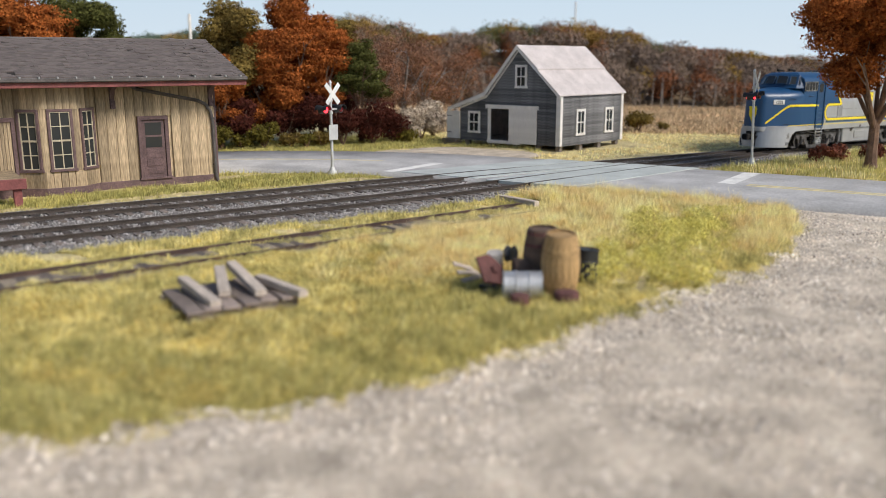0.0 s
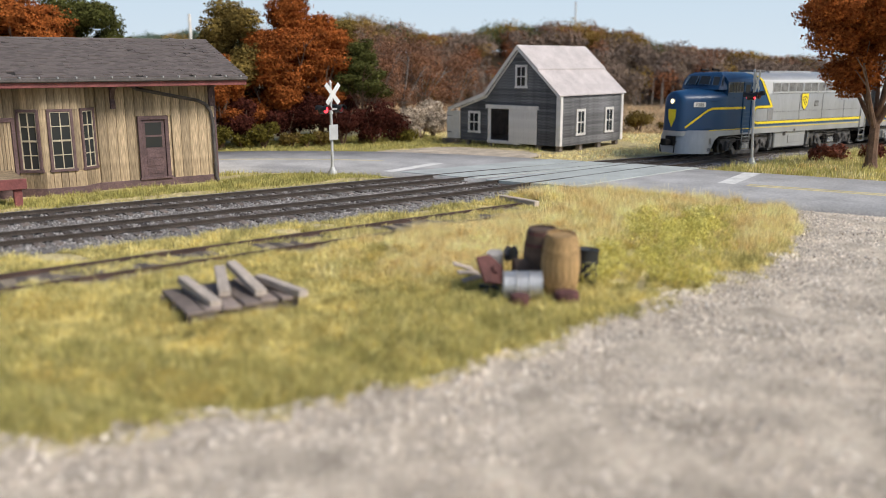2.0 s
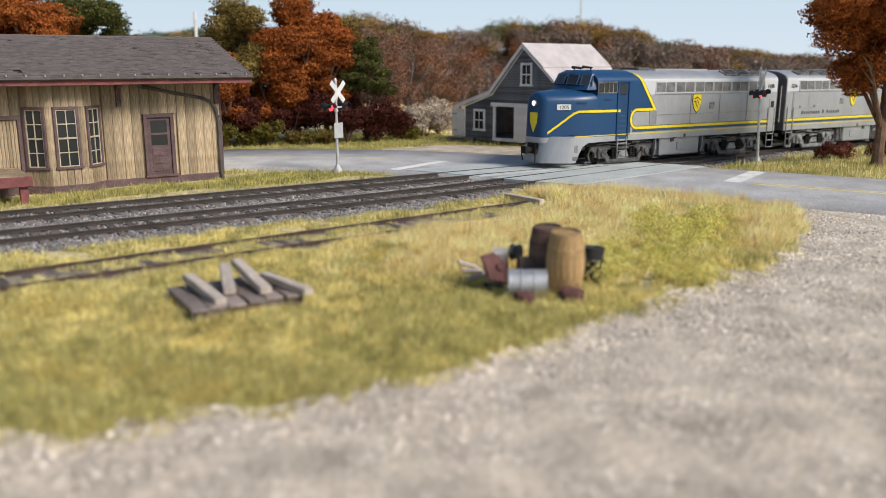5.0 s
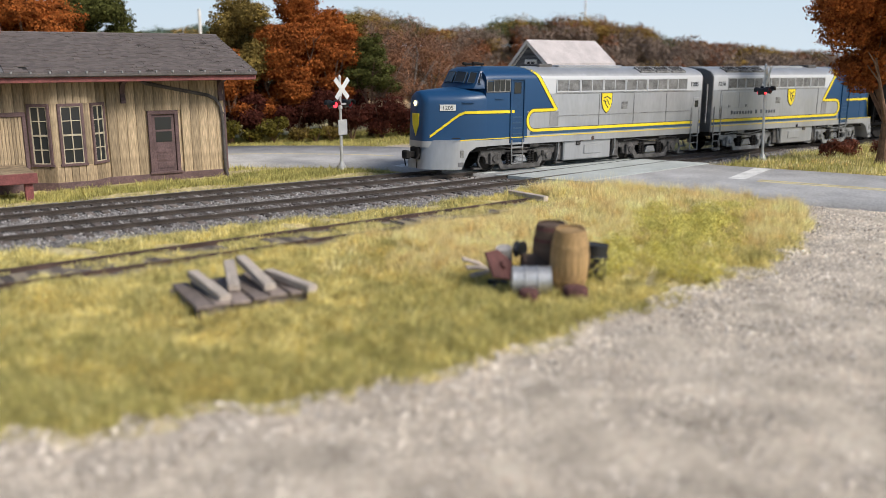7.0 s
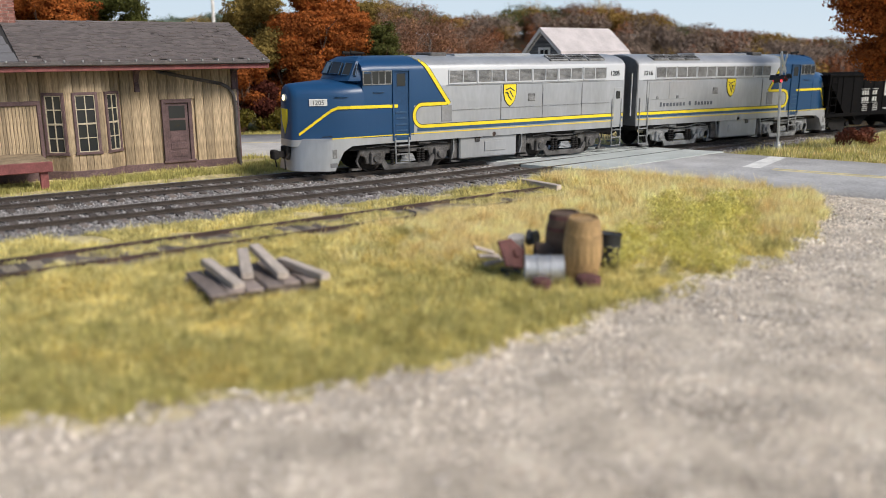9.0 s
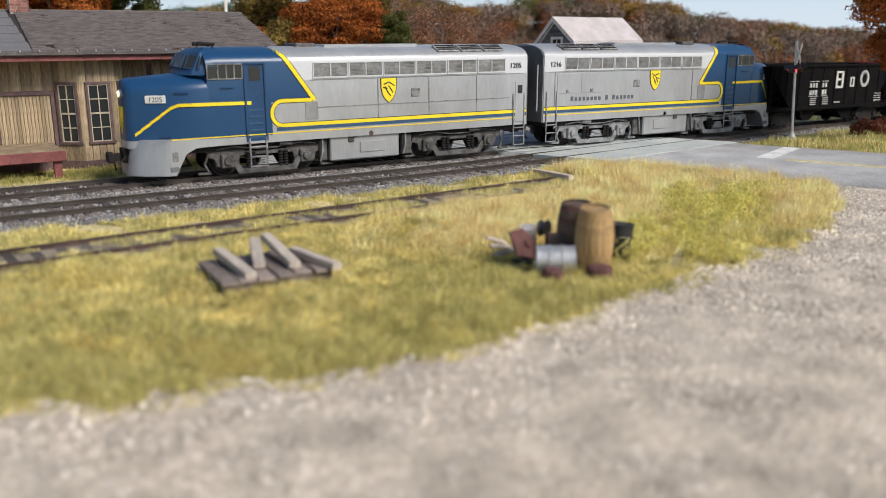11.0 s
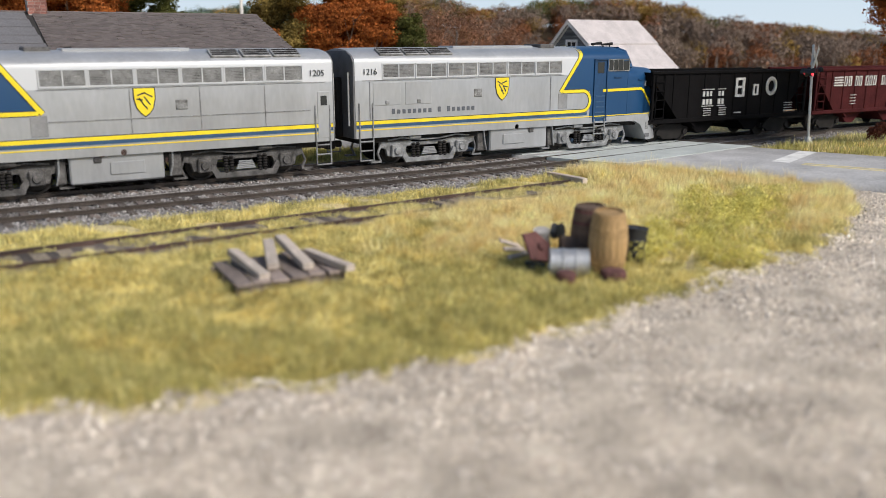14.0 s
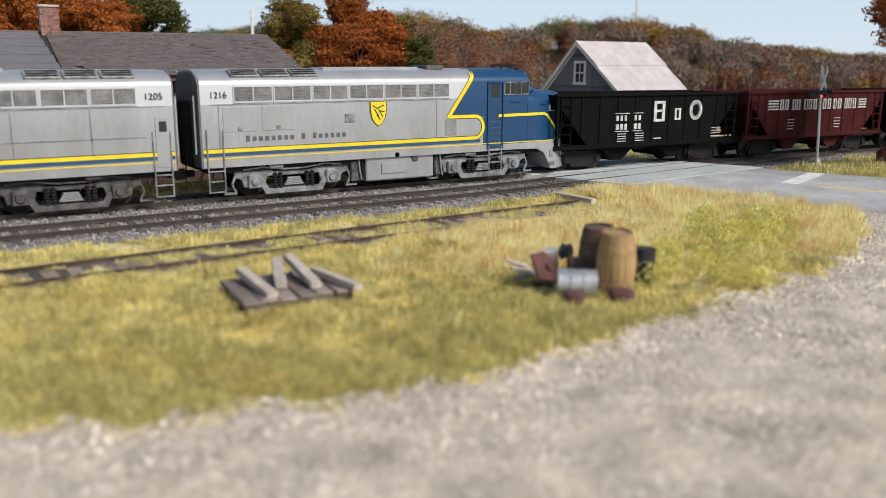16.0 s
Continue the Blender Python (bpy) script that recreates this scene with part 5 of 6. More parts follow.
def junk():
    wood_barrel(12.66, 13.72, 0.0, 3, -6, "barrel", "tan wooden barrel standing in the grass", h=1.5, r=0.325)
    wood_barrel(12.83, 14.5, 0.0, 0, -3, "barrel_dark", "dark brown weathered wooden barrel", h=1.45, r=0.33)
    drum(0, 0, 0, at(13.86, 14.2, 0.0, 0, 5, 0), "black", "dented black steel drum standing upright", r=0.3, h=0.86)
    drum(0, 0, 0, at(11.36, 14.15, 0.36, 90, 0, 55), "zinc", "silver ribbed steel drum lying on its side", r=0.33, h=0.85)
    drum(0, 0, 0, at(12.14, 14.74, 0.46, 90, 0, 60), "barrel_dark", "dark steel drum lying on its side", r=0.3, h=0.9)
    t = thing("rusty_plate", "bent rusty brown steel plate", "scrap", at(11.62, 14.9, 0.5, 58, 10, 22))
    bm = bmesh.new()
    prism(bm, [(-0.55, -0.28), (0.35, -0.38), (0.5, 0.1), (0.1, 0.4), (-0.5, 0.34)], "z", 0, 0.05)
    rod(bm, (0, 0, 0.0), (0, 0, 0.12), 0.1, n=10)
    part("plate", bm, "rust", t)
    t = thing("pipe", "short pale concrete pipe standing on end", "pipe", at(12.3, 15.6, 0.02, 8, -10, 0))
    bm = bmesh.new()
    lathe(bm, [(0.14, 0.75), (0.2, 0.75), (0.2, 0.0), (0.14, 0.0)])
    part("pipe_wall", bm, "mortar", t)
    t = thing("pulley", "old grey iron pulley wheel", "scrap", at(12.55, 15.35, 0.7, 85, 0, 20))
    bm = bmesh.new()
    lathe(bm, [(0.06, -0.09), (0.2, -0.09), (0.14, 0.0), (0.2, 0.09), (0.06, 0.09)])
    part("pulley_wheel", bm, "truck_dirty", t)
    t = thing("crate_board", "broken pale wooden crate boards", "scrap", at(11.5, 15.5, 0.1, 0, 0, 10))
    for i in range(3):
        o = part("board", bx(-0.35, 0.35, -0.06, 0.06, 0, 0.05, bevel=0.01), "plank", t)
        o.matrix_basis = at(0, 0.15 * i, 0.1 + 0.12 * i, 40, 10 * i, 0)
    for x, y, r in ((12.3, 13.12, 0.29), (11.3, 13.5, 0.22)):
        t = thing("rusty_scrap", "small rusty brown iron scrap in the grass", "scrap", at(x, y, 0.0))
        bm = bmesh.new()
        lathe(bm, [(r * 0.6, 0.0), (r * 0.95, 0.03), (r, 0.22), (r * 0.9, 0.3), (r * 0.5, 0.33)], 11)
        part("lump", bm, "rust", t)
    t = thing("steel_bracket", "dark rusty steel brackets on the heap", "scrap", at(11.45, 14.75, 0.05, 0, 0, 30))
    bm = bmesh.new()
    box(bm, -0.3, 0.3, -0.05, 0.05, 0, 0.12, bevel=0.01)
    box(bm, -0.05, 0.05, -0.25, 0.25, 0.05, 0.17, bevel=0.01)
    part("bar", bm, "black", t)


wood_pile()
junk()


# ---- train ----
HW, ZSH, ZTOP = 1.52, 4.24, 4.79


def side_y(z, hw=HW, zsh=ZSH, ztop=ZTOP):
    """Half width of the body at height z."""
    if z <= zsh:
        return hw
    t = min(1.0, (z - zsh) / (ztop - zsh))
    return hw * (1 - t ** 2.2) ** 0.5


def loft(bm, stations):
    """stations: (u, half width, shoulder, top, bottom, shear). Sections of equal count, joined."""
    rings = []
    for u, hw, zsh, ztop, zb, shear in stations:
        pts = [(-hw, zb), (-hw, (zb + zsh) / 2), (-hw, zsh)]
        for k in range(1, 9):
            z = zsh + (ztop - zsh) * (1 - (1 - k / 8) ** 2)
            pts.append((-side_y(z, hw, zsh, ztop), z))
        pts += [(-y, z) for y, z in reversed(pts[:-1])]
        rings.append([bm.verts.new((u + shear * (ztop - z), y, z)) for y, z in pts])
    n = len(rings[0])
    for a, b in zip(rings, rings[1:]):
        for i in range(n - 1):
            bm.faces.new((a[i], b[i], b[i + 1], a[i + 1]))
        bm.faces.new((a[n - 1], b[n - 1], b[0], a[0]))
    bm.faces.new(rings[0])
    bm.faces.new(rings[-1])
    bmesh.ops.remove_doubles(bm, verts=bm.verts[:], dist=1e-4)
    bmesh.ops.recalc_face_normals(bm, faces=bm.faces[:])


def paint():
    """Silver body with a blue cab, split by the slanting edge and the rounded stripe end."""
    m = M["silver"].copy()
    m.name = "loco_paint"
    nt = m.node_tree
    N, L = nt.nodes, nt.links
    bsdf = N["Principled BSDF"]
    silver = bsdf.inputs["Base Color"].links[0].from_socket
    tc = N.new("ShaderNodeTexCoord")
    sep = N.new("ShaderNodeSeparateXYZ")
    L.new(tc.outputs["Object"], sep.inputs[0])

    def op(kind, a, b):
        n = N.new("ShaderNodeMath")
        n.operation = kind
        for i, v in ((0, a), (1, b)):
            if isinstance(v, (int, float)):
                n.inputs[i].default_value = v
            else:
                L.new(v, n.inputs[i])
        return n.outputs[0]
    u, z = op("DIVIDE", sep.outputs[0], S), op("DIVIDE", sep.outputs[2], S)
    slant = op("GREATER_THAN", op("ADD", u, op("MULTIPLY", op("SUBTRACT", 4.6, z), 0.72)), 11.12)
    slant = op("MULTIPLY", slant, op("GREATER_THAN", z, 2.85))
    nose = op("GREATER_THAN", u, 11.55)
    mask = op("MULTIPLY", op("MAXIMUM", slant, nose), op("GREATER_THAN", z, 1.68))
    white = op("MULTIPLY", op("GREATER_THAN", z, 3.6), op("LESS_THAN", z, 4.36))
    mw = N.new("ShaderNodeMix")
    mw.data_type = "RGBA"
    L.new(white, mw.inputs[0])
    L.new(silver, mw.inputs[6])
    mw.inputs[7].default_value = (0.56, 0.57, 0.585, 1)
    mix = N.new("ShaderNodeMix")
    mix.data_type = "RGBA"
    L.new(mask, mix.inputs[0])
    L.new(mw.outputs[2], mix.inputs[6])
    mix.inputs[7].default_value = (0.010, 0.056, 0.145, 1)
    L.new(mix.outputs[2], bsdf.inputs["Base Color"])
    metal = op("MULTIPLY", op("SUBTRACT", 1.0, op("MAXIMUM", mask, white)), 0.35)
    L.new(metal, bsdf.inputs["Metallic"])
    return m


M["loco_paint"] = paint()


def ribbon_on_side(pts, w0, w1, side, lift=0.02):
    """A painted band on the body side along (u, z) points, from w0 to w1 beside the line."""
    bm = bmesh.new()
    rows = []
    p = np.array(pts, dtype=float)
    d = np.gradient(p, axis=0)
    d /= np.linalg.norm(d, axis=1)[:, None]
    nrm = np.stack([-d[:, 1], d[:, 0]], 1)
    for q, n in zip(p, nrm):
        row = []
        for w in (w0, w1):
            a = q + n * w
            y = side_y(a[1]) if a[1] > ZSH else HW
            row += [bm.verts.new((a[0], side * (y + lift), a[1])), bm.verts.new((a[0], side * (y - 0.01), a[1]))]
        rows.append(row)
    for a, b in zip(rows, rows[1:]):
        for i, j in ((0, 2), (2, 3), (3, 1), (1, 0)):
            bm.faces.new((a[i], b[i], b[j], a[j]))
    bm.faces.new([rows[0][i] for i in (0, 2, 3, 1)])
    bm.faces.new([rows[-1][i] for i in (0, 2, 3, 1)])
    bmesh.ops.recalc_face_normals(bm, faces=bm.faces[:])
    return bm


def soften(ob, degrees=40):
    """Smooth shading, sharp where the faces meet at more than the angle."""
    for p in ob.data.polygons:
        p.use_smooth = True
    ob.data.set_sharp_from_angle(angle=radians(degrees))
    return ob


def writing(text, size, material, parent, m, name="lettering", label=""):
    c = bpy.data.curves.new("writing", "FONT")
    c.body, c.size, c.extrude = text, size * S, 0.006 * S
    c.align_x = "CENTER"
    tmp = bpy.data.objects.new("writing", c)
    scene.collection.objects.link(tmp)
    me = bpy.data.meshes.new_from_object(tmp.evaluated_get(bpy.context.evaluated_depsgraph_get()))
    bpy.data.objects.remove(tmp)
    me.materials.clear()
    me.materials.append(M[material])
    ob = new(name, me)
    ob.parent = parent
    ob.matrix_basis = m
    if label:
        ob["label"] = label
    return ob


WHEELS = []


def wheelset(parent, x, r=0.54):
    bm = bmesh.new()
    for s in (-1, 1):
        m = Matrix.Rotation(math.pi / 2, 4, "X")
        y = 0.74 * s
        lathe(bm, [(0.1, y - 0.1), (r * 0.35, y - 0.07), (r * 0.82, y - 0.03), (r * 0.9, y - 0.07), (r, y - 0.07), (r, y + 0.07), (r * 0.9, y + 0.07), (r * 0.82, y + 0.03), (r * 0.35, y + 0.07), (0.1, y + 0.1)], 20, m)
    rod(bm, (0, -0.9, 0), (0, 0.9, 0), 0.09, n=8)
    w = part("wheelset", bm, "wheel", parent)
    w.location = (x * S, 0, (0.25 + r) * S)
    WHEELS.append((w, x, r))
    return w


def loco_truck(parent, xc, mt):
    t = part("truck", bx(xc - 0.35, xc + 0.35, -0.9, 0.9, 0.7, 1.15, bevel=0.05), "underframe", parent, "four wheel truck with springs")
    for s in (-1, 1):
        bm = bmesh.new()
        y0, y1 = (1.08, 1.24) if s > 0 else (-1.24, -1.08)
        prism(bm, [(xc - 2.2, 1.2), (xc - 2.2, 0.98), (xc - 1.95, 0.9), (xc - 1.88, 0.62), (xc - 1.12, 0.58), (xc - 1.0, 0.98), (xc + 1.0, 0.98), (xc + 1.12, 0.58), (xc + 1.88, 0.62), (xc + 1.95, 0.9), (xc + 2.2, 0.98), (xc + 2.2, 1.2), (xc + 1.0, 1.28), (xc + 0.75, 1.14), (xc - 0.75, 1.14), (xc - 1.0, 1.28)], "y", y0, y1)
        bmesh.ops.bevel(bm, geom=bm.edges[:], offset=0.02, segments=1, affect="EDGES")
        part("side_frame", bm, mt, t)
        bm = bmesh.new()
        prism(bm, [(xc - 1.34, 0.78), (xc - 1.1, 0.34), (xc + 1.1, 0.34), (xc + 1.34, 0.78), (xc + 1.14, 0.84), (xc + 0.96, 0.54), (xc - 0.96, 0.54), (xc - 1.14, 0.84)], "y", s * 1.2, s * 1.32)
        part("equalizer", bm, mt, t)
        for a in (-1.5, 1.5):
            bm = bmesh.new()
            box(bm, xc + a - 0.24, xc + a + 0.24, min(s * 1.2, s * 1.38), max(s * 1.2, s * 1.38), 0.58, 1.08, bevel=0.04)
            rod(bm, (xc + a, s * 1.36, 0.83), (xc + a, s * 1.46, 0.83), 0.17, 0.13, 12)
            part("journal_box", bm, mt, t)
        for a in (-0.72, -0.52, 0.52, 0.72):
            bm = bmesh.new()
            lathe(bm, [(0.1 if k % 2 else 0.055, 0.5 + k * 0.05) for k in range(13)], 10, Matrix.Translation((xc + a, s * 1.26, 0)))
            part("coil_spring", bm, "underframe", t)
        bm = bmesh.new()
        for k in range(5):
            box(bm, xc - 0.36 + 0.03 * k, xc + 0.36 - 0.03 * k, min(s * 1.2, s * 1.3), max(s * 1.2, s * 1.3), 0.62 + k * 0.06, 0.66 + k * 0.06)
        part("leaf_spring", bm, "silver", t)
        bm = bmesh.new()
        tube(bm, [(xc - 1.9, s * 1.3, 1.26), (xc - 1.2, s * 1.33, 1.33), (xc - 0.4, s * 1.33, 1.22), (xc + 0.4, s * 1.33, 1.22), (xc + 1.2, s * 1.33, 1.33), (xc + 1.9, s * 1.3, 1.26)], 0.032)
        rod(bm, (xc - 0.95, s * 1.34, 1.34), (xc - 0.45, s * 1.34, 1.34), 0.1, n=10)
        part("brake_cylinder", bm, mt, t)
        for a in (-2.35, 2.35):
            bm = bmesh.new()
            tube(bm, [(xc + a * 0.9, s * 1.2, 1.2), (xc + a * 0.98, s * 1.2, 0.75), (xc + a * 0.92, s * 1.2, 0.45)], 0.05)
            box(bm, xc + a - 0.25, xc + a + 0.2, min(s * 1.05, s * 1.25), max(s * 1.05, s * 1.25), 0.4, 0.47)
            part("brake_hanger", bm, mt, t)
    for a in (-1.5, 1.5):
        wheelset(t, xc + a)
    return t


def locomotive(number, x_rear, flip, letters, mt):
    """A streamlined diesel cab unit; u runs from the rear (0) to the nose (15.3)."""
    L = thing("locomotive", "blue and silver model diesel locomotive with yellow stripes", "locomotive", group="locomotives")
    body = bmesh.new()
    loft(body, [(0.0, HW, ZSH, ZTOP - 0.02, 1.42, 0), (0.2, HW, ZSH, ZTOP, 1.42, 0), (13.45, HW, ZSH, ZTOP, 1.42, 0), (13.84, HW - 0.02, ZSH - 0.04, ZTOP - 0.03, 1.42, 0)])
    soften(part("body", body, "loco_paint", L))
    nose = bmesh.new()
    loft(nose, [(13.8, HW - 0.005, 3.4, 3.98, 1.42, 0.0), (14.4, HW - 0.02, 3.36, 3.93, 1.42, 0.0), (15.1, 1.2, 3.3, 3.87, 1.42, 0.0), (15.7, 0.92, 3.26, 3.82, 1.42, 0.01), (16.15, 0.7, 3.22, 3.78, 1.42, 0.03), (16.3, 0.6, 3.2, 3.75, 1.42, 0.04), (16.37, 0.42, 3.18, 3.7, 1.42, 0.04)])
    soften(part("nose", nose, "loco_paint", L), 50)
    # cab roof over a slanted windscreen with corner posts
    ws = bmesh.new()
    pts = [(13.7, 3.7), (14.62, 3.86), (14.46, 4.12), (14.22, 4.6), (14.0, 4.73), (13.7, ZTOP - 0.025)]
    rings = []
    for f, sh in ((-1.0, 0.72), (-0.86, 0.3), (-0.45, 0.06), (0.0, 0.0), (0.45, 0.06), (0.86, 0.3), (1.0, 0.72)):
        rings.append([ws.verts.new((u - (sh if u > 13.8 else 0), f * HW * (0.955 if z < 4.2 else (0.9 if abs(f) < 1 else 0.79) if z < 4.65 else (0.7 if abs(f) < 1 else 0.58)), z - (0.09 if abs(f) == 1 and z > 4.4 else 0))) for u, z in pts])
    for a, b in zip(rings, rings[1:]):
        for i in range(len(pts)):
            ws.faces.new((a[i], b[i], b[(i + 1) % len(pts)], a[(i + 1) % len(pts)]))
    ws.faces.new(rings[0])
    ws.faces.new(rings[-1])
    bmesh.ops.recalc_face_normals(ws, faces=ws.faces[:])
    cf = soften(part("cab_front", ws, "blue", L), 35)
    for s in (-1, 1):
        for a in ([Vector((14.5, s * 0.08, 4.1)), Vector((14.42, s * 0.72, 4.08)), Vector((14.2, s * 0.66, 4.52)), Vector((14.28, s * 0.08, 4.55))],
                  [Vector((14.36, s * 0.84, 4.06)), Vector((14.02, s * 1.34, 4.03)), Vector((13.86, s * 1.2, 4.46)), Vector((14.12, s * 0.76, 4.52))]):
            bm = bmesh.new()
            n = (a[1] - a[0]).cross(a[3] - a[0]).normalized()
            n = n if n.x > 0 else -n
            A, B = [bm.verts.new(p + n * 0.07) for p in a], [bm.verts.new(p - n * 0.05) for p in a]
            bm.faces.new(A)
            bm.faces.new(B[::-1])
            for i in range(4):
                bm.faces.new((A[i], A[(i + 1) % 4], B[(i + 1) % 4], B[i]))
            bmesh.ops.recalc_face_normals(bm, faces=bm.faces[:])
            pane = part("windscreen", bm, "glass", cf)
            bm = bmesh.new()
            tube(bm, [p + n * 0.07 for p in a + a[:1]], 0.016)
            part("windscreen_frame", bm, "navy", pane)
    # pilot and skirt under the nose
    pil = bmesh.new()
    prof = [(12.6, 1.44), (12.6, 1.66), (16.3, 1.72), (16.45, 1.3), (16.58, 0.5), (15.1, 0.5), (14.92, 0.85), (14.7, 1.22), (14.35, 1.4)]
    rings = []
    for f in (-1.0, -0.9, -0.72, -0.4, 0.4, 0.72, 0.9, 1.0):
        cut = {1.0: 1.2, 0.9: 0.95, 0.72: 0.52, 0.4: 0.1}[abs(f)]
        rings.append([pil.verts.new((u - (cut if u > 15.5 else 0), f * (HW + 0.006), z)) for u, z in prof])
    for a, b in zip(rings, rings[1:]):
        for i in range(len(prof)):
            pil.faces.new((a[i], b[i], b[(i + 1) % len(prof)], a[(i + 1) % len(prof)]))
    pil.faces.new(rings[0])
    pil.faces.new(rings[-1])
    bmesh.ops.recalc_face_normals(pil, faces=pil.faces[:])
    pl = soften(part("pilot", pil, "silver", L, "scuffed silver pilot"), 50)
    for s in (-1, 1):
        part("pilot_step", bx(15.0, 15.2, s * (HW + 0.01) - 0.02, s * (HW + 0.01) + 0.02, 0.98, 1.32, bevel=0.02), "truck", pl)
        part("pilot_slot", bx(15.0, 15.3, s * (HW + 0.01) - 0.02, s * (HW + 0.01) + 0.012, 0.62, 0.8, bevel=0.02), "end_grey", pl)
    bm = bmesh.new()
    box(bm, 16.36, 16.55, -0.3, 0.3, 0.9, 1.4, bevel=0.03)
    part("coupler_pocket", bm, "underframe", pl)
    bm = bmesh.new()
    for s in (-1, 1):
        tube(bm, [(16.5, s * 0.45, 1.15), (16.72, s * 0.5, 0.95), (16.68, s * 0.45, 0.55)], 0.03)
        tube(bm, [(15.2, s * (HW + 0.03), 1.82), (15.6, s * (HW - 0.02), 1.82)], 0.02)
    part("air_hose", bm, "underframe", pl)
    # couplers
    for x0, x1 in ((16.5, 17.05), (-0.5, 0.05)):
        bm = bmesh.new()
        box(bm, x0, x1, -0.11, 0.11, 0.98, 1.22, bevel=0.03)
        box(bm, x1 - 0.24 if x0 > 1 else x0, x1 if x0 > 1 else x0 + 0.24, -0.2, 0.2, 0.92, 1.28, bevel=0.05)
        part("coupler", bm, "underframe", L)
    # rear end wall with diaphragm and hoses
    bm = bmesh.new()
    box(bm, -0.06, 0.0, -HW + 0.02, HW - 0.02, 1.42, 4.3)
    prism(bm, [(-1.48, 4.3), (-1.3, 4.52), (-0.9, 4.68), (0.9, 4.68), (1.3, 4.52), (1.48, 4.3)], "x", -0.06, 0.0)
    rw = part("end_wall", bm, "end_grey", L, "dark grey end wall")
    part("diaphragm", bx(-0.3, -0.05, -0.5, 0.5, 1.4, 3.7, bevel=0.05), "underframe", rw)
    for s in (-1, 1):
        bm = bmesh.new()
        tube(bm, [(-0.15, s * 1.25, 1.9), (-0.15, s * 1.25, 3.9)], 0.035)
        for k in range(6):
            tube(bm, [(-0.02, s * 1.05, 2.0 + k * 0.32), (-0.13, s * 1.25, 2.0 + k * 0.32)], 0.022)
        part("grab_iron", bm, "silver_post", rw)
    # underframe, tank
    part("underframe", bx(0.2, 14.6, -1.3, 1.3, 1.2, 1.45), "underframe", L)
    tank = bmesh.new()
    box(tank, 6.25, 9.25, -1.42, 1.42, 0.52, 1.44, bevel=0.05)
    tk = part("fuel_tank", tank, "silver", L, "stained silver fuel tank")
    for s in (-1, 1):
        y0, y1 = sorted((s * 1.42, s * 1.46))
        part("tank_plate", bx(6.9, 8.0, y0, y1, 0.78, 1.2, bevel=0.015), "silver", tk)
        part("filler_cap", bx(8.25, 8.5, y0, y1 + 0.0, 1.2, 1.4, bevel=0.03), "truck_dirty", tk)
        bm = bmesh.new()
        rod(bm, (7.55, s * 1.38, 1.5), (7.55, s * 1.52, 1.5), 0.11, 0.1, 12)
        tube(bm, [(7.6, s * 1.48, 1.5), (8.0, s * 1.48, 1.46), (8.3, s * 1.46, 1.38)], 0.03)
        part("fuel_filler", bm, "rail_rust", tk, "stained brass fuel filler")
        for u, low in ((5.95, 0.6), (9.55, 0.55)):
            bm = bmesh.new()
            tube(bm, [(u, s * 1.38, 1.4), (u + 0.03, s * 1.42, 0.95), (u + 0.12, s * 1.4, low)], 0.035)
            part("drain_pipe", bm, "truck_silver", tk)
        for a, w in ((5.65, 0.4), (9.35, 0.3)):
            part("equipment_box", bx(a, a + w, *sorted((s * 1.1, s * 1.35)), 0.55, 1.35, bevel=0.04), "truck_dirty", tk)
    loco_truck(L, 3.36, mt)
    loco_truck(L, 11.72, mt)
    # stripes
    arc = [(11.15 + 0.4 * math.cos(a), 2.44 + 0.44 * math.sin(a)) for a in np.linspace(-math.pi / 2, math.pi / 2, 14)]
    top = [(9.98, 2.88)]
    slant = [(9.9 + (z - 2.9) * 0.72, z) for z in np.linspace(2.9, 4.775, 22)]
    for s in (-1, 1):
        st = part("stripe", ribbon_on_side([(0.02, 2.0)] + [(x, 2.0) for x in np.linspace(1, 10.9, 6)] + arc + [(10.8, 2.88), (10.4, 2.88), (9.98, 2.88)], -0.065, 0.065, s), "yellow", L, "bright yellow stripe")
        part("stripe", ribbon_on_side([(9.86, 2.86)] + slant[1:], -0.075, 0.075, s, 0.022), "yellow", L, "bright yellow stripe")
        part("stripe_shadow_line", ribbon_on_side([(0.02, 1.87), (5, 1.87), (11.4, 1.87)], -0.06, 0.06, s, 0.016), "navy", L, "dark blue stripe")
        part("thin_stripe", ribbon_on_side([(0.02, 1.73), (6, 1.73), (12.9, 1.73), (15.2, 1.73)], -0.018, 0.018, s, 0.014), "yellow", L, "thin yellow line")
        part("stripe_edge", ribbon_on_side([(0.02, 2.08), (5, 2.08), (11.15, 2.08)], -0.012, 0.012, s, 0.018), "ink", L)
        part("stripe_outline", ribbon_on_side([(10.9, 2.0)] + arc + [(10.8, 2.88), (10.4, 2.88), (9.98, 2.88)], -0.092, 0.092, s, 0.012), "ink", L, "thin dark outline")
        part("stripe_outline", ribbon_on_side([(9.86, 2.86)] + slant[1:], -0.1, 0.1, s, 0.012), "ink", L, "thin dark outline")
        part("nose_stripe", ribbon_on_side([(12.3, 2.86), (14.4, 2.88)], -0.06, 0.06, s, 0.022), "yellow", L, "bright yellow stripe")
        bm = bmesh.new()
        aa = [(14.38, 2.88, 1.515), (14.85, 2.87, 1.315), (15.1, 2.76, 1.205), (15.4, 2.52, 1.065), (15.7, 2.28, 0.925), (16.0, 2.04, 0.78), (16.2, 1.88, 0.69)]
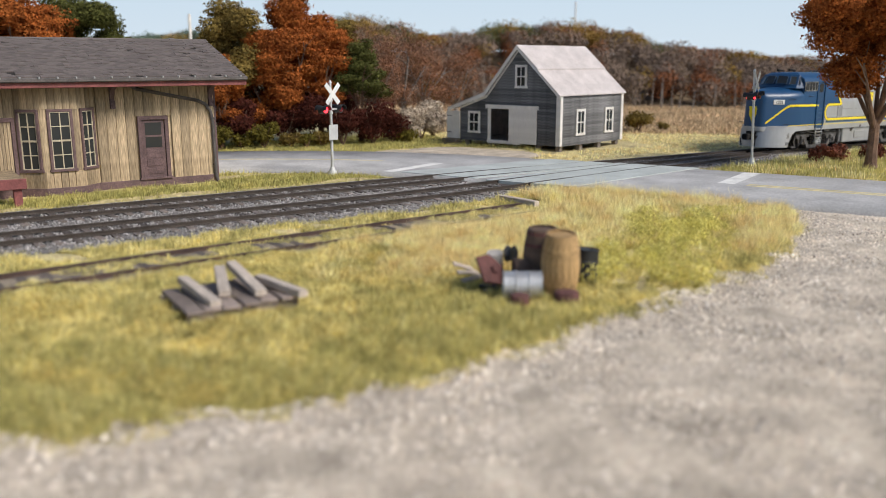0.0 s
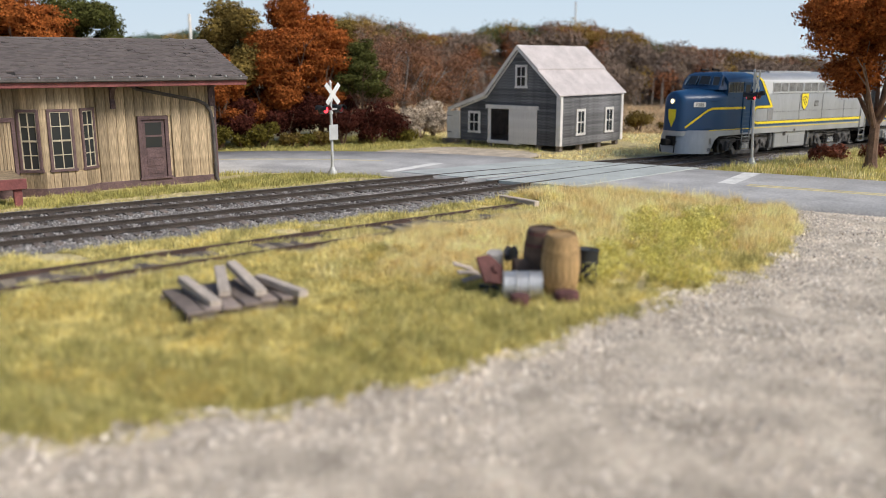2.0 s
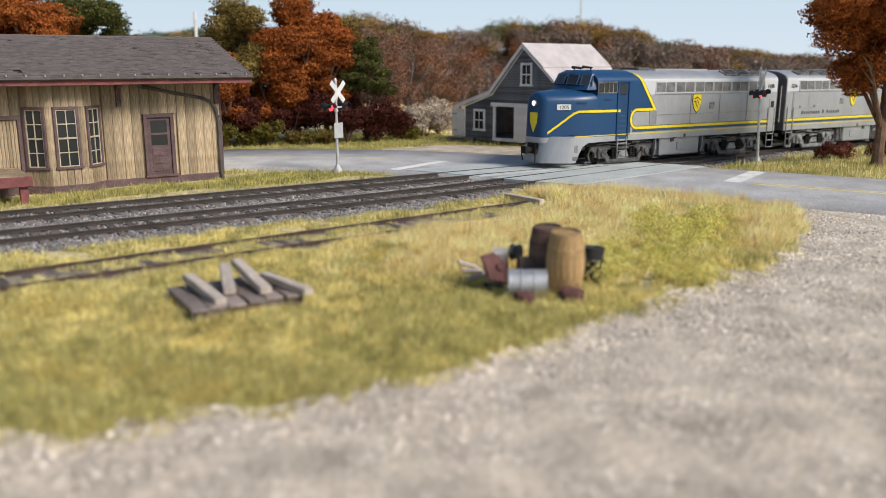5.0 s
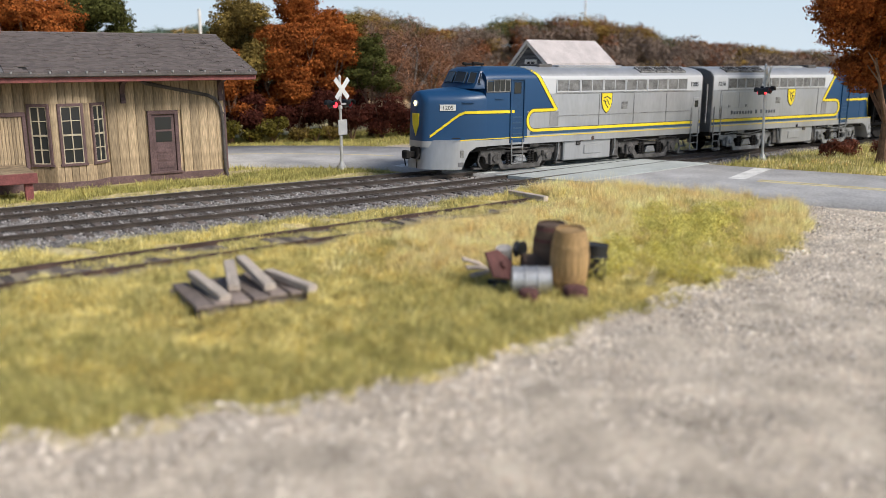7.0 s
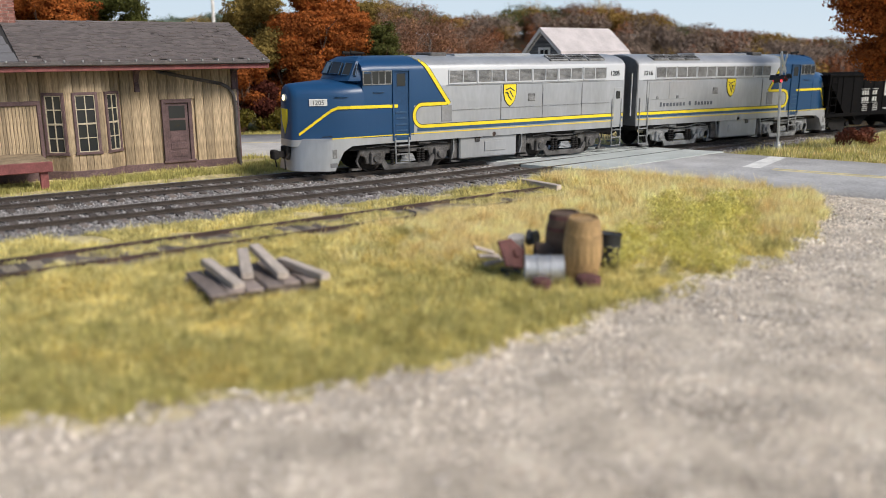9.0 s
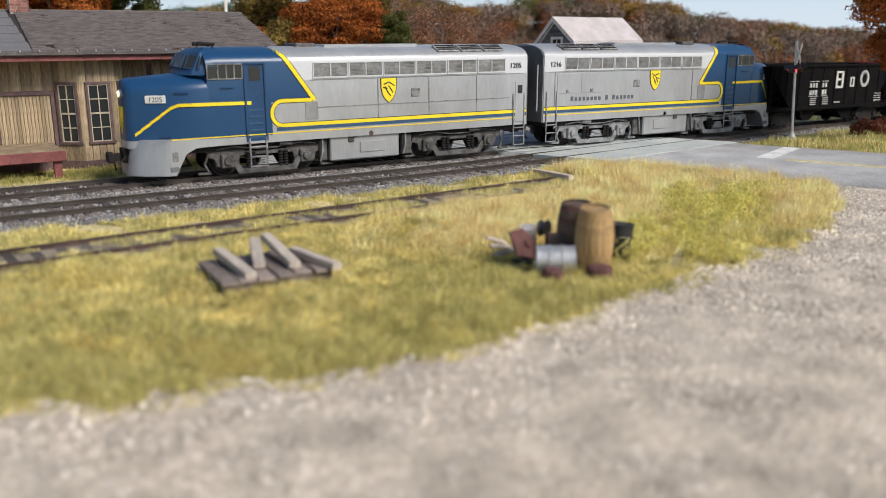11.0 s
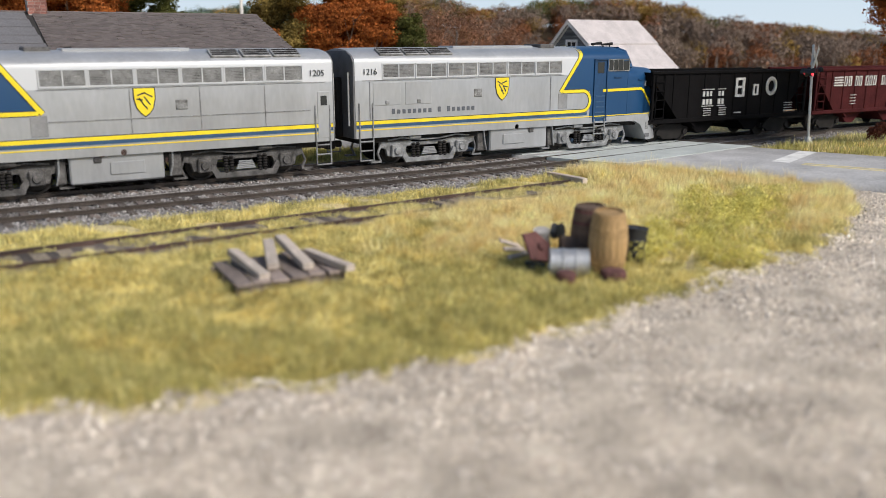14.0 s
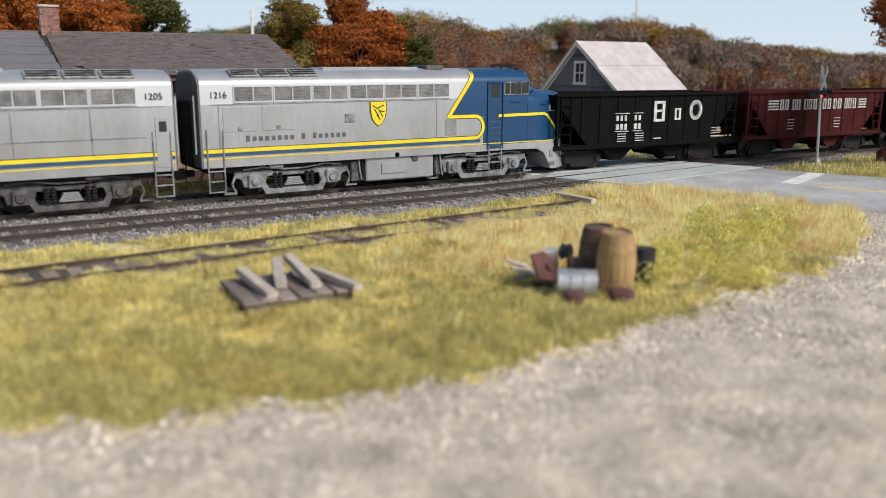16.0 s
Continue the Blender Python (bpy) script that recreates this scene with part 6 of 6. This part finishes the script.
        for (u0, z0, w0), (u1, z1, w1) in zip(aa, aa[1:]):
            q = [bm.verts.new((u, s * w, z)) for u, w, z in ((u0 - 0.02, w0 + 0.04, z0 + 0.05), (u1 + 0.0, w1 + 0.04, z1 + 0.055), (u1, w1 + 0.04, z1 - 0.055), (u0 - 0.03, w0 + 0.04, z0 - 0.055))]
            q2 = [bm.verts.new((v.co.x - 0.03, v.co.y - s * 0.06, v.co.z)) for v in q]
            bm.faces.new(q)
            bm.faces.new(q2[::-1])
            for i in range(4):
                bm.faces.new((q[i], q[(i + 1) % 4], q2[(i + 1) % 4], q2[i]))
        bmesh.ops.recalc_face_normals(bm, faces=bm.faces[:])
        part("nose_stripe", bm, "yellow", L)
        # grille windows along the side
        for i in range(6):
            u0 = 1.2 + i * 1.465
            w = part("side_grille", bx(u0, u0 + 1.33, *sorted((s * (HW - 0.02), s * (HW + 0.012))), 3.7, 4.18), "grille", L, "grey mesh grille window")
            bm = bmesh.new()
            yy = sorted((s * (HW - 0.01), s * (HW + 0.035)))
            for a in ((u0 - 0.05, u0 + 1.38, 4.18, 4.22), (u0 - 0.05, u0 + 1.38, 3.64, 3.7)):
                box(bm, a[0], a[1], yy[0], yy[1], a[2], a[3])
            for a in (u0 - 0.05, u0 + 0.645, u0 + 1.34):
                box(bm, a, a + 0.04, yy[0], yy[1], 3.7, 4.18)
            part("grille_frame", bm, "white_band", w)
            bm = bmesh.new()
            for k in range(9):
                box(bm, u0 + 0.02, u0 + 1.31, *sorted((s * (HW + 0.0), s * (HW + 0.024))), 3.715 + k * 0.052, 3.741 + k * 0.052)
            part("shutter", bm, "truck", w)
        # panel seams and rails
        bm = bmesh.new()
        yy = sorted((s * (HW - 0.01), s * (HW + 0.022)))
        box(bm, 0.3, 10.0, yy[0], yy[1], 3.58, 3.605)
        if not letters:
            box(bm, 0.9, 9.8, yy[0], yy[1], 2.58, 2.605)
        for u in (2.6, 4.9, 7.2) if not letters else (0.6, 9.3):
            box(bm, u, u + 0.03, yy[0], yy[1], 2.1, 3.54)
        part("panel_seam", bm, "truck_silver", L)
        if letters:
            for u in (0.75, 2.15):
                ad = part("access_door", bx(u, u + 1.2, *sorted((s * (HW - 0.01), s * (HW + 0.016))), 2.64, 3.5, bevel=0.012), "silver", L)
                part("door_latch", bx(u + 0.52, u + 0.68, *sorted((s * (HW + 0.0), s * (HW + 0.05))), 2.68, 2.82, bevel=0.015), "truck_silver", ad)
        for u, z, w, w2 in ((12.95, 3.42, HW, HW), (14.5, 3.28, 1.46, 1.27)):
            bm = bmesh.new()
            tube(bm, [(u, s * (w - 0.03), z), (u, s * (w + 0.05), z), (u + 0.42, s * (w2 + 0.05), z), (u + 0.42, s * (w2 - 0.04), z)], 0.018)
            part("grab_iron", bm, "blue", L)
        part("side_vent", bx(9.75, 10.25, *sorted((s * (HW - 0.01), s * (HW + 0.02))), 2.15, 2.8), "grille", L, "dark mesh vent")
        part("builder_plate", bx(5.35, 5.75, *sorted((s * (HW - 0.01), s * (HW + 0.03))), 2.82, 3.15, bevel=0.02), "truck", L)
        # shield
        bm = bmesh.new()
        sh = [(-0.36, 0.5), (0.36, 0.5), (0.36, 0.12), (0.28, -0.2), (0.14, -0.38), (0.0, -0.48), (-0.14, -0.38), (-0.28, -0.2), (-0.36, 0.12)]
        prism(bm, [(6.75 + a, 3.1 + b) for a, b in sh], "y", *sorted((s * (HW + 0.005), s * (HW + 0.02))))
        e = part("emblem_edge", bm, "ink", L)
        bm = bmesh.new()
        prism(bm, [(6.75 + a * 0.9, 3.1 + b * 0.92) for a, b in sh], "y", *sorted((s * (HW + 0.005), s * (HW + 0.03))))
        part("emblem", bm, "yellow", L, "yellow shield emblem")
        bm = bmesh.new()
        for a, b, l, r in ((-0.12, 0.25, 0.3, 30), (0.1, 0.28, 0.26, -20), (-0.08, 0.05, 0.34, 55), (0.1, 0.02, 0.3, 60), (0.16, 0.1, 0.2, 10), (0.0, -0.12, 0.24, 50)):
            box(bm, -l / 2, l / 2, -0.006, 0.006, -0.022, 0.022, m=Matrix.Translation((6.75 + a, s * (HW + 0.031), 3.1 + b)) @ Matrix.Rotation(radians(-r * s), 4, "Y"))
        part("emblem_mark", bm, "ink", L)
        # cab door, ladder, cab window
        dr = part("cab_door", bx(11.8, 12.48, *sorted((s * (HW - 0.02), s * (HW + 0.004))), 1.5, 4.2, bevel=0.012), "blue", L, "recessed blue cab door")
        bm = bmesh.new()
        for u in (11.74, 12.48):
            box(bm, u, u + 0.06, *sorted((s * (HW - 0.01), s * (HW + 0.05))), 1.5, 4.2)
        box(bm, 11.74, 12.54, *sorted((s * (HW - 0.01), s * (HW + 0.06))), 4.2, 4.26)
        part("door_frame", bm, "blue", dr)
        part("pane", bx(11.94, 12.34, *sorted((s * (HW - 0.01), s * (HW + 0.012))), 3.62, 4.12, bevel=0.02), "glass", dr)
        for k in range(5):
            part("step_slot", bx(11.88, 12.4, *sorted((s * (HW - 0.01), s * (HW + 0.03))), 1.62 + k * 0.24, 1.68 + k * 0.24), "navy", dr)
        bm = bmesh.new()
        for u in (11.82, 12.44):
            tube(bm, [(u, s * (HW + 0.03), 1.62), (u, s * (HW + 0.05), 0.58)], 0.032)
        for z in (0.6, 0.95, 1.3):
            tube(bm, [(11.82, s * (HW + 0.05), z), (12.44, s * (HW + 0.05), z)], 0.032)
        part("ladder", bm, "truck_silver", L, "silver boarding ladder")
        cw = part("cab_window", bx(12.6, 13.42, *sorted((s * (HW - 0.01), s * (HW + 0.014))), 3.74, 4.2), "glass", L)
        part("cab_window", bx(13.48, 13.8, *sorted((s * (HW - 0.09), s * (HW + 0.01))), 3.74, 4.14), "glass", L)
        bm = bmesh.new()
        for a in ((12.56, 13.84, 4.2, 4.24), (12.56, 13.84, 3.7, 3.74)):
            box(bm, a[0], a[1], *sorted((s * (HW - 0.01), s * (HW + 0.03))), a[2], a[3])
        for u in (12.56, 12.84, 13.12, 13.42, 13.8):
            box(bm, u, u + 0.04, *sorted((s * (HW - 0.01), s * (HW + 0.03))), 3.74, 4.2)
        part("window_frame", bm, "truck", cw)
        # rear steps and door
        bm = bmesh.new()
        for u in (0.15, 0.72):
            tube(bm, [(u, s * (HW + 0.02), 2.75), (u, s * (HW + 0.05), 0.55)], 0.028)
        for z in (0.57, 0.95, 1.3):
            tube(bm, [(0.15, s * (HW + 0.05), z), (0.72, s * (HW + 0.05), z)], 0.028)
        part("rear_ladder", bm, "truck_silver", L, "silver rear ladder")
        if not letters:
            rd = part("rear_door", bx(0.12, 0.62, *sorted((s * (HW - 0.01), s * (HW + 0.022))), 1.55, 3.25, bevel=0.01), "silver", L)
            part("pane", bx(0.25, 0.5, *sorted((s * (HW + 0.01), s * (HW + 0.032))), 2.75, 3.1, bevel=0.02), "glass", rd)
        rz = 0 if s < 0 else 180
        face = lambda u, z, o=0.03: at(u, s * (HW + o), z, 90, 0, rz)
        writing(number, 0.31, "ink", L, face(0.62, 3.82), "number", "black road number")
        # nose number board
        nb = part("number_board", bx(-0.34, 0.34, -0.02, 0.02, -0.13, 0.13, bevel=0.01), "sign_white", L, "white number board")
        nb.matrix_basis = at(15.5, s * 1.04, 3.08, 0, 0, (-25 if s > 0 else 25))
        writing(number, 0.24, "ink", nb, at(0, s * 0.022, -0.085, 90, 0, rz), "number")
        if letters:
            bm = bmesh.new()
            u = 1.55
            for wlen, hh in ((8, 0.16), (1, 0.16), (6, 0.16)):
                for k in range(wlen):
                    box(bm, u, u + 0.13, *sorted((s * HW, s * (HW + 0.02))), 2.3, 2.3 + (0.2 if k == 0 else hh))
                    u += 0.235
                u += 0.2
            part("lettering", bm, "letter_grey", L, "row of small dark letter marks")
    # roof gear
    rf = part("roof_hatch", bx(9.3, 10.1, -0.75, 0.5, 4.7, 4.9, bevel=0.04), "truck_dirty", L)
    part("roof_walk", bx(4.9, 9.0, -0.6, 0.6, 4.72, 4.84, bevel=0.03), "silver", L)
    for i in range(3):
        ul = 1.15 + i * 1.12
        for s in (-1, 1):
            fr = part("roof_louvre", bx(-0.52, 0.52, -0.27, 0.27, -0.05, 0.05, bevel=0.02), "truck", L)
            fr.matrix_basis = at(ul + 0.5, s * 1.14, 4.64, s * -25)
            sl = part("slat", bx(-0.45, 0.45, -0.035, 0.035, 0.045, 0.062), "underframe", fr)
            sl.matrix_basis = at(0, -0.16, 0)
            again(sl, at(0, 0.0, 0), fr)
            again(sl, at(0, 0.16, 0), fr)
    bm = bmesh.new()
    rod(bm, (13.0, -0.5, 4.86), (13.65, -0.5, 4.9), 0.045, 0.07, 8)
    rod(bm, (13.1, 0.3, 4.88), (13.7, 0.3, 4.92), 0.045, 0.07, 8)
    for u, v in ((13.1, -0.5), (13.5, -0.5), (13.2, 0.3)):
        rod(bm, (u, v, 4.6), (u, v, 4.9), 0.03, n=6)
    part("horn", bm, "underframe", L)
    # headlight and nose emblem
    bm = bmesh.new()
    rod(bm, (16.25, 0, 3.25), (16.46, 0, 3.25), 0.15, 0.14, 16)
    hl = part("headlight", bm, "silver_post", L)
    bm = bmesh.new()
    rod(bm, (16.46, 0, 3.25), (16.48, 0, 3.25), 0.105, 0.105, 16)
    part("headlight_lens", bm, "head_lamp" if flip else "glass", hl, "lit headlight" if flip else "dark headlight")
    bm = bmesh.new()
    prism(bm, [(a * 0.95, 2.35 + b * 0.95) for a, b in ((-0.26, 0.5), (0.26, 0.5), (0.24, 0.0), (0.0, -0.5), (-0.24, 0.0))], "x", 16.3, 16.46)
    ne = part("nose_emblem", bm, "yellow", L, "yellow shield on the nose")
    L.location = (x_rear * S, TRACK_Y * S, 0)
    return L


def hopper(material, label, marks):
    H = thing("hopper_car", label, "hopper car", group="hopper cars")
    Ln, hw = 11.6, 1.5
    # side sheets, slope sheets and bays
    for s in (-1, 1):
        bm = bmesh.new()
        prism(bm, [(0.15, 3.62), (Ln - 0.15, 3.62), (Ln - 0.15, 3.3), (Ln - 2.0, 1.3), (2.0, 1.3), (0.15, 3.3)], "y", s * hw - 0.03, s * hw + 0.03)
        part("side_sheet", bm, material, H)
    for a, b in (((0.15, 3.3), (3.2, 0.95)), ((Ln - 0.15, 3.3), (Ln - 3.2, 0.95))):
        dx = 0.06 if a[0] < b[0] else -0.06
        bm = bmesh.new()
        prism(bm, [a, b, (b[0] + dx, b[1] + 0.06), (a[0] + dx, a[1] + 0.06)], "y", -hw, hw)
        part("slope_sheet", bm, material, H)
    part("end_sheet", bx(0.1, 0.18, -hw, hw, 3.0, 3.62), material, H)
    part("end_sheet", bx(Ln - 0.18, Ln - 0.1, -hw, hw, 3.0, 3.62), material, H)
    for c in (4.0, Ln - 4.0):
        bm = bmesh.new()
        prism(bm, [(c - 1.2, 1.35), (c + 1.2, 1.35), (c + 0.3, 0.62), (c - 0.3, 0.62)], "y", -1.2, 1.2)
        part("hopper_bay", bm, material, H)
    for s in (-1, 1):
        first = None
        for i in range(9):
            u = 1.55 + i * (Ln - 3.1) / 8
            z0 = max(1.3, 3.3 - (min(u, Ln - u) - 0.15) * 1.08)
            o = part("side_rib", bx(u - 0.06, u + 0.06, *sorted((s * (hw + 0.02), s * (hw + 0.07))), z0, 3.56, bevel=0.015), material, H)
        part("top_chord", bx(0.05, Ln - 0.05, *sorted((s * (hw - 0.06), s * (hw + 0.12))), 3.54, 3.68, bevel=0.02), material, H)
        part("side_sill", bx(0.0, Ln, *sorted((s * (hw - 0.1), s * (hw + 0.08))), 1.22, 1.42, bevel=0.02), material, H)
        for u0, u1 in ((0.2, 0.2), (Ln - 0.2, Ln - 0.2)):
            part("corner_post", bx(u0 - 0.07, u0 + 0.07, *sorted((s * (hw - 0.06), s * (hw + 0.08))), 1.3, 3.6, bevel=0.02), material, H)
        for u in (0.35, Ln - 0.35):
            bm = bmesh.new()
            d = 0.55 if u < 3 else -0.55
            for k in range(5):
                tube(bm, [(u, s * (hw + 0.09), 1.5 + k * 0.42), (u + d, s * (hw + 0.09), 1.5 + k * 0.42)], 0.025)
            tube(bm, [(u + d, s * (hw + 0.09), 1.4), (u + d, s * (hw + 0.09), 3.5)], 0.025)
            tube(bm, [(u, s * (hw + 0.09), 1.4), (u, s * (hw + 0.09), 3.5)], 0.025)
            part("ladder", bm, material, H)
        for u0, u1 in ((0.25, 1.9), (Ln - 0.25, Ln - 1.9)):
            bm = bmesh.new()
            tube(bm, [(u0, s * 1.3, 1.4), (u1 * 0.4 + u0 * 0.6, s * 1.3, 2.9)], 0.05)
            part("end_brace", bm, material, H)
        bm = bmesh.new()
        y0, y1 = sorted((s * (hw + 0.02), s * (hw + 0.076)))
        marks(bm, y0, y1, Ln, s)
        part("lettering", bm, "lettering", H, "plain white letter shapes")
    part("center_sill", bx(-0.35, Ln + 0.35, -0.25, 0.25, 0.95, 1.3), "underframe", H)
    for x0 in (-0.45, Ln + 0.15):
        part("coupler", bx(x0, x0 + 0.3, -0.18, 0.18, 0.9, 1.2, bevel=0.04), "underframe", H)
    for c in (1.95, Ln - 1.95):
        t = part("truck", bx(c - 0.25, c + 0.25, -1.1, 1.1, 0.6, 0.95, bevel=0.03), "underframe", H)
        for s in (-1, 1):
            bm = bmesh.new()
            y0, y1 = sorted((s * 1.0, s * 1.14))
            prism(bm, [(c - 1.15, 0.95), (c - 1.15, 0.68), (c - 0.7, 0.6), (c - 0.5, 0.42), (c + 0.5, 0.42), (c + 0.7, 0.6), (c + 1.15, 0.68), (c + 1.15, 0.95), (c + 0.5, 1.12), (c - 0.5, 1.12)], "y", y0, y1)
            part("side_frame", bm, "underframe", t)
            for a in (-0.9, 0.9):
                bm = bmesh.new()
                rod(bm, (c + a, s * 1.1, 0.75), (c + a, s * 1.24, 0.75), 0.17, 0.15, 10)
                part("journal_box", bm, "underframe", t)
        for a in (-0.9, 0.9):
            wheelset(t, c + a, 0.47)
    return H


def bars(bm, y0, y1, u, z, n, w, h, gap):
    for k in range(n):
        box(bm, u + k * (w + gap), u + k * (w + gap) + w, y0, y1, z, z + h)


def frame_shape(bm, y0, y1, u0, u1, z0, z1, t):
    box(bm, u0, u0 + t, y0, y1, z0, z1)
    box(bm, u1 - t, u1, y0, y1, z0, z1)
    box(bm, u0 + t, u1 - t, y0, y1, z1 - t * 0.7, z1)
    box(bm, u0 + t, u1 - t, y0, y1, z0, z0 + t * 0.7)


def marks_black(bm, y0, y1, Ln, s):
    frame_shape(bm, y0, y1, 5.85, 6.55, 2.35, 3.3, 0.17)
    box(bm, 6.02, 6.4, y0, y1, 2.79, 2.9)
    frame_shape(bm, y0, y1, 7.2, 7.6, 2.4, 2.95, 0.12)
    for k in range(20):
        a = 6.28318 * k / 20
        box(bm, -0.09, 0.09, y0, y1, -0.075, 0.075, m=Matrix.Translation((8.6 + 0.33 * math.cos(a), 0, 2.84 + 0.38 * math.sin(a))) @ Matrix.Rotation(-a, 4, "Y"))
    for u, n in ((3.55, 3), (4.65, 2)):
        bars(bm, y0, y1, u, 2.44, n, 0.13, 0.24, 0.12)
        bars(bm, y0, y1, u, 2.04, n, 0.15, 0.26, 0.1)
        for k in range(4):
            box(bm, u + 0.08, u + 0.62, y0, y1, 1.5 + k * 0.11, 1.53 + k * 0.11)
        box(bm, u - 0.05, u + n * 0.26, y0, y1, 1.95, 1.98)
        box(bm, u - 0.05, u + n * 0.26, y0, y1, 2.76, 2.79)
    for k in range(4):
        box(bm, 9.75, 10.4, y0, y1, 1.55 + k * 0.13, 1.58 + k * 0.13)
    box(bm, 5.9, 6.4, y0, y1, 1.55, 1.6)


def marks_red(bm, y0, y1, Ln, s):
    for k in range(4):
        box(bm, 1.7, 2.5, y0, y1, 2.72 + k * 0.14, 2.79 + k * 0.14)
        box(bm, 9.2, 9.9, y0, y1, 2.72 + k * 0.14, 2.79 + k * 0.14)
    for u in (2.6, 3.0, 3.6, 3.95, 4.55, 4.9, 5.3, 6.1, 6.5, 7.0, 7.4, 7.95, 8.3, 8.7):
        frame_shape(bm, y0, y1, u, u + 0.26, 2.7, 3.24, 0.07)
    for u in (3.3, 7.2):
        for k in range(4):
            box(bm, u, u + 0.5, y0, y1, 1.7 + k * 0.16, 1.73 + k * 0.16)


# the train's place along the track at 15.5 s; it rolls towards -x
loco_a = locomotive("1205", 8.5, True, False, "truck_dirty")
loco_b = locomotive("1216", 9.42, False, True, "truck_silver")
car_a = hopper("hopper_black", "black open top model hopper car with white lettering", marks_black)
car_b = hopper("hopper_red", "dark red open top model hopper car with white lettering", marks_red)
car_c = hopper("hopper_black", "black open top model hopper car at the end of the string", marks_black)

TRAVEL = [(0.0, 51.13), (0.5, 49.5), (1.0, 47.72), (1.5, 45.9), (2.0, 44.12), (2.5, 42.37), (3.0, 40.68), (3.5, 39.03), (4.0, 37.43), (6.5, 28.95), (7.0, 27.31), (7.5, 25.68),
          (8.0, 24.03), (8.5, 22.43), (9.0, 20.79), (11.5, 12.69), (12.0, 11.06), (12.5, 9.43), (13.0, 7.79), (13.5, 6.17), (14.0, 4.59), (14.5, 3.11), (15.0, 1.54), (15.5, 0.0), (16.0, -1.57)]


def motions():
    """The train rolls past, and its wheels turn with it."""
    T = [a for a, b in TRAVEL]
    X = [b for a, b in TRAVEL]
    for ob, x0, turn in ((loco_a, 8.5, 180), (loco_b, 9.42, 0), (car_a, 24.6, 0), (car_b, 36.75, 0), (car_c, 48.9, 0)):
        rows = []
        for t, d in TRAVEL:
            a, b = (x0 + d - 3.4, x0 + d - 11.7) if turn else (x0 + d + 2.5, x0 + d + 10.5)
            slope = (grade(b) - grade(a)) / (b - a)
            rows.append((t, Matrix.Translation((0, 0, (grade(a) - slope * (a - x0 - d)) * S)) @ at(x0 + d, TRACK_Y, 0, 0, -math.degrees(math.atan(slope)), 0) @ pose(0, 0, 0, 0, 0, turn)))
        walk(ob, rows)
    ts = [round(0.1 * i, 3) for i in range(161)]
    for w, x, r in WHEELS:
        top = w.parent.parent
        sign = -1 if top is loco_a else 1
        walk(w, [(t, at(x, 0, 0.25 + r, 0, math.degrees(sign * float(np.interp(t, T, X)) / r), 0)) for t in ts])


motions()
